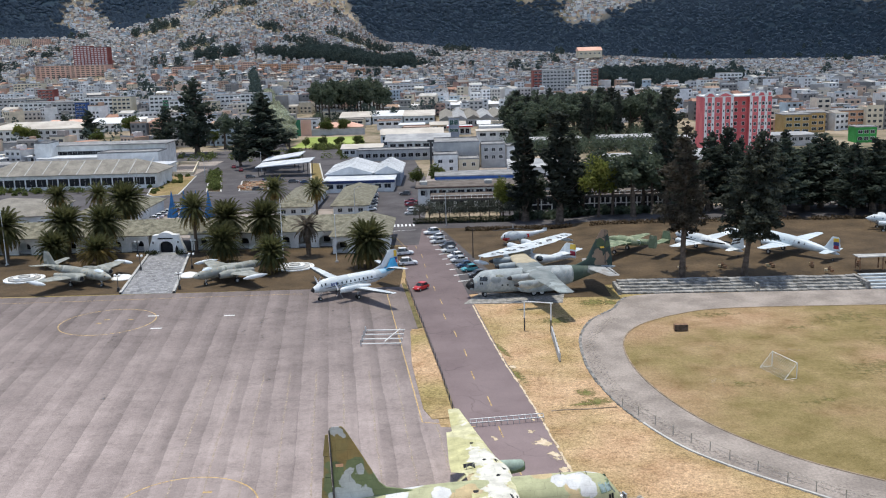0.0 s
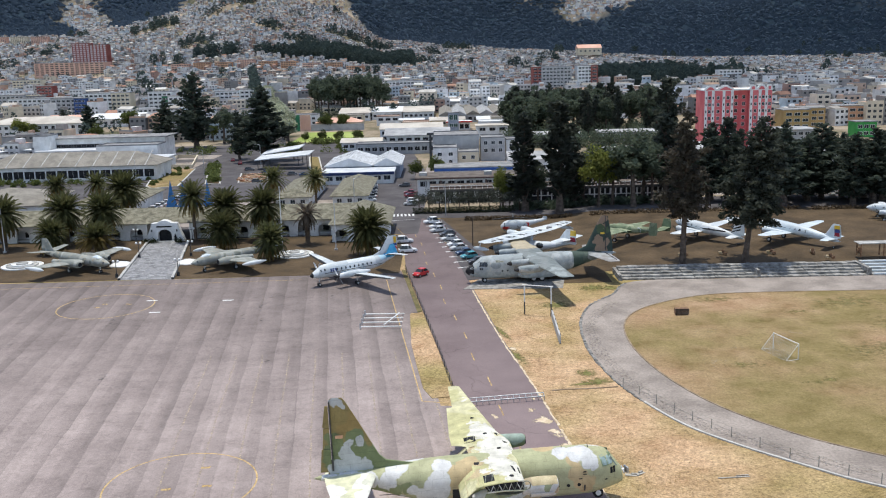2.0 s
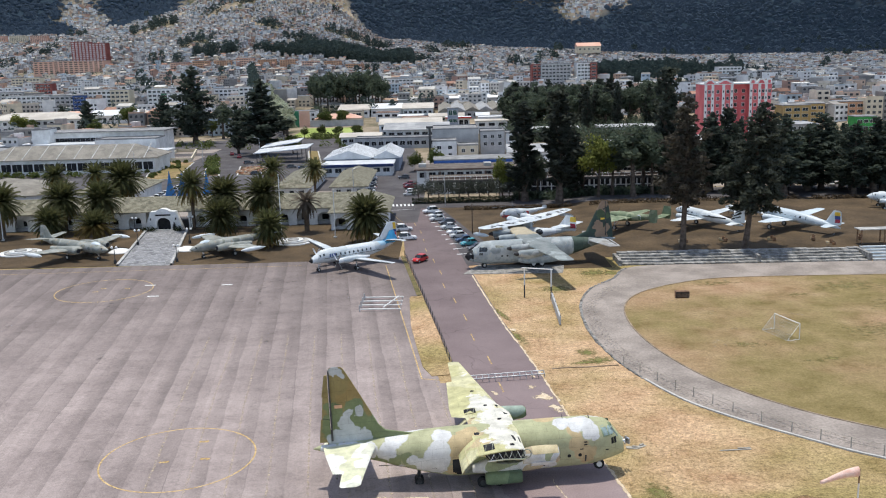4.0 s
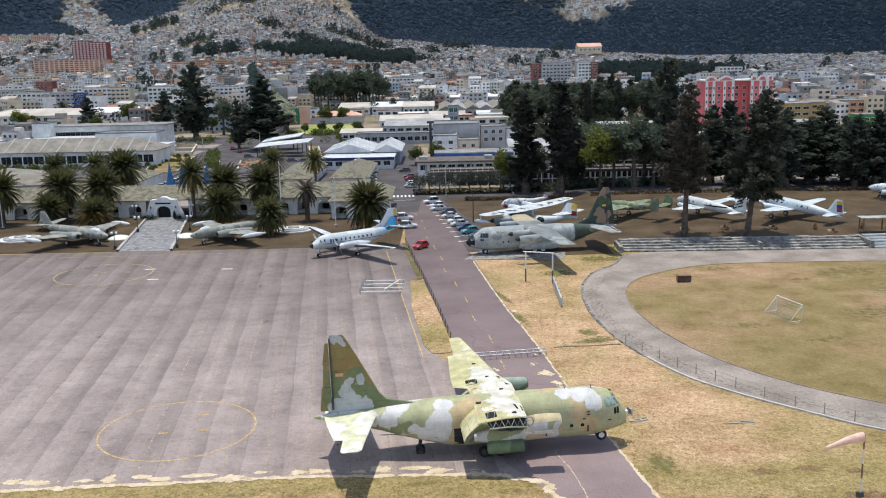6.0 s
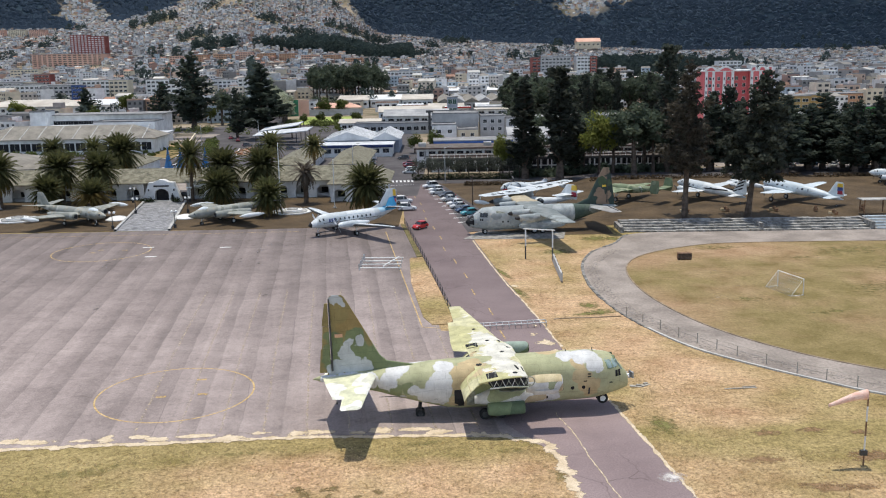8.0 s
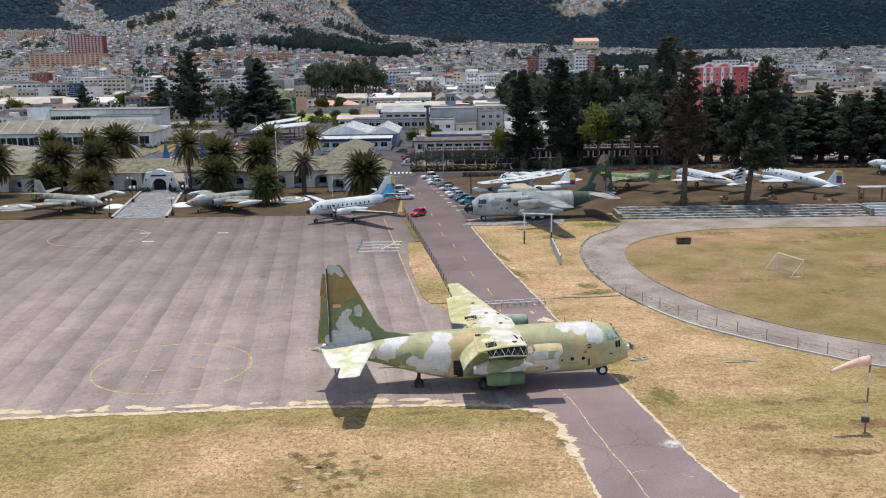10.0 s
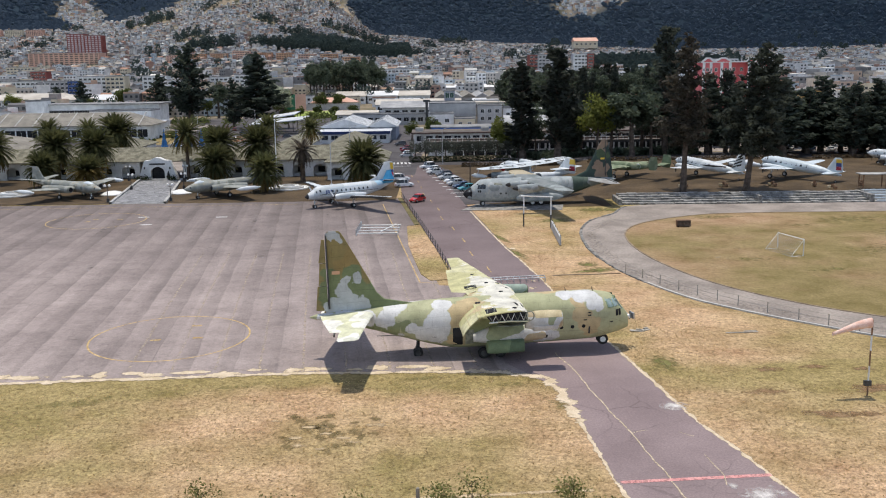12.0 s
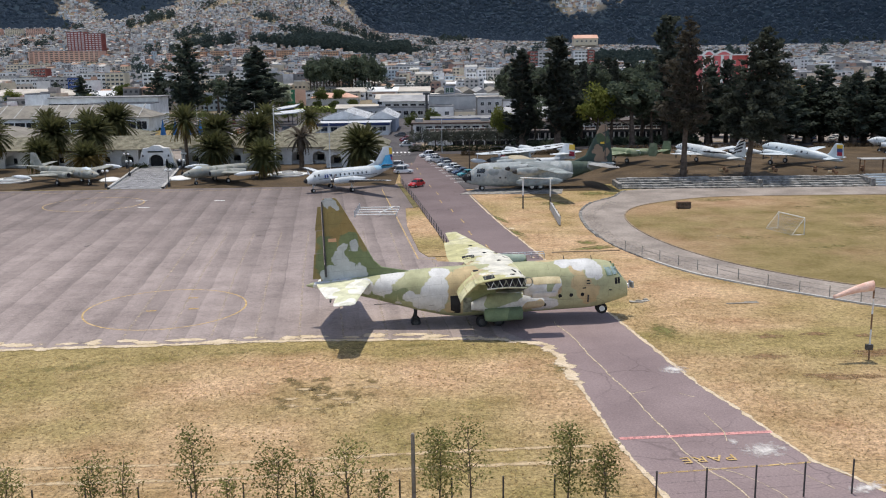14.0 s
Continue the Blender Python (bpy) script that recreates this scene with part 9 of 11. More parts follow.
hull_patch("door_opening", HULK_HULL, -17.16, -16.3, 1.3, 3.0, -1, M_DARK, tt, 0.04)
hull_patch("door_panel", HULK_HULL, -16.05, -15.3, 1.35, 2.75, -1, M_FRAME, tt, 0.04)
hull_patch("door_post", HULK_HULL, -16.3, -16.1, 1.2, 3.05, -1, M_HULK_TAN, tt, 0.06)
hull_patch("crew_door", HULK_HULL, -5.1, -4.95, 1.6, 2.3, -1, M_DARK_STEEL, tt, 0.03)
hull_patch("escape_hatch", HULK_HULL, -9.0, -8.75, 1.45, 1.75, -1, M_DARK, tt, 0.03)
hull_patch("rear_seam", HULK_HULL, -23.8, -18.6, 2.2, 2.24, -1, M_DARK_STEEL, tt, 0.02)
for x, dz in ((-5.0, 0.62), (-5.0, 0.38), (-5.4, 0.0), (-3.0, -0.35)):
    side_window(tt, HULK_HULL, x, dz, -1, 0.3, 0.1, 2.35, M_BLACK, "stencil_bar")
for x, y, z in ((-4.2, 0, 4.9), (-6.6, 0.3, 4.95)):
    b = Buf()
    b.tube((x, y, z - 0.1), (x - 0.1, y, z + 0.5), 0.06, 0.02, 6)
    part("antenna", b, M_DARK_STEEL, tt)
b = Buf()
b.tube((-1.2, 0, 2.45), (-0.85, 0, 2.5), 0.13)
b.tube((-0.85, 0, 2.15), (-0.75, 0, 2.9), 0.09)
b.tube((-0.95, -0.5, 2.35), (-0.95, 0.5, 2.6), 0.06)
b.box(-0.62, 0.05, 2.2, 0.16, 0.7, 0.55, 0.3)
part("radar_scanner", b, M_STEEL, tt, "bare radar scanner on the open nose")
b = Buf()
b.tube((-1.22, 0, 2.22), (-1.17, 0, 2.22), 0.72, None, 18)
part("nose_bulkhead", b, M_FRAME, tt)
for y in (-0.55, 0.1):
    wheel_parts(tt, -20.2, y, 0.42, 0.3, M_DARK_STEEL)
b = Buf()
b.box(-20.2, -0.2, 0.4, 0.3, 1.0, 0.5)
b.tube((-20.2, -0.2, 0.8), (-20.1, -0.2, 2.1), 0.16)
b.tube((-20.5, -0.6, 0.6), (-20.0, -0.4, 2.1), 0.07)
part("tail_stand", b, M_DARK_STEEL, tt)
plate("tail_flag", [(-27.4, -0.25, 8.3), (-26.7, -0.27, 8.3), (-26.7, -0.28, 8.0), (-27.4, -0.26, 8.0)], M_ORANGE, 0.01)
side_window(t2, HERK, -6.2, 1.35, 1, 1.6, 0.4, 2.35, M_FRAME, "title_bar")
plate("tail_flag", [(-27.2, 0.28, 8.35), (-26.4, 0.3, 8.35), (-26.4, 0.31, 8.0), (-27.2, 0.3, 8.0)], M_FLAG_Y, 0.01, parent=t2)
# scrap on the grass before the nose
M_DULL = surf("dull_oxidised_sheet", (0.3, 0.28, 0.24), (0.44, 0.41, 0.36), 1.2, 8, 0.75, speck=0.2)
for k, (x, y, a) in enumerate(((17.3, 80.6, 0.2), (18.1, 80.9, 0.5), (26.6, 79.6, 0.1))):
    t = thing("scrap_panel", "bent pale metal scrap lying on the grass", "scrap", at=pose(x, y, 0.0, 3, 4 if k < 2 else 0, (0, 40, 4)[k]))
    b = Buf()
    if k == 2:
        b.box(0, 0, 0, 3.0, 0.14, 0.05)
        b.box(0.9, 0.3, 0, 1.2, 0.1, 0.05)
    else:
        b.box(0, 0, 0, 1.3 - 0.2 * k, 0.4, 0.05)
        b.box(0.2, 0.1, 0.04, 0.5, 0.2, 0.12)
    part("panel", b, M_DULL, t)

# ---- bleachers ----
bl = thing("bleachers", "weathered stone bleachers in four steps", "bleachers", kind="structure")
BLX = [(31.0, 54.6), (55.0, 73.4)]
srng0 = random.Random(6)
for x0, x1 in BLX:
    for k in range(5):
        n = 13
        for i in range(n):
            a, e = x0 + (x1 - x0) * i / n, x0 + (x1 - x0) * (i + 1) / n
            b = Buf()
            yy = 157.2 + 1.2 * k - 0.02 * (a - 31) * 1.3
            b.box((a + e) / 2, yy + 0.6, -0.05, e - a - 0.04, 1.2, 0.27 * (k + 1) + srng0.uniform(-0.07, 0.05))
            part("step", b, M_STONE, bl)
ww = Buf()
ww.box(54.8, 160.0, 0, 0.5, 6.4, 1.25)
part("end_wall", ww, M_STONE, bl)
ww = Buf()
ww.box(73.8, 159.4, 0, 0.6, 6.4, 1.3)
part("end_wall", ww, M_STONE, bl)
ww = Buf()
ww.box(30.6, 160.0, 0, 0.6, 6.2, 0.95)
part("end_wall", ww, M_STONE, bl)
st2 = thing("grandstand", "pale painted bleachers in five steps", "bleachers", kind="structure")
for k in range(5):
    b = Buf()
    b.box(97, 156.6 + 1.2 * k, -0.05, 45.5, 1.2, 0.3 * (k + 1))
    part("step", b, M_CONC, st2)
    b = Buf()
    b.box(97, 156.2 + 1.2 * k, 0.3 * (k + 1) - 0.045, 45, 0.4, 0.1)
    part("bench", b, M_PLANE_BLUE, st2)
sl = thing("shelter", "small open shelter with a thin roof on posts", "shelter", at=pose(80.5, 166.5, TZ))
b = Buf()
b.box(0, 0, 2.5, 9.5, 2.4, 0.14)
part("roof", b, M_CONC, sl)
for x in (-4.2, 0.0, 4.2):
    for y in (-0.9, 0.9):
        b = Buf()
        b.box(x, y, 0, 0.2, 0.2, 2.5)
        part("post", b, M_RUST, sl)
tub = None
for x, y in ((45.0, 170.6), (52.6, 170.8), (61.6, 170.4), (69.2, 170.0), (70.6, 165.2), (78.0, 170.0), (84.0, 170.4)):
    if tub is None:
        tub = thing("planter", "low rusty planter with two round tubs on the grass", "planter", "planters along the terrace", at=pose(x, y, TZ))
        for dx, r in ((-0.55, 0.42), (0.5, 0.36), (0.0, 0.3)):
            b = Buf()
            b.lathe([(r * 0.7, 0), (r, 0.15), (r, 0.55), (r * 0.8, 0.6), (r * 0.75, 0.45), (0.05, 0.42)], 12, (dx, 0.1 * dx, 0.35 if dx == 0 else 0))
            part("tub", b, M_SAND if dx < 0 else M_RUST, tub, smooth=True)
    else:
        copy_thing(tub, pose(x, y, TZ, 0, 0, 40 * x))

# low brushwood pile and rubble along the street
for k, (x, y, w) in enumerate(((18, 221.5, 26), (60, 219.5, 50), (108, 218, 40))):
    pts = np.stack([rng.uniform(x - w / 2, x + w / 2, 1500), rng.uniform(y - 0.8, y + 0.8, 1500), rng.uniform(0.0, 0.9, 1500)], 1)
    pts[:, 2] += [ground_z(a, c) for a, c in pts[:, :2]]
    tagged(part("low_hedge", leaves(pts, 0.5, rng), leaf_mat("brown_dry_hedge_leaves", (0.06, 0.045, 0.03), (0.13, 0.095, 0.06))), "low brownish dry hedge along the street", "hedge")

M_DIRT_EARLY = surf("loose_brown_earth", (0.2, 0.135, 0.08), (0.32, 0.21, 0.13), 0.6, 4, 1.0, speck=0.3)
# ---- cars ----
M_CARGLASS = glass_mat("car_window_glass", (0.015, 0.018, 0.02), 0.06)
M_LAMP = surf("clear_headlight", (0.7, 0.7, 0.68), (0.8, 0.8, 0.8), 2, 10, 0.2, speck=0.05)
M_TAILLAMP = surf("red_tail_light", (0.4, 0.02, 0.02), (0.5, 0.03, 0.03), 2, 10, 0.3)


def car(name, label, paint, L=4.1, W=1.7, H=1.48, hood=0.28, boot=0.12):
    t = thing(name, label, "car", "parked cars")
    prof = [(-L / 2, 0.35, 0.62), (-L / 2 + 0.12, 0.28, 0.86), (-L / 2 + L * boot, 0.25, 0.95), (-L / 2 + L * 0.5, 0.24, 0.95), (L / 2 - L * hood, 0.25, 0.93), (L / 2 - 0.35, 0.27, 0.8), (L / 2 - 0.05, 0.32, 0.62), (L / 2, 0.38, 0.5)]
    b = Buf()
    rows = []
    for x, zb, zt in prof:
        w = W / 2 * (1 - 0.12 * (abs(x) / (L / 2)) ** 4)
        rows.append([(x, -w, zb + 0.06), (x, -w * 1.0, (zb + zt) / 2), (x, -w * 0.94, zt - 0.04), (x, -w * 0.8, zt), (x, w * 0.8, zt), (x, w * 0.94, zt - 0.04), (x, w, (zb + zt) / 2), (x, w, zb + 0.06), (x, w * 0.85, zb), (x, -w * 0.85, zb)])
    b.rings(rows)
    body = part("body", b, paint, t, smooth=True)
    c = Buf()
    xa, xb, xc, xd = -L / 2 + L * boot * 0.8, -L / 2 + L * boot * 0.8 + 0.55, L / 2 - L * hood - 0.75, L / 2 - L * hood + 0.05
    w0, w1 = W * 0.45, W * 0.38
    v = [(xa, -w0, 0.92), (xd, -w0, 0.92), (xd, w0, 0.92), (xa, w0, 0.92), (xb, -w1, H - 0.06), (xc, -w1, H - 0.06), (xc, w1, H - 0.06), (xb, w1, H - 0.06)]
    c.add(v, [(0, 1, 5, 4), (1, 2, 6, 5), (2, 3, 7, 6), (3, 0, 4, 7), (4, 5, 6, 7)])
    part("glasshouse", c, M_CARGLASS, t)
    r = Buf()
    r.rings([[(xb - 0.08, -w1 * 1.03, H - 0.09), (xc + 0.08, -w1 * 1.03, H - 0.09), (xc + 0.08, w1 * 1.03, H - 0.09), (xb - 0.08, w1 * 1.03, H - 0.09)],
             [(xb, -w1 * 0.95, H), (xc, -w1 * 0.95, H), (xc, w1 * 0.95, H), (xb, w1 * 0.95, H)]])
    part("roof_panel", r, paint, t)
    for s in (-1, 1):
        for x in (-L * 0.31, L * 0.31):
            wheel_parts(t, x, s * (W / 2 - 0.1), 0.31, 0.2)
        for xm in (-0.1, L * 0.16):
            pb = Buf()
            pb.add([(xm, s * w0 * 1.0, 0.92), (xm + 0.09, s * w0 * 1.0, 0.92), (xm + 0.07, s * w1 * 1.02, H - 0.06), (xm - 0.02, s * w1 * 1.02, H - 0.06),
                    (xm, s * (w0 + 0.02), 0.92), (xm + 0.09, s * (w0 + 0.02), 0.92), (xm + 0.07, s * (w1 + 0.03), H - 0.06), (xm - 0.02, s * (w1 + 0.03), H - 0.06)],
                   [(4, 5, 6, 7), (0, 4, 7, 3), (1, 2, 6, 5)])
            part("pillar", pb, paint, t)
        for x, m, nm in ((L / 2 - 0.12, M_LAMP, "headlight"), (-L / 2 + 0.06, M_TAILLAMP, "tail_light")):
            lb2 = Buf()
            lb2.box(x, s * W * 0.36, 0.6, 0.2, 0.3, 0.16)
            part(nm, lb2, m, t)
    return t


def paint(name, c):
    return surf(name, c, tuple(min(1, v * 1.12) for v in c), 1.0, 20, 0.28, 0.0, 0, speck=0.03, spec=0.5)


P_WHITE, P_SILVER, P_TEAL, P_RED = paint("white_car_paint", (0.7, 0.7, 0.7)), paint("silver_car_paint", (0.5, 0.5, 0.49)), paint("teal_car_paint", (0.06, 0.28, 0.32)), paint("red_car_paint", (0.5, 0.03, 0.03))
P_NAVY, P_GREY, P_MAROON = paint("navy_car_paint", (0.03, 0.06, 0.12)), paint("dark_grey_car_paint", (0.07, 0.07, 0.075)), paint("maroon_car_paint", (0.2, 0.02, 0.03))
cars = {}


def park(kind, x, y, rot):
    spec = {"white": ("white hatchback parked on the asphalt", P_WHITE, 4.0, 1.7, 1.5), "suv": ("white sport utility car parked beside the road", P_WHITE, 4.5, 1.85, 1.75),
            "silver": ("silver saloon parked in a bay", P_SILVER, 4.3, 1.72, 1.46), "teal": ("teal hatchback parked in a bay", P_TEAL, 4.0, 1.7, 1.5),
            "red": ("small red hatchback standing on the road", P_RED, 3.8, 1.65, 1.5), "navy": ("dark blue saloon parked in a bay", P_NAVY, 4.3, 1.72, 1.46),
            "grey": ("dark grey car parked in a bay", P_GREY, 4.3, 1.75, 1.5), "maroon": ("maroon car parked by the hangars", P_MAROON, 4.4, 1.75, 1.48)}[kind]
    z = 0.035
    if kind not in cars:
        cars[kind] = car("car", *spec, boot=0.2 if kind in ("silver", "navy", "maroon") else 0.08)
        c = cars[kind]
        c.matrix_basis = pose(x, y, z, 0, 0, rot)
    else:
        c = copy_thing(cars[kind], pose(x, y, z, 0, 0, rot))
    c.scale = (0.86, 0.9, 0.92)


for k, (kind, x, y) in enumerate((("suv", -3.1, 218.4), ("white", -1.8, 212.0), ("silver", -1.5, 207.2), ("grey", 0.6, 202.0), ("silver", 1.0, 196.8), ("white", 2.2, 190.6), ("silver", 2.9, 186.6), ("navy", 4.0, 181.8), ("teal", 4.8, 178.2), ("grey", 6.2, 173.4))):
    park(kind, x, y, 200 + 3 * (k % 3))
park("suv", -8.7, 195.4, 12)
park("suv", -7.6, 185.4, 12)
park("red", -4.5, 164.2, 232)
for k, (kind, x, y) in enumerate((("white", -20.6, 256), ("silver", -20.9, 262), ("grey", -21.2, 268), ("silver", -21.6, 274), ("grey", -21.9, 280), ("white", -22.2, 286), ("maroon", -9.4, 262), ("maroon", -9.8, 268), ("white", -8.6, 252), ("silver", -9.0, 247), ("white", -26, 290.5), ("grey", -12, 284))):
    park(kind, x, y, 15 + 160 * (k % 2))
for k in range(9):
    park(("white", "white", "silver", "white", "navy")[k % 5], -79.8 + 0.25 * k, 249.5 + 3.6 * k, 170)
for k in range(12):
    park(("silver", "white", "grey", "navy")[k % 4], 92 + 3.0 * k, 246 + 5 * (k % 2), 80)
for kind, x, y, r in (("maroon", -84.5, 372, 100), ("maroon", -79.0, 360, 100), ("grey", -71.0, 338, 20), ("navy", -63.0, 329, 10), ("grey", -58.5, 327, 15), ("grey", -52.5, 321, 5), ("navy", -48.0, 318, 8), ("grey", -61.5, 303.5, 5)):
    park(kind, x, y, r)
# yard and streets behind the headquarters
sheet("gravel_yard", [(-210, 222), (-101, 222), (-98, 300), (-98, 316), (-210, 316)], 0.02, M_STREET, "grey asphalt yard between the buildings", "yard")
sheet("gravel_yard", [(-100, 222), (-24, 222), (-24, 261), (-100, 261)], 0.018, M_GRAVEL, "grey gravel yard behind the headquarters", "yard")
sheet("gravel_yard", [(-210, 338), (-95, 338), (-95, 400), (-210, 400)], 0.018, M_GRAVEL, "grey gravel yard behind the workshop", "yard")
sheet("gravel_yard", [(-48, 262), (-24, 262), (-24, 372), (-62, 372), (-52, 345)], 0.018, M_STREET, "grey asphalt yard beside the hangars", "yard")
sheet("gravel_yard", [(-8, 257), (150, 247), (170, 300), (-5, 372)], 0.018, M_GRAVEL, "grey gravel yard behind the barracks", "yard")
sheet("yard", [(-100, 262), (-47, 262), (-50, 345), (-64, 345), (-80, 300), (-92, 300)], 0.03, M_STREET, "asphalt yard with parked cars behind the headquarters", "yard")
draped("avenue_far", -235.0, -90.0, 600.0, 1150.0, 5.0, 0.35, M_STREET, "straight avenue climbing through the city", "road", lambda x, y: abs(x + 0.203 * y - 12.5) < 8)
sheet("avenue", [(-92, 300), (-79, 300), (-74, 440), (-104.5, 604), (-118, 604), (-93, 440)], 0.045, M_STREET, "straight avenue running into the city", "road")
sheet("side_street", [(-130, 372), (-20, 372), (-20, 382), (-130, 384)], 0.05, M_STREET, "asphalt side street behind the workshops", "road")
sheet("hangar_yard", [(-22, 236), (-7.5, 236), (-6, 300), (-12, 306), (-24, 306)], 0.038, M_STREET, "asphalt yard before the hangars", "yard")

sheet("town_yard", [(-230, 206), (-6, 206), (-4, 300), (-18, 446), (-236, 446)], 0.008, M_STREET, "grey asphalt and concrete yards of the base", "yard")
M_KERB = surf("pale_kerb_concrete", (0.42, 0.41, 0.39), (0.54, 0.53, 0.5), 0.8, 6, 0.9, speck=0.15)


def bed(name, poly, label, ground_m):
    """A raised planted island with a pale kerb round it."""
    sheet(name, poly, 0.16, ground_m, label, "traffic island", thick=0.2)
    ribbon("island_kerb", poly + [poly[0]], 0.5, 0.2, M_KERB, "pale concrete kerb of a planted island", "kerb", thick=0.2, kind="structure")


bed("island", [(-93.5, 295), (-86.5, 299), (-93.5, 348), (-106, 351), (-101, 318), (-97, 300)], "thin brown grass island beside the avenue", M_PITCH)
bed("island", [(-78.4, 303), (-73.4, 302), (-86.4, 356), (-90.2, 357)], "planted strip in the middle of the avenue", M_BROWN)
bed("island", [(-67.6, 303), (-57.6, 301), (-62.6, 328), (-72.0, 329)], "island of bare earth with a heap of rubble", M_BROWN)
bed("island", [(-44.1, 307), (-39.5, 306), (-51, 380), (-55, 381)], "strip of brown grass beside the hangars", M_PITCH)
pl = thing("planter_court", "low pale walled court beside the avenue", "court")
for x0_, y0_, x1_, y1_ in ((-104.5, 354, -95.6, 352), (-95.6, 352, -103.4, 390), (-103.4, 390, -112.5, 392), (-112.5, 392, -104.5, 354)):
    b = Buf()
    b.box((x0_ + x1_) / 2, (y0_ + y1_) / 2, 0, math.hypot(x1_ - x0_, y1_ - y0_), 0.5, 1.3, math.atan2(y1_ - y0_, x1_ - x0_))
    part("wall", b, M_CREAM, pl)
hrng = random.Random(17)
rub = Buf()
for k in range(260):
    q_, a_ = math.sqrt(hrng.random()), hrng.uniform(0, 2 * math.pi)
    x, y = -65.2 + 4.6 * q_ * math.cos(a_), 315 + 9.5 * q_ * math.sin(a_)
    z = 1.5 * (1 - q_)
    rub.box(x, y, 0.1 + z * hrng.uniform(0.4, 1.0), hrng.uniform(0.3, 1.1), hrng.uniform(0.3, 0.8), hrng.uniform(0.2, 0.6), hrng.uniform(0, 3))
mound = Buf()
mound.rings([[(-65.2 + 5.0 * q * math.cos(a), 315 + 10 * q * math.sin(a), h) for a in [2 * math.pi * i / 20 for i in range(20)]] for q, h in ((1.0, 0.12), (0.8, 0.5), (0.45, 1.1), (0.1, 1.5))])
rh = thing("rubble_heap", "heap of orange brick rubble and earth on the island", "rubble")
part("mound", mound, M_DIRT_EARLY, rh, smooth=True)
part("rubble", rub, palette("broken_brick_rubble", [(0.4, 0.2, 0.12), (0.45, 0.3, 0.2), (0.3, 0.24, 0.19), (0.5, 0.42, 0.34), (0.38, 0.17, 0.09)]), rh)
# undergrowth below the groves and bushes before the barracks
urng = np.random.default_rng(43)
up_ = []
for k in range(420):
    if k < 260:
        d_ = 428 + 70 * urng.uniform(0, 1) if k < 150 else 392 + 16 * urng.uniform(0, 1)
        x, y, r = (0.066 + 0.17 * urng.uniform(0, 1)) * d_, d_, urng.uniform(2.5, 5.5)
    elif k < 330:
        d_ = 632 + 50 * urng.uniform(0, 1)
        x, y, r = (-0.137 + 0.079 * urng.uniform(0, 1)) * d_, d_, urng.uniform(2.5, 6.0)
    else:
        x, y, r = urng.uniform(18, 66), urng.uniform(234.5, 237), urng.uniform(0.7, 1.7)
    m_ = 70
    d3 = urng.normal(size=(m_, 3))
    d3 /= np.linalg.norm(d3, axis=1)[:, None]
    d3 *= urng.uniform(0.5, 1.05, m_)[:, None] * r
    up_.append(np.stack([x + d3[:, 0], y + d3[:, 1], ground_z(x, y) + 0.2 + np.abs(d3[:, 2]) * 1.5], 1))
tagged(part("undergrowth", leaves(np.concatenate(up_), 1.0, urng), L_EUCA), "dark undergrowth below the groves and along the street", "shrubs", kind="stuff")
# shrubs of the town yards and the islands
brng_ = np.random.default_rng(41)
sc_ = []
for k in range(150):
    if k < 30:
        t_ = k / 30
        x, y, r = -76 - 12.4 * t_ + brng_.normal() * 0.8, 306 + 48 * t_, brng_.uniform(1.2, 2.1)
    elif k < 60:
        x, y, r = -99 + brng_.uniform(-5, 5), 300 + 50 * brng_.uniform(0, 1), brng_.uniform(0.4, 1.0)
    elif k < 100:
        x, y, r = brng_.uniform(-150, -24), 398 + brng_.uniform(-4, 26), brng_.uniform(1.2, 3.0)
    elif k < 125:
        x, y, r = brng_.uniform(-165, -100), 312 + brng_.uniform(-6, 4), brng_.uniform(0.8, 1.8)
    else:
        x, y, r = brng_.uniform(-62, -40), 440 + brng_.uniform(-4, 8), brng_.uniform(1.5, 2.8)
    d_ = brng_.normal(size=(90, 3))
    d_ /= np.linalg.norm(d_, axis=1)[:, None]
    d_ *= brng_.uniform(0.5, 1.05, 90)[:, None] * r
    sc_.append(np.stack([x + d_[:, 0], y + d_[:, 1], 0.2 + np.abs(d_[:, 2]) * 1.25], 1))
tagged(part("shrubs", leaves(np.concatenate(sc_), 0.75, brng_), L_BROAD), "green and olive shrubs between the yards", "shrubs", kind="stuff")

# ---- road markings ----
for (x0, y0), (x1, y1), w, lab in (((-10.6, 162.0), (-2.95, 101.2), 0.14, "thin yellow edge line"), ((-2.95, 101.2), (3.2, 99.4), 0.14, "thin yellow edge line"), ((-140, 160.4), (-26, 163.6), 0.12, "faint pale line across the parade ground"), ((10.9, 44.7), (19.4, 45.8), 0.17, "yellow stop line")):
    veneer("painted_line", [(x0 + (x1 - x0) * i / 20, y0 + (y1 - y0) * i / 20) for i in range(21)], w, 0.045, M_YELLOW, lab + " painted on the asphalt", "road marking", 0.5 if "stop" in lab else 0.7)
for k in range(13):
    y = 205 - 9.6 * k
    x = lerp_table([(60, 11.5), (72, 9.5), (101, 5.8), (126, 2.6), (153, -0.8), (184, -4.3), (226, -9.0)], y)
    veneer("lane_dash", [(x, y), (x + 0.18, y - 1.6), (x + 0.36, y - 3.2)], 0.16, 0.045, M_YELLOW, "short yellow lane dash on the road", "road marking", 0.6)
veneer("stop_line", [(9.75 + 0.905 * i, 49.4 + 0.07 * i) for i in range(11)], 0.36, 0.045, M_REDLINE, "faded red line across the road", "road marking", 0.62)
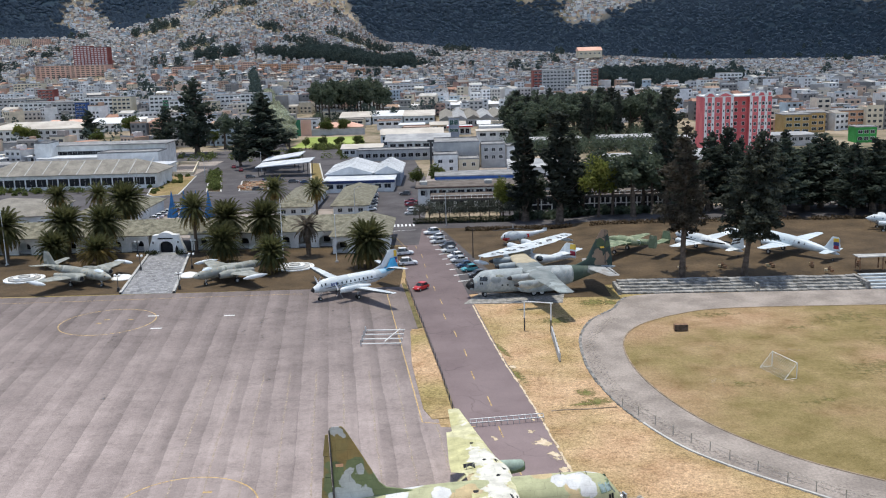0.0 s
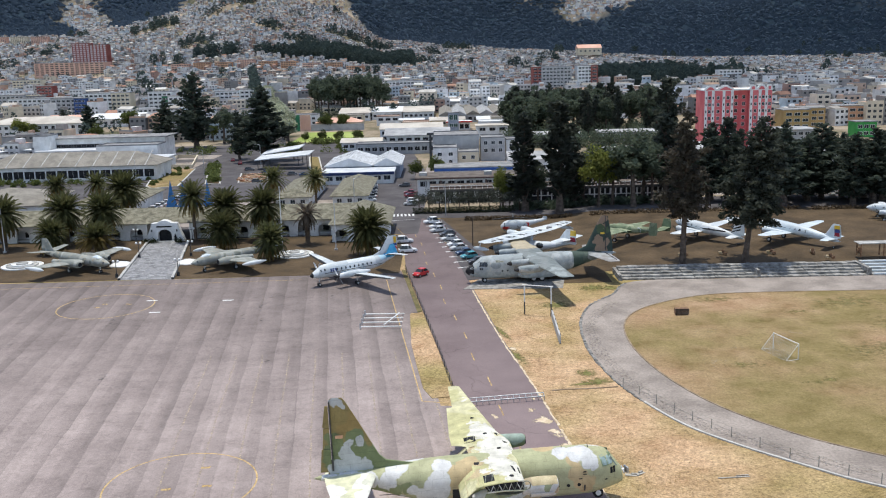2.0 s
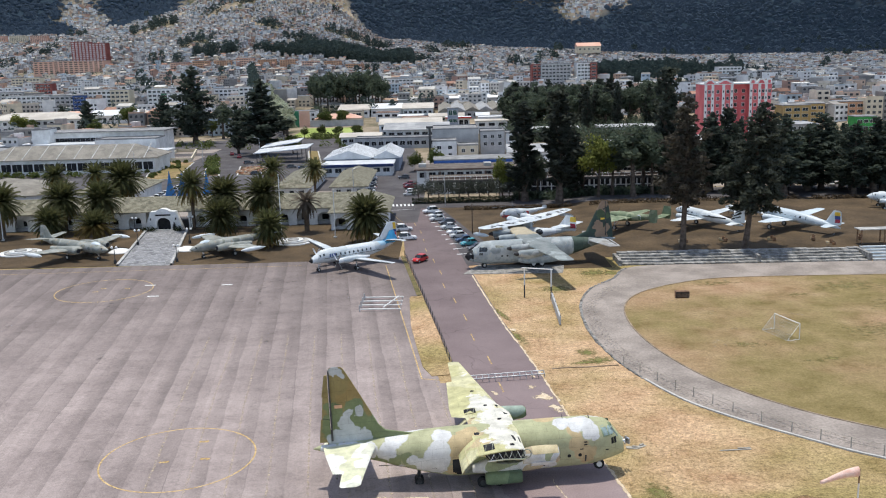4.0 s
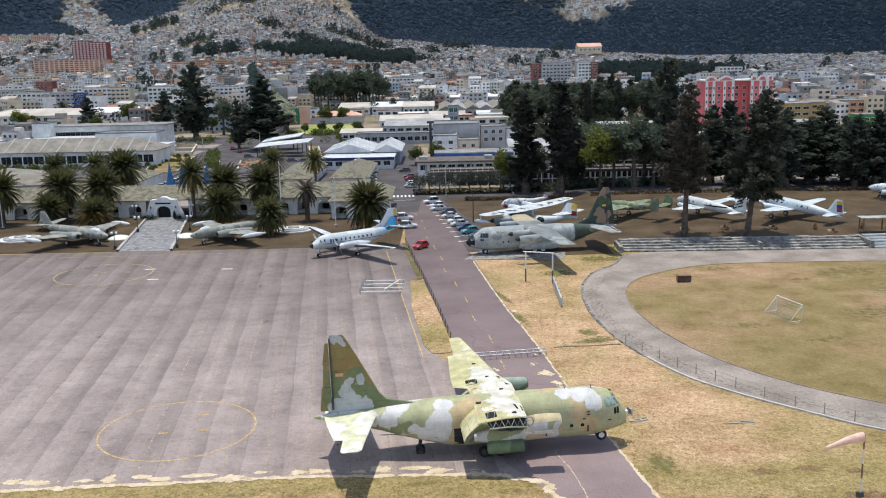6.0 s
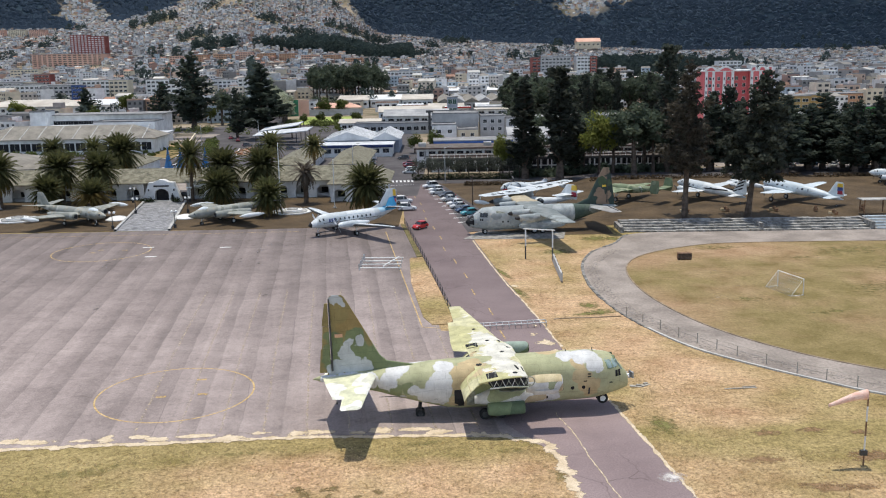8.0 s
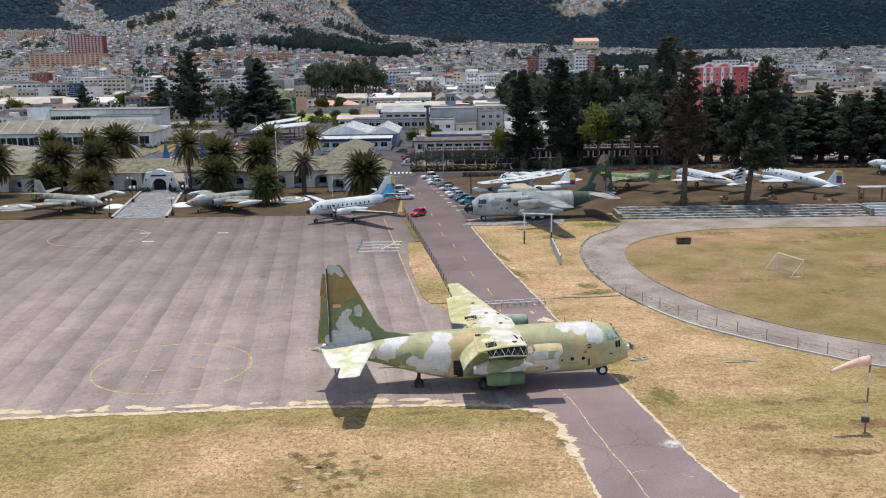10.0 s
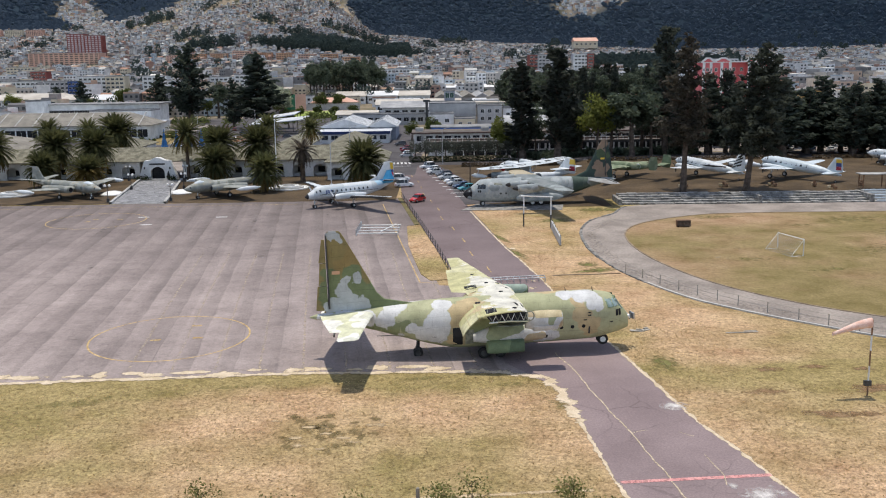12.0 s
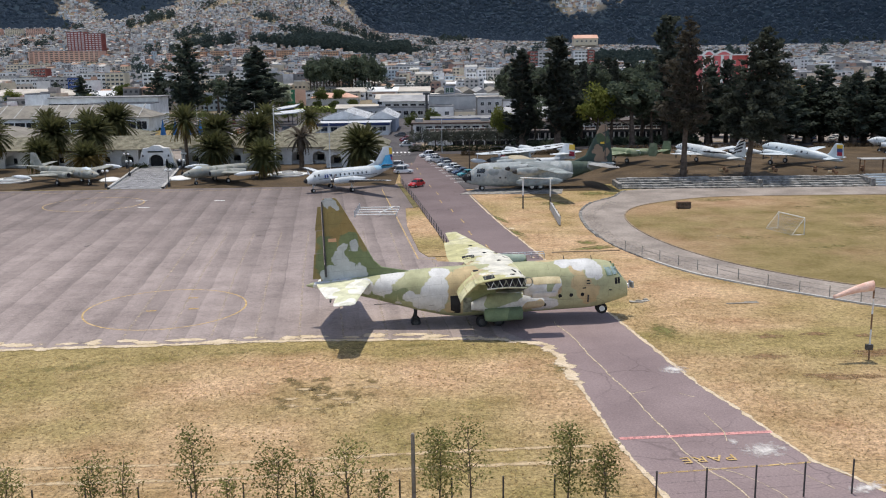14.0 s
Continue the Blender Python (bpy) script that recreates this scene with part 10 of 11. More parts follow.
for k in range(8):
    ribbon("crossing_bar", [(-14.6 + 0.98 * k, 229.6), (-14.8 + 0.98 * k, 233.0)], 0.5, 0.05, M_ROADWHITE, "white zebra crossing bar on the street", "road marking")
for k in range(11):
    t = k / 10
    x, y = -4.9 + 7.4 * t, 220 - 50 * t
    ribbon("bay_tick", [(x - 0.1, y - 0.2), (x + 0.8, y + 0.1)], 0.55, 0.05, M_ROADWHITE, "short white tick at the end of a bay line", "road marking")
    ribbon("bay_line", [(x, y), (x + 4.6, y + 1.3)], 0.2, 0.045, M_ROADWHITE, "white parking bay line", "road marking")
ribbon("bay_line", [(-13.4, 223.4), (-7.2, 224.6)], 0.2, 0.05, M_ROADWHITE, "white line across the road", "road marking")
veneer("edge_line", [(-13.6, 224), (-7.6, 198)], 0.12, 0.05, M_YELLOW, "thin yellow edge line on the road", "road marking", 0.5)
for x, y, r in ((-49.6, 151.0, 5), (-46.9, 143.4, 5), (-36.5, 150.0, 5)):
    ribbon("chalk_mark", [(x - 0.9, y), (x + 0.9, y + 0.05)], 0.5, 0.04, M_ROADWHITE, "short white mark on the asphalt", "road marking")
for x, y in ((-24.0, 84.6), (-26.6, 80.0), (-22.9, 80.5), (-57.6, 147.4), (-52.9, 149.2), (-57.0, 149.5)):
    veneer("chalk_mark", [(x - 0.45, y), (x + 0.45, y)], 0.45, 0.04, M_YELLOW, "small worn yellow mark on the asphalt", "road marking", 0.55)
# the word on the road, to be read from the other side
fc = bpy.data.curves.new("road_word", "FONT")
fc.body = "PARE"
fc.size = 1.25
fc.extrude = 0.004
fc.space_character = 1.12
fc.materials.append(M_YELLOW)
fo = new("road_word", fc)
fo.matrix_basis = pose(15.55, 46.9, 0.04, 0, 0, 187) @ Matrix.Diagonal((1.02, 0.85, 1, 1))
dg = bpy.context.evaluated_depsgraph_get()
wm = bpy.data.meshes.new_from_object(fo.evaluated_get(dg))
bpy.data.objects.remove(fo)
word = new("road_word", wm)
word.matrix_basis = pose(15.55, 46.9, 0.045, 0, 0, 187) @ Matrix.Diagonal((1.02, 0.85, 1, 1))
wc_ = wm.attributes.new("cover", "FLOAT", "POINT")
wc_.data.foreach_set("value", [0.8] * len(wm.vertices))
tagged(word, "yellow painted word PARE on the road", "road marking")

# sand along the asphalt edges and bare patches
srng = random.Random(8)
GREENS = ((18.4, 106.4, 3.0, 1.7), (17.4, 109.5, 1.8, 2.2), (16.4, 105.6, 2.2, 1.0), (7.6, 62.5, 1.2, 3.4), (5.0, 66.6, 2.6, 1.2), (-2.0, 68.6, 3.4, 0.8), (-16, 67.2, 4.0, 0.9), (17.6, 71.5, 1.6, 2.4), (-28, 64.0, 4.5, 2.0), (11.0, 40.6, 1.0, 2.4), (25.0, 152.5, 3.6, 2.6), (28.0, 152.0, 2.0, 2.6), (17.6, 142.0, 3.4, 3.0), (7.9, 128.0, 0.8, 6.0), (9.3, 117.0, 0.9, 5.0))


veneer("sand_edge", spline([(-70, near_edge(-70)), (-50, near_edge(-50)), (-36, near_edge(-36)), (-24, near_edge(-24)), (-12, near_edge(-12)), (-4, near_edge(-4) - 0.1), (2, 70.0)], 14), 1.5, 0.038, M_SANDFILM, "pale sand washed onto the asphalt edge", "sand", wander=0.3, kind="structure")
for k in range(26):
    x_ = -64 + 2.55 * k + srng.uniform(-0.8, 0.8)
    stain("sand_patch", x_, near_edge(x_) + srng.uniform(0.4, 1.6), srng.uniform(1.4, 3.4), srng.uniform(0.6, 1.3), 0.036 + 0.0003 * k, M_SANDFILM, "pale sand washed over the asphalt near its edge", "sand", 0.03, 1.25)
veneer("sand_edge", spline([(1.5, 70.2), (5.7, 68.9), (7.6, 67.4), (8.4, 62.5), (8.8, 58.7)], 14), 2.2, 0.039, M_SANDFILM, "pale sand washed onto the road edge", "sand", wander=0.35, seed=7.0, kind="structure")
veneer("sand_edge", spline([(8.8, 59), (9.2, 53.1), (9.5, 49.0), (10.6, 42.2), (11.6, 33)], 14), 0.7, 0.04, M_SANDFILM, "pale sand along the road edge", "sand", wander=0.4, seed=9.0, kind="structure")
veneer("sand_edge", spline([(12.0, 92), (13.4, 81), (14.6, 74.2), (16.1, 63.4), (16.9, 58.2), (18.1, 53.5), (18.8, 49.9), (19.6, 46.2), (20.8, 44.2), (22, 42), (25, 37)], 14), 0.7, 0.041, M_SANDFILM, "pale sand along the road edge", "sand", wander=0.35, seed=20.0, kind="structure")
veneer("sand_edge", spline([(4.6, 152.7), (7.5, 126.2), (10.2, 107.1), (11.9, 93)], 14), 0.6, 0.042, M_SANDFILM, "pale sand along the road edge", "sand", wander=0.4, seed=45.0, kind="structure")
crk = spline([(9.0, 74.5), (9.3, 72.6), (9.9, 70.2), (10.3, 67.1), (10.5, 65.0), (11.0, 62.1), (11.2, 60.4), (11.6, 58.4), (11.9, 56.7), (12.4, 52.2), (12.7, 50.4), (12.9, 48.0), (13.5, 45.4), (14.6, 42.6), (14.9, 39)], 10)
veneer("road_crack", crk, 0.22, 0.044, M_CRACKFILM, "sandy crack running along the road", "crack", wander=0.9, seed=51.0)
for k, cps in enumerate((((15.7, 53.2), (15.8, 52.1), (16.0, 50.2), (15.8, 48.8)), ((11.9, 56.7), (12.4, 57.0), (13.0, 57.2)), ((15.0, 56.8), (15.5, 56.3), (15.9, 56.1)), ((13.5, 45.4), (15.0, 44.6), (16.4, 42.4), (16.8, 40.4)), ((17.6, 46.0), (18.6, 44.0), (19.4, 42.6)))):
    veneer("road_crack", spline(cps, 8), 0.14, 0.046 + 0.001 * k, M_CRACKFILM, "short sandy crack in the road", "crack", wander=0.9, seed=60.0 + k)
for k in range(9):
    s_ = -3.55 * (k + 0.1)
    pts_ = spline([(on_strip(s_, yy) + 0.1 * math.sin(yy), yy) for yy in (71, 76, 82, 92, 104, 120)], 8)
    veneer("joint_crack", pts_, 0.2, 0.03, M_CRACKFILM, "sandy crack along a paving joint", "crack", cover=0.44, wander=0.8, seed=80.0 + k)
for k, (x, y, rx, ry, m_) in enumerate(((10.4, 94.5, 1.5, 3.0, M_SANDFILM), (11.4, 91.0, 1.3, 2.4, M_SANDFILM), (9.4, 97.6, 0.9, 1.6, M_SANDFILM), (11.8, 87.5, 0.9, 1.8, M_SANDFILM), (10.0, 101.0, 0.5, 1.2, M_SANDFILM), (5.2, 96.0, 0.5, 1.6, M_SANDFILM), (8.9, 120.0, 0.9, 1.4, M_SANDFILM), (15.9, 61.5, 1.25, 1.1, M_LIME), (17.5, 47.5, 1.7, 1.15, M_LIME), (16.1, 48.7, 0.5, 0.5, M_LIME), (21.0, 42.6, 1.5, 0.6, M_LIME))):
    stain("pale_patch", x, y, rx, ry, 0.052 + 0.001 * k, m_, "pale worn patch on the road", "patch", 0.4)
M_MOSS = worn_mat("olive_brown_earth", (0.15, 0.115, 0.05), (0.23, 0.17, 0.085), 3.0, (0.3, 0.9), 1.0, 0.3)
M_OIL = worn_mat("dark_oil_stain", (0.06, 0.055, 0.053), (0.1, 0.092, 0.088), 1.1, (0.35, 1.0), 0.7, 0.3)
for k, (x, y, rx, ry) in enumerate(((-30.0, 146.0, 1.3, 6.0), (-28.4, 137.0, 1.0, 5.0), (-29.4, 152.0, 2.6, 1.6), (-26.0, 151.0, 1.6, 1.2), (-32.0, 141.0, 0.8, 4.4), (-19.0, 150.0, 0.6, 5.0), (-15.5, 142.0, 0.5, 6.0), (-63.0, 128.0, 1.2, 6.0), (-44.0, 112.0, 1.0, 6.5), (-24.0, 118.0, 0.9, 7.0), (-52.0, 138.0, 1.1, 5.0))):
    stain("oil_stain", x, y, rx, ry, 0.03 + 0.001 * k, M_OIL, "dark oil and tyre stain on the asphalt", "stain", 0.12, 0.5)
for k in range(10):
    stain("pale_earth", -9.5 + srng.uniform(-4.5, 4.5), 57.5 + srng.uniform(-2.6, 2.6), srng.uniform(0.6, 1.4), srng.uniform(0.3, 0.7), -0.006 + 0.0006 * k, M_TRODDEN, "pale trodden earth in the dry grass", "earth")
for k in range(26):
    stain("earth_patch", -8.6 + srng.gauss(0, 1.5), 57.6 + srng.gauss(0, 1.7), srng.uniform(0.3, 0.9), srng.uniform(0.4, 1.1), -0.016 + 0.0005 * k, M_MOSS, "bare olive-brown earth in the dry grass", "earth", srng.uniform(-0.5, 0.5), 0.9)
for k in range(12):
    stain("earth_patch", 27 + srng.uniform(-6, 6), 64 + srng.uniform(-6, 6), srng.uniform(1.2, 2.8), srng.uniform(0.6, 1.2), -0.018 + 0.001 * k, M_SCORCH, "bare brown earth in the dry grass", "earth")
for k, (x, y, rx, ry) in enumerate(((43.5, 143.0, 7.0, 2.2), (63.0, 139.5, 10.0, 5.0), (66.0, 128.0, 8.0, 7.0), (53.0, 134.6, 4.5, 1.6), (45.2, 104.7, 4.0, 1.6), (58.0, 116.0, 10.0, 6.0), (80.0, 134.0, 14.0, 10.0), (38.0, 111.0, 4.0, 2.4))):
    stain("green_patch", x, y, rx, ry, 0.066 + 0.001 * k, M_DULLGREEN, "patch of greener turf on the pitch", "grass", 0.2, 0.7)
for k, (x, y, rx, ry) in enumerate(((38.4, 117.8, 3.0, 0.9), (37.0, 126.0, 4.0, 2.2), (44.5, 112.4, 2.6, 1.4), (35.0, 133.2, 2.6, 1.4), (48.5, 124.0, 3.5, 1.6), (34.4, 112.0, 3.0, 2.4))):
    stain("bare_patch", x, y, rx, ry, 0.076 + 0.001 * k, M_TRODDEN, "bare trodden patch on the pitch", "earth", 0.2, 0.5)
for k, (x, y, rx, ry) in enumerate(GREENS):
    stain("green_patch", x, y, rx, ry, -0.02 + 0.001 * k, M_SPROUT if y > 70 else M_DULLGREEN, "patch of greener grass by the road and track", "grass", 0.3, 1.0 if y > 70 else 0.6)
ribbon("earth_step", spline([(12.4, 103.6), (14.0, 103.9), (17.0, 104.0), (20.4, 104.4)], 8), 0.22, 0.05, M_BARE, "low brown earth step across the dry grass", "earth step", thick=0.2, kind="structure")
for off, w, cv, sd in ((1.5, 1.8, 0.3, 3.0),):
    veneer("gravel_drift", spline([(25.6 + off * 0.8, 143.4 - off * 0.5), (20 + off, 132), (19.1 + off, 119), (20.6 + off, 106), (24.4 + off * 0.95, 95), (28.6 + off * 0.85, 88.4 + off * 0.3), (38.8 + off * 0.6, 78.4 + off * 0.6)], 14), w, 0.062, M_COARSE, "darker coarse gravel worn into the running track", "gravel", cover=cv, wander=0.5, seed=sd, kind="structure")
for y0, w in ((46.9, 0.8), (44.9, 0.9)):
    veneer("wheel_track", spline([(-60, y0 - 2.0), (-24, y0 - 0.4), (-12, y0), (-2.5, y0 + 0.9), (8, y0 + 1.6)], 10), w, -0.012, M_TRODDEN, "pale wheel track worn in the grass", "track", wander=0.16)

# dry tufts in the near grass
grng = np.random.default_rng(3)
gp_ = np.stack([grng.uniform(-46, 44, 52000), 38 + 46 * grng.uniform(0, 1, 52000) ** 1.2, grng.uniform(-0.03, 0.0, 52000)], 1)
xr_ = np.interp(-gp_[:, 1], [-85, -78, -63.4, -54.3, -47.3, -38], [13.2, 14.0, 16.3, 18.1, 19.5, 25.5])
xl_ = np.interp(-gp_[:, 1], [-70, -66, -56.6, -48.3, -38], [6.0, 8.0, 8.9, 9.5, 11.0])
keep = (gp_[:, 0] > xr_ + 0.6) | ((gp_[:, 1] < 68.6 + 0.045 * np.minimum(gp_[:, 0] + 5, 0)) & (gp_[:, 0] < xl_ - 0.6))
keep &= ~((gp_[:, 0] > 24) & (gp_[:, 1] > 66))
L_GRASS = leaf_mat("dry_grass_tufts", (0.44, 0.33, 0.17), (0.62, 0.47, 0.27), 1.0, 0.0, 0.3, 0.5)
tagged(part("grass_tufts", leaves(gp_[keep], 0.145, grng), L_GRASS), "dry yellow grass tufts", "grass", kind="stuff")

# ---- strip of grass and chain fence between parade ground and road ----
sheet("grass_strip", [(-3.62, 139.4), (-0.95, 118.4), (0.45, 109.0), (0.85, 104.2), (0.2, 102.3), (-1.8, 102.0), (-2.9, 105.3), (-3.9, 113.8), (-4.9, 123.1), (-5.6, 138.2)], 0.07, M_GRASS, "strip of dry grass beside the road", "grass", thick=0.12)
sheet("apron_edge", [(on_strip(0.0, y) - 0.02, y) for y in (139.4, 150.0, 168.0)] + [(-8.3, 169.5), (-5.72, 150.0), (-4.4, 139.4)], -0.003, M_PLAZA, "asphalt between the parade ground and the verge", "pavement")
sheet("verge", [(-8.2, 169.4), (-7.5, 169), (-3.72, 140.0), (-4.45, 139.5), (-5.75, 150.0)], 0.066, M_VERGE, "narrow greenish verge under the chain fence", "grass", thick=0.12)


def fence(name, label, pts, h, gap, post_r, wire, mat, wr=0.03):
    """Posts with a base wire, a top wire and rails along a line."""
    t = thing(name, label, "fence")
    run = []
    for (x0, y0), (x1, y1) in zip(pts, pts[1:]):
        n = max(1, round(math.hypot(x1 - x0, y1 - y0) / gap))
        run += [(x0 + (x1 - x0) * i / n, y0 + (y1 - y0) * i / n) for i in range(n)]
    run.append(pts[-1])
    pm = Buf()
    pm.tube((0, 0, -0.2), (0, 0, h), post_r, None, 6)
    me = pm.mesh("post", mat)
    for x, y in run:
        o = new("post", me)
        o.parent = t
        o.location = (x, y, 0)
    for z in wire:
        b = Buf()
        b.sweep([(x, y, z) for x, y in run], [wr] * len(run), 4)
        part("rail", b, mat, t)
    return t


fence("chain_fence", "low dark chain fence beside the road", [(-7.5, 169.5), (-3.6, 139.9), (-0.9, 118.4), (0.9, 102.0)], 1.1, 2.6, 0.05, (0.15, 0.55, 1.0), M_DARK_STEEL)
fence("track_fence", "grey rail fence along the running track", [(21.0, 104.4), (25.0, 95.8), (29.2, 88.9), (33.2, 83.4), (37.2, 79.4), (46, 72), (60, 65)], 1.1, 3.1, 0.05, (0.6, 1.05), M_DULL, 0.02)
ribbon("track_kerb", [(x + 0.1, y - 0.15) for x, y in outer_edge if y < 100 and x < 130], 0.26, 0.13, M_KERB, "low pale concrete kerb of the running track", "kerb", thick=0.15, kind="structure")
fence("boundary_fence", "wire boundary fence with dark steel posts", [(-40, 39.4), (-2.6, 40.5), (9.9, 41.0), (22.5, 42.3), (40, 44)], 1.85, 2.5, 0.045, (0.6, 1.2, 1.75), M_DARK_STEEL, 0.004)
# light pole by the saplings
M_POST = surf("brown_grey_concrete", (0.17, 0.15, 0.125), (0.27, 0.245, 0.21), 0.8, 8, 0.95, speck=0.25, bump=0.3)
lp = thing("concrete_post", "tall grey concrete post by the boundary fence", "post", at=pose(-1.9, 39.6, 0))
b = Buf()
b.lathe([(0.11, -0.2), (0.1, 2.0), (0.085, 4.55), (0.02, 4.6)], 12)
part("shaft", b, M_POST, lp, smooth=True)
b = Buf()
b.lathe([(0.16, 0.0), (0.16, 0.3), (0.1, 0.35)], 12)
part("footing", b, M_POST, lp, smooth=True)


def sapling(x, y, h, rad, dense):
    t = thing("sapling", "young sapling with sparse olive leaves by the fence", "tree", "saplings along the fence", at=pose(x, y, 0))
    b = Buf()
    pts = [(0.1 * math.sin(3 * u + x), 0.1 * math.cos(2 * u + x) - 0.1, h * u) for u in (0, 0.3, 0.6, 0.85, 1.0)]
    b.sweep(pts, [0.06, 0.045, 0.03, 0.018, 0.006], 6)
    cen = []
    for k in range(16):
        u = 0.3 + 0.65 * k / 15
        a = 2.4 * k + x
        ln = rad * (1.15 - 0.75 * u) * rng.uniform(0.7, 1.25)
        p0 = Vector((0, 0, h * u))
        p2 = p0 + Vector((math.cos(a) * ln, math.sin(a) * ln, ln * 0.75))
        b.sweep([tuple(p0), tuple(p0.lerp(p2, 0.5) + Vector((0, 0, 0.05))), tuple(p2)], [0.018, 0.012, 0.004], 4)
        for j in range(int(dense * 1.9)):
            w = rng.uniform(0.25, 1.08)
            q = p0.lerp(p2, w) + Vector(rng.normal(size=3) * 0.13 * (0.6 + rad))
            cen.append(tuple(q))
    part("trunk", b, M_BARK, t)
    part("crown", leaves(cen, 0.135, rng, 0.3), L_SAP, t)


for x, y, h, r, dn in ((-12.3, 39.8, 4.7, 1.2, 30), (-8.2, 39.2, 3.7, 1.5, 40), (-5.0, 39.3, 4.1, 1.5, 26), (-0.7, 39.6, 4.4, 1.25, 60), (0.7, 40.0, 4.8, 1.4, 22), (5.4, 39.7, 4.6, 1.1, 50), (7.1, 39.9, 3.5, 0.9, 40), (-17.0, 39.6, 3.3, 1.1, 24), (-15.4, 39.4, 3.4, 0.8, 12), (-10.4, 38.9, 2.8, 0.8, 14), (-6.6, 38.8, 3.2, 0.8, 16), (-3.4, 39.0, 2.9, 0.8, 14), (-21, 39.5, 3.0, 1.0, 20)):
    sapling(x, y, h, r, dn)

# ---- windsock ----
wsk = thing("windsock", "faded pink windsock on a banded pole", "windsock", at=pose(30.4, 63.0, 0) @ Matrix.Scale(0.9, 4))
M_SOCK = surf("faded_pink_cloth", (0.74, 0.45, 0.36), (0.8, 0.6, 0.52), 2, 12, 0.9)
for k in range(5):
    b = Buf()
    b.tube((0, 0, 1.28 * k), (0, 0, 1.28 * (k + 1)), 0.07, None, 8)
    part("pole_band", b, M_WHITE if k % 2 else M_RUST, wsk)
b = Buf()
rows = []
for k in range(9):
    u = k / 8
    r = 0.42 - 0.3 * u
    rows.append([(-0.1 - 3.1 * u, 0.1 * math.sin(5 * u) + r * 0.8 * math.cos(a), 6.15 - 0.85 * u ** 1.2 + r * math.sin(a)) for a in [2 * math.pi * i / 12 for i in range(12)]])
b.rings(rows, False)
so = part("sock", b, M_SOCK, wsk, "faded pink cloth sock", True)
sm = so.modifiers.new("cloth", "SOLIDIFY")
sm.thickness = 0.02
b = Buf()
b.box(-0.05, 0, 0.9, 0.55, 0.3, 0.42)
part("fuse_box", b, M_DARK_STEEL, wsk)

# ---- field furniture ----
go = thing("football_goal", "white football goal with a slack net", "goal", at=pose(44.2, 115.0, 0.03, 0, 0, 106) @ Matrix.Scale(0.9, 4))
for x in (-2.9, 2.9):
    b = Buf()
    b.tube((x, 0, 0), (x, 0, 2.3), 0.06)
    part("post", b, M_WHITE, go)
    b = Buf()
    b.tube((x, 0, 2.3), (x, 2.0, 0), 0.035)
    b.tube((x, 0, 0.02), (x, 2.0, 0.02), 0.035)
    part("back_stay", b, M_WHITE, go)
b = Buf()
b.tube((-2.95, 0, 2.3), (2.95, 0, 2.3), 0.06)
part("crossbar", b, M_WHITE, go)
b = Buf()
for k in range(15):
    x = -2.9 + 5.8 * k / 14
    b.tube((x, 0.02, 2.25), (x, 1.98, 0.04), 0.018, None, 3)
for k in range(8):
    u = k / 7
    b.tube((-2.9, 2.0 * u, 2.26 - 2.22 * u), (2.9, 2.0 * u, 2.26 - 2.22 * u), 0.018, None, 3)
part("net", b, M_ROADWHITE, go)
bx = thing("crate", "dark weathered crate standing on the pitch", "crate", at=pose(35.6, 134.6, 0.03))
b = Buf()
b.box(0, 0, 0.12, 2.0, 0.9, 0.9)
part("body", b, M_RUST, bx)
for k in range(4):
    b = Buf()
    b.box(0, -0.48, 0.16 + 0.22 * k, 2.04, 0.05, 0.17)
    part("slat", b, M_BARK, bx)
for x in (-0.8, 0.8):
    b = Buf()
    b.box(x, 0, 0, 0.15, 0.9, 0.12)
    part("skid", b, M_BARK, bx)
# tall banded posts with a crossbar
for x, y, bar in ((12.1, 137.0, True), (16.0, 135.4, False)):
    gp = thing("banded_post", "tall white and dark banded post on the grass", "post", at=pose(x, y, 0))
    b = Buf()
    b.tube((0, 0, 0), (0, 0, 2.0), 0.11)
    part("lower_band", b, M_DARK_STEEL, gp)
    b = Buf()
    b.tube((0, 0, 2.0), (0, 0, 4.6), 0.11)
    part("upper_band", b, M_WHITE, gp)
    if bar:
        b = Buf()
        b.tube((-0.4, 0.1, 4.65), (4.2, -1.6, 4.65), 0.08)
        part("crossbar", b, M_WHITE, gp)
bn = thing("banner_fence", "low slanting banner board on the grass", "banner")
b = Buf()
b.prism([(15.9, 134.6), (16.15, 134.6), (15.75, 121.6), (15.5, 121.6)], 0.1, 1.25)
part("board", b, M_PLASTER_GREY, bn)
for k in range(6):
    b = Buf()
    b.tube((16.1 - 0.08 * k, 134.3 - 2.5 * k, 0), (16.1 - 0.08 * k, 134.3 - 2.5 * k, 1.45), 0.05)
    part("post", b, M_DARK_STEEL, bn)
# pole rack lying on the parade ground
pr = thing("pole_rack", "white steel poles lying in a rack on the asphalt", "pole rack")
for k in range(4):
    y = 131.0 + 2.3 * k
    b = Buf()
    b.tube((-12.6 + 0.05 * k, y + 0.2, 0.35), (-6.6 + 0.05 * k, y, 0.35), 0.09, None, 8)
    po = part("pole", b, M_WHITE, pr)
    b = Buf()
    b.tube((-12.7 + 0.05 * k, y + 0.2, 0.03), (-12.7 + 0.05 * k, y + 0.2, 0.95), 0.12)
    part("stand", b, M_STEEL, po)
    b = Buf()
    b.tube((-6.8 + 0.05 * k, y, 0.03), (-6.8 + 0.05 * k, y, 0.4), 0.09)
    part("foot", b, M_STEEL, po)
b = Buf()
b.tube((-9.2, 131.6, 0.5), (-7.2, 137.8, 0.5), 0.09)
part("loose_pole", b, M_WHITE, pr)
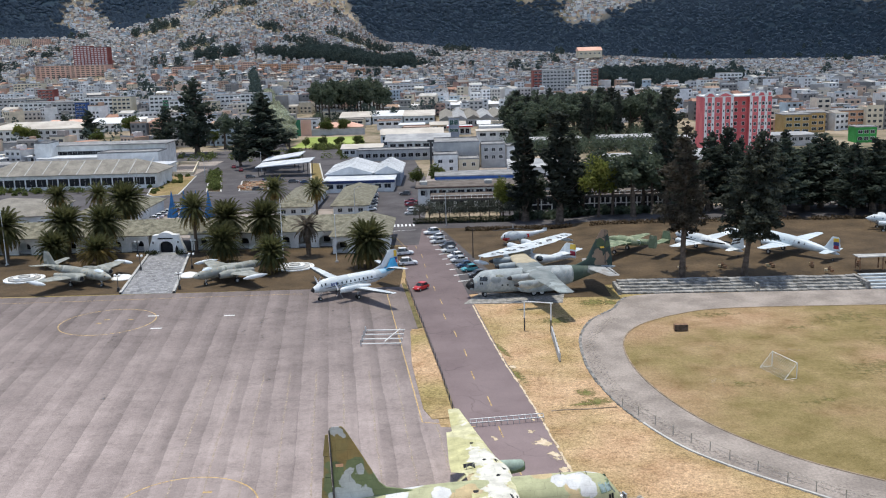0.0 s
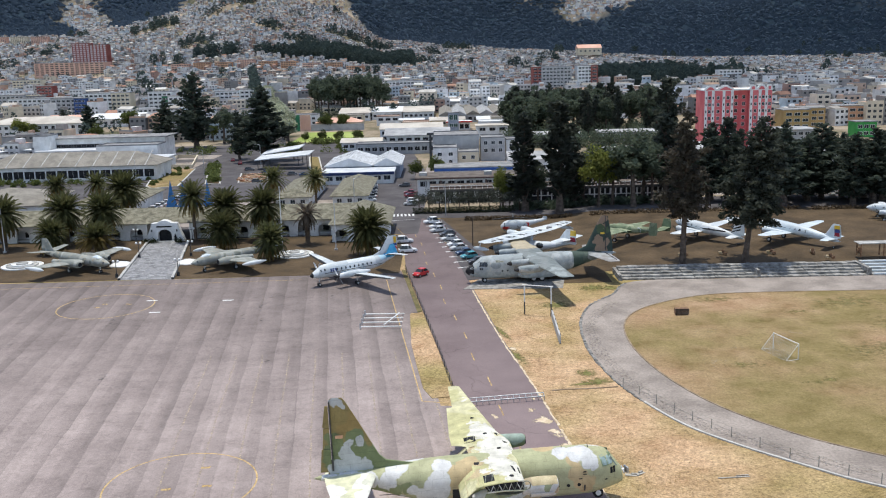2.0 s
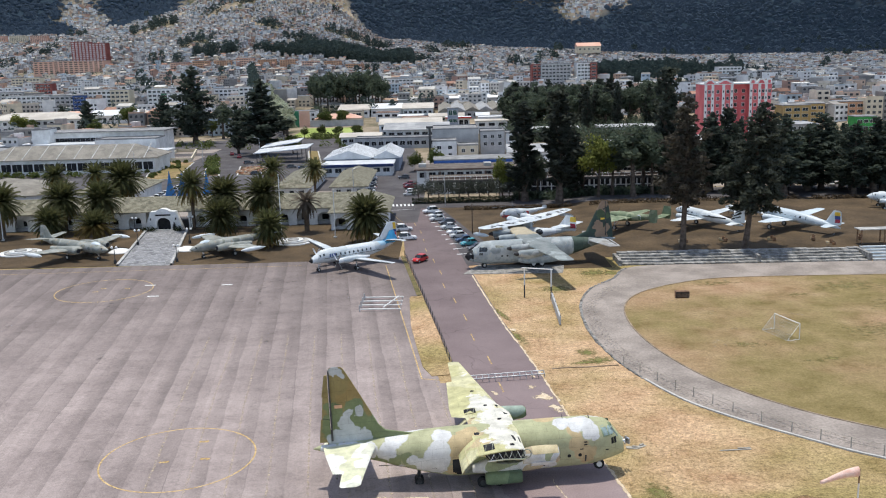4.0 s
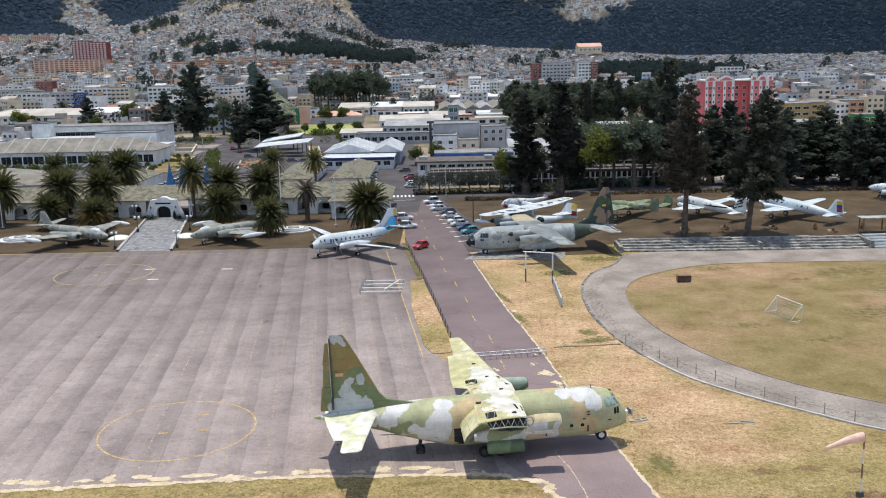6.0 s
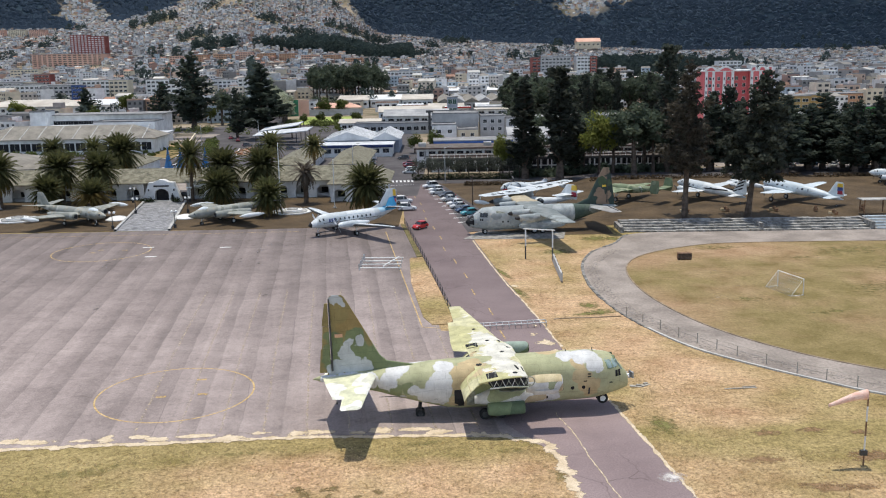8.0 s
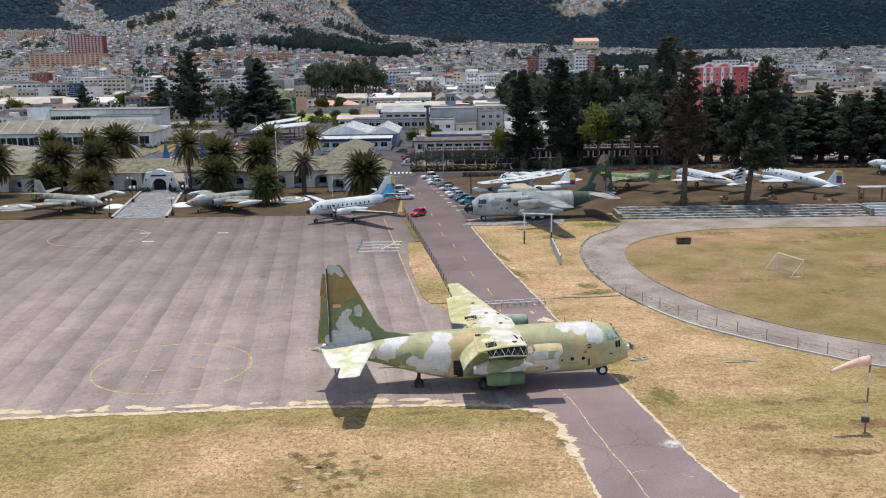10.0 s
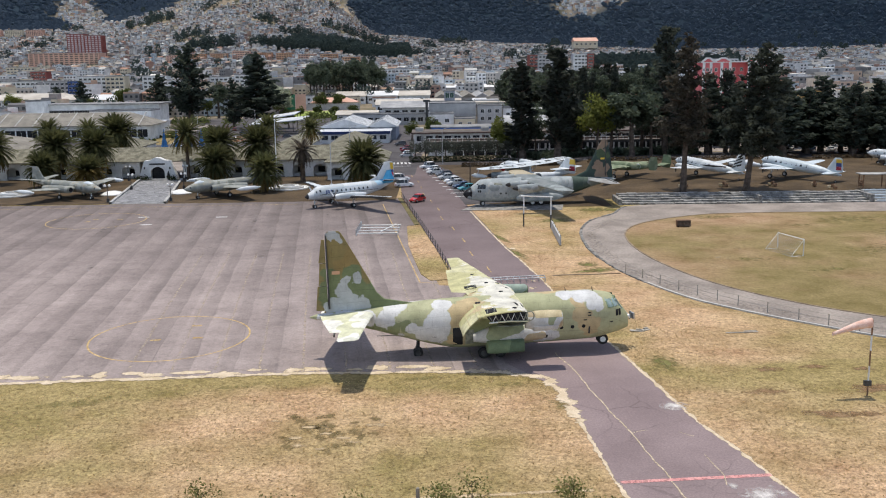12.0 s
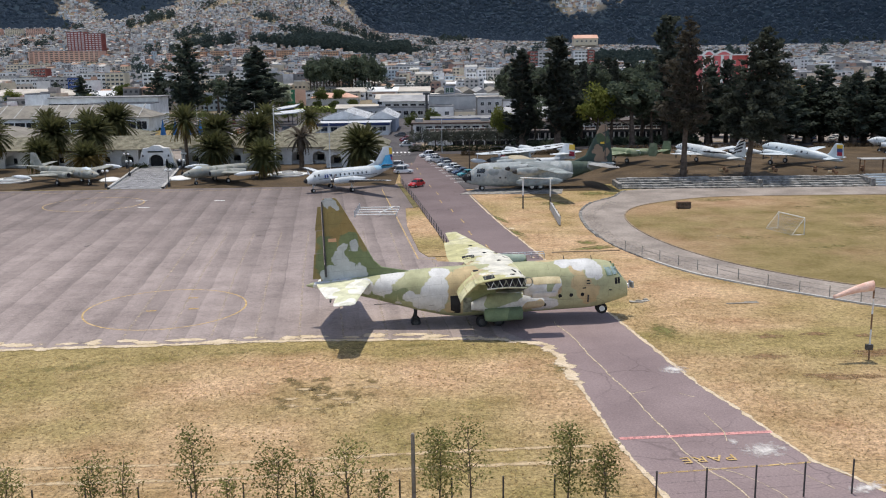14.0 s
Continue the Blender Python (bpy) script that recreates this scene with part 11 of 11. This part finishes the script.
# barrier lying across the road end
br = thing("road_barrier", "galvanised steel barrier across the road", "barrier")
for dy in (0.0, 1.15):
    b = Buf()
    b.tube((2.6, 99.3 + dy, 0.5), (11.2, 100.6 + dy, 0.5), 0.06)
    part("rail", b, M_STEEL, br)
for k in range(13):
    u = k / 12
    x, y = 2.6 + 8.6 * u, 99.3 + 1.3 * u
    b = Buf()
    b.tube((x, y, 0.5), (x, y + 1.15, 0.5), 0.035)
    b.tube((x, y, 0.03), (x, y, 0.5), 0.04)
    b.tube((x, y + 1.15, 0.03), (x, y + 1.15, 0.5), 0.04)
    part("rung", b, M_STEEL, br)
# round stepped planters, low domes, lamps, flagpoles
for x, y in ((-85.0, 181.5), (-31.0, 186.0)):
    t = thing("round_planter", "white stepped round planter on the grass", "planter", "round planters", at=pose(x, y, 0))
    for k in range(4):
        b = Buf()
        r = 4.0 - 0.95 * k
        b.lathe([(r, 0.0), (r, 0.22 + 0.18 * k), (r - 0.3, 0.24 + 0.18 * k), (r - 0.35, 0.1 + 0.18 * k), (0.1, 0.1 + 0.18 * k)], 30)
        part("ring", b, M_WHITE if k % 2 == 0 else M_CONC, t, smooth=True)
for x, y in ((-64.6, 180.0), (-51.4, 180.6)):
    t = thing("shell_dome", "low white shell dome beside the path", "dome", at=pose(x, y, 0))
    b = Buf()
    b.lathe([(2.15, 0.02), (2.1, 0.2), (1.6, 0.5), (0.9, 0.7), (0.1, 0.78)], 26)
    part("shell", b, M_PLASTER, t, smooth=True)
    b = Buf()
    b.lathe([(2.3, 0.0), (2.3, 0.12), (2.1, 0.14)], 26)
    part("rim", b, M_CONC, t)
M_GLOBE = surf("white_lamp_globe", (0.75, 0.75, 0.73), (0.82, 0.82, 0.8), 2, 10, 0.3, speck=0.03)
lamp = None
for x, y in ((-61.8, 169.3), (-50.3, 169.6), (-63.2, 187), (-52.6, 187.4), (-68.8, 202.6), (-56.3, 202.8)):
    if lamp is None:
        lamp = thing("garden_lamp", "short lamp post with two white globes", "lamp", "garden lamps along the path", at=pose(x, y, 0))
        b = Buf()
        b.lathe([(0.28, 0), (0.28, 0.7), (0.08, 0.75), (0.06, 3.0)], 10)
        part("post", b, M_DARK_STEEL, lamp, smooth=True)
        for s in (-0.42, 0.42):
            b = Buf()
            b.rings(sphere_rows(s, 0, 3.1, 0.26, 0.26, 0.26, 10, 7))
            part("globe", b, M_GLOBE, lamp, smooth=True)
        b = Buf()
        b.tube((-0.42, 0, 2.85), (0.42, 0, 2.85), 0.04)
        part("arm", b, M_DARK_STEEL, lamp)
    else:
        copy_thing(lamp, pose(x, y, 0, 0, 0, 0))
for x, y, h in ((-95.2, 196, 12), (-34.0, 190.0, 13.5), (-22.8, 190, 10)):
    t = thing("flagpole", "slim white flagpole on the grass", "flagpole", at=pose(x, y, 0))
    b = Buf()
    b.lathe([(0.11, 0), (0.07, h), (0.12, h + 0.05), (0.02, h + 0.2)], 8)
    part("pole", b, M_WHITE, t, smooth=True)
    b = Buf()
    b.lathe([(0.4, 0), (0.4, 0.25), (0.15, 0.3)], 12)
    part("base", b, M_CONC, t)
street = None
for x, y in ((0.4, 229.4), (-23.5, 240.5), (-85.5, 330), (-68.6, 348), (-100, 300)):
    if street is None:
        street = thing("street_lamp", "slim grey street lamp with one arm", "lamp", "street lamps", at=pose(x, y, ground_z(x, y)))
        b = Buf()
        b.lathe([(0.13, 0), (0.07, 8.5)], 8)
        part("pole", b, M_STEEL, street, smooth=True)
        b = Buf()
        b.tube((0, 0, 8.4), (1.5, 0, 8.9), 0.05)
        part("arm", b, M_STEEL, street)
        b = Buf()
        b.box(1.7, 0, 8.82, 0.7, 0.25, 0.14)
        part("lantern", b, M_CONC, street)
    else:
        copy_thing(street, pose(x, y, ground_z(x, y), 0, 0, 60 * x))
up_pole = thing("wooden_pole", "dark wooden pole standing on the dry grass", "pole", at=pose(5.9, 190.4, 0))
b = Buf()
b.lathe([(0.13, -0.2), (0.11, 3.0), (0.085, 6.4), (0.02, 6.42)], 8)
part("shaft", b, M_BARK, up_pole, smooth=True)
b = Buf()
b.box(0, 0, 6.0, 0.9, 0.1, 0.1)
part("crossarm", b, M_BARK, up_pole)
# dark bust on a plinth beside the door, and bushes
t = thing("bust", "dark bust on a slim plinth beside the door", "statue", at=pose(-60.1, 202.9, 0))
b = Buf()
b.box(0, 0, 0, 0.5, 0.5, 1.1)
b.lathe([(0.12, 1.1), (0.3, 1.2), (0.26, 1.5), (0.1, 1.58), (0.16, 1.75), (0.1, 1.95), (0.02, 2.0)], 10)
part("figure", b, M_DARK, t)
for x in (-66.5, -64.9, -59.0):
    pts = rng.normal(size=(260, 3)) * (0.5, 0.4, 0.3) + (x, 202.3, 0.45)
    tagged(part("bush", leaves(pts, 0.28, rng), L_HEDGE), "dark clipped bush beside the gateway", "bush")
# blue market tents
M_TENT = surf("blue_tent_cloth", (0.02, 0.1, 0.26), (0.04, 0.16, 0.36), 0.6, 6, 0.8)
tent = None
for k in range(4):
    x, y = -73.4 + 3.4 * k, 247.0 - 0.4 * k
    if tent is None:
        tent = thing("pointed_tent", "tall pointed blue cloth tent on poles", "tent", "blue tents", at=pose(x, y, 0))
        b = Buf()
        prof = [(1.65, 1.2), (1.25, 2.6), (0.8, 4.2), (0.4, 6.2), (0.05, 8.4)]
        b.lathe(prof, 8)
        part("canopy", b, M_TENT, tent)
        for a in range(4):
            b = Buf()
            b.tube((1.2 * math.cos(a * 1.57 + 0.78), 1.2 * math.sin(a * 1.57 + 0.78), 0), (1.2 * math.cos(a * 1.57 + 0.78), 1.2 * math.sin(a * 1.57 + 0.78), 2.6), 0.05)
            part("pole", b, M_STEEL, tent)
    else:
        copy_thing(tent, pose(x, y, 0, 0, 0, 11 * k))

# concrete stand below the display transport, and faint pitch marks
sheet("aircraft_stand", [(3.0, 153.4), (20.0, 152.6), (21.0, 158.6), (6.0, 160.4)], 0.05, M_STONE, "grey concrete stand under the transport plane", "pavement")
for pts_ in ([(39.0, 146.0), (44.5, 136.0), (52.0, 124.0)], [(62, 141.0), (69, 141.4), (69, 138.6), (62, 138.4), (62, 141.0)], [(46, 142.6), (52, 142.8), (52.4, 141.2), (46.4, 141.0)], [(40, 118.5), (47, 119.5), (52, 114)]):
    veneer("worn_line", spline(pts_, 10), 0.5, 0.036, M_SCORCH, "faint worn line on the pitch", "pitch marking", cover=0.55, wander=0.5, seed=77.0, kind="structure")


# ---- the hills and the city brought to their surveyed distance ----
SURVEY = np.array((0.5, -1.0, 41.8))
NEARER = [(-0.45, 16.0), (-0.35, 22.0), (-0.27, 24.0), (-0.17, 32.0), (-0.07, 44.0), (0.0, 52.0), (0.17, 68.0), (0.32, 88.0), (0.5, 100.0)]


def drawn_in(points):
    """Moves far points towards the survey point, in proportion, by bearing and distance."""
    p = np.asarray(points, float)
    d = np.hypot(p[:, 0], p[:, 1])
    u = np.clip(p[:, 0] / np.maximum(d, 1.0), -0.5, 0.5)
    c = np.interp(u, [a for a, _ in NEARER], [b * 1e-5 for _, b in NEARER])
    end = 1.0 / (1.0 / 3150.0 + c)
    x = np.clip((d - 620.0) / 2530.0, 0.0, None)
    new_d = 620.0 + (end - 620.0) * np.where(x < 1.0, x ** 0.75, 1.0 + (x - 1.0) * 0.9)
    r = np.where(d > 620.0, new_d / np.maximum(d, 1.0), 1.0)
    t = np.clip((p[:, 1] / np.maximum(d, 1.0) - 0.3) / 0.4, 0.0, 1.0)
    r = 1.0 + (r - 1.0) * t * t * (3 - 2 * t)
    return SURVEY + (p - SURVEY) * r[:, None], r


FAR_SHEETS = ("ground", "city_houses", "hillside_huts", "distant_trees", "mountain_woods", "avenue_far", "undergrowth")
for ob in list(bpy.data.objects):
    if ob.parent is not None or ob.type not in ("MESH", "EMPTY"):
        continue
    if ob.name in FAR_SHEETS:
        co = np.empty(len(ob.data.vertices) * 3)
        ob.data.vertices.foreach_get("co", co)
        co, _ = drawn_in(co.reshape(-1, 3))
        ob.data.vertices.foreach_set("co", co.ravel())
        ob.data.update()
        continue
    at_ = ob.matrix_basis.translation
    if at_.y > 0 and math.hypot(at_.x, at_.y) > 620:
        q, r = drawn_in([tuple(at_)])
        ob.matrix_basis = Matrix.Translation(Vector(q[0])) @ Matrix.Scale(float(r[0]), 4) @ Matrix.Translation(-at_) @ ob.matrix_basis

# landmarks on the far slopes
house("hill_hall", "cream hall with a tilted roof on the slope", 125.5, 147, 868, 884, 5.6, "gable", M_CREAM, M_SALMON, 9.0, [(2.4, 5, 1.4, 1.4, M_DARK)], base=37.6, shared=sh)
for k in range(4):
    house("terraced_block", "white stepped block with dark bands on the slope", 212 + 6 * k, 252, 734 + 5 * k, 740 + 5 * k, 3.2, "slab", M_PLASTER, M_ROOF_FLAT, None, [(1.0, 14 - k, 1.6, 1.2, M_DARK)], base=13 + 3.3 * k, shared=sh)
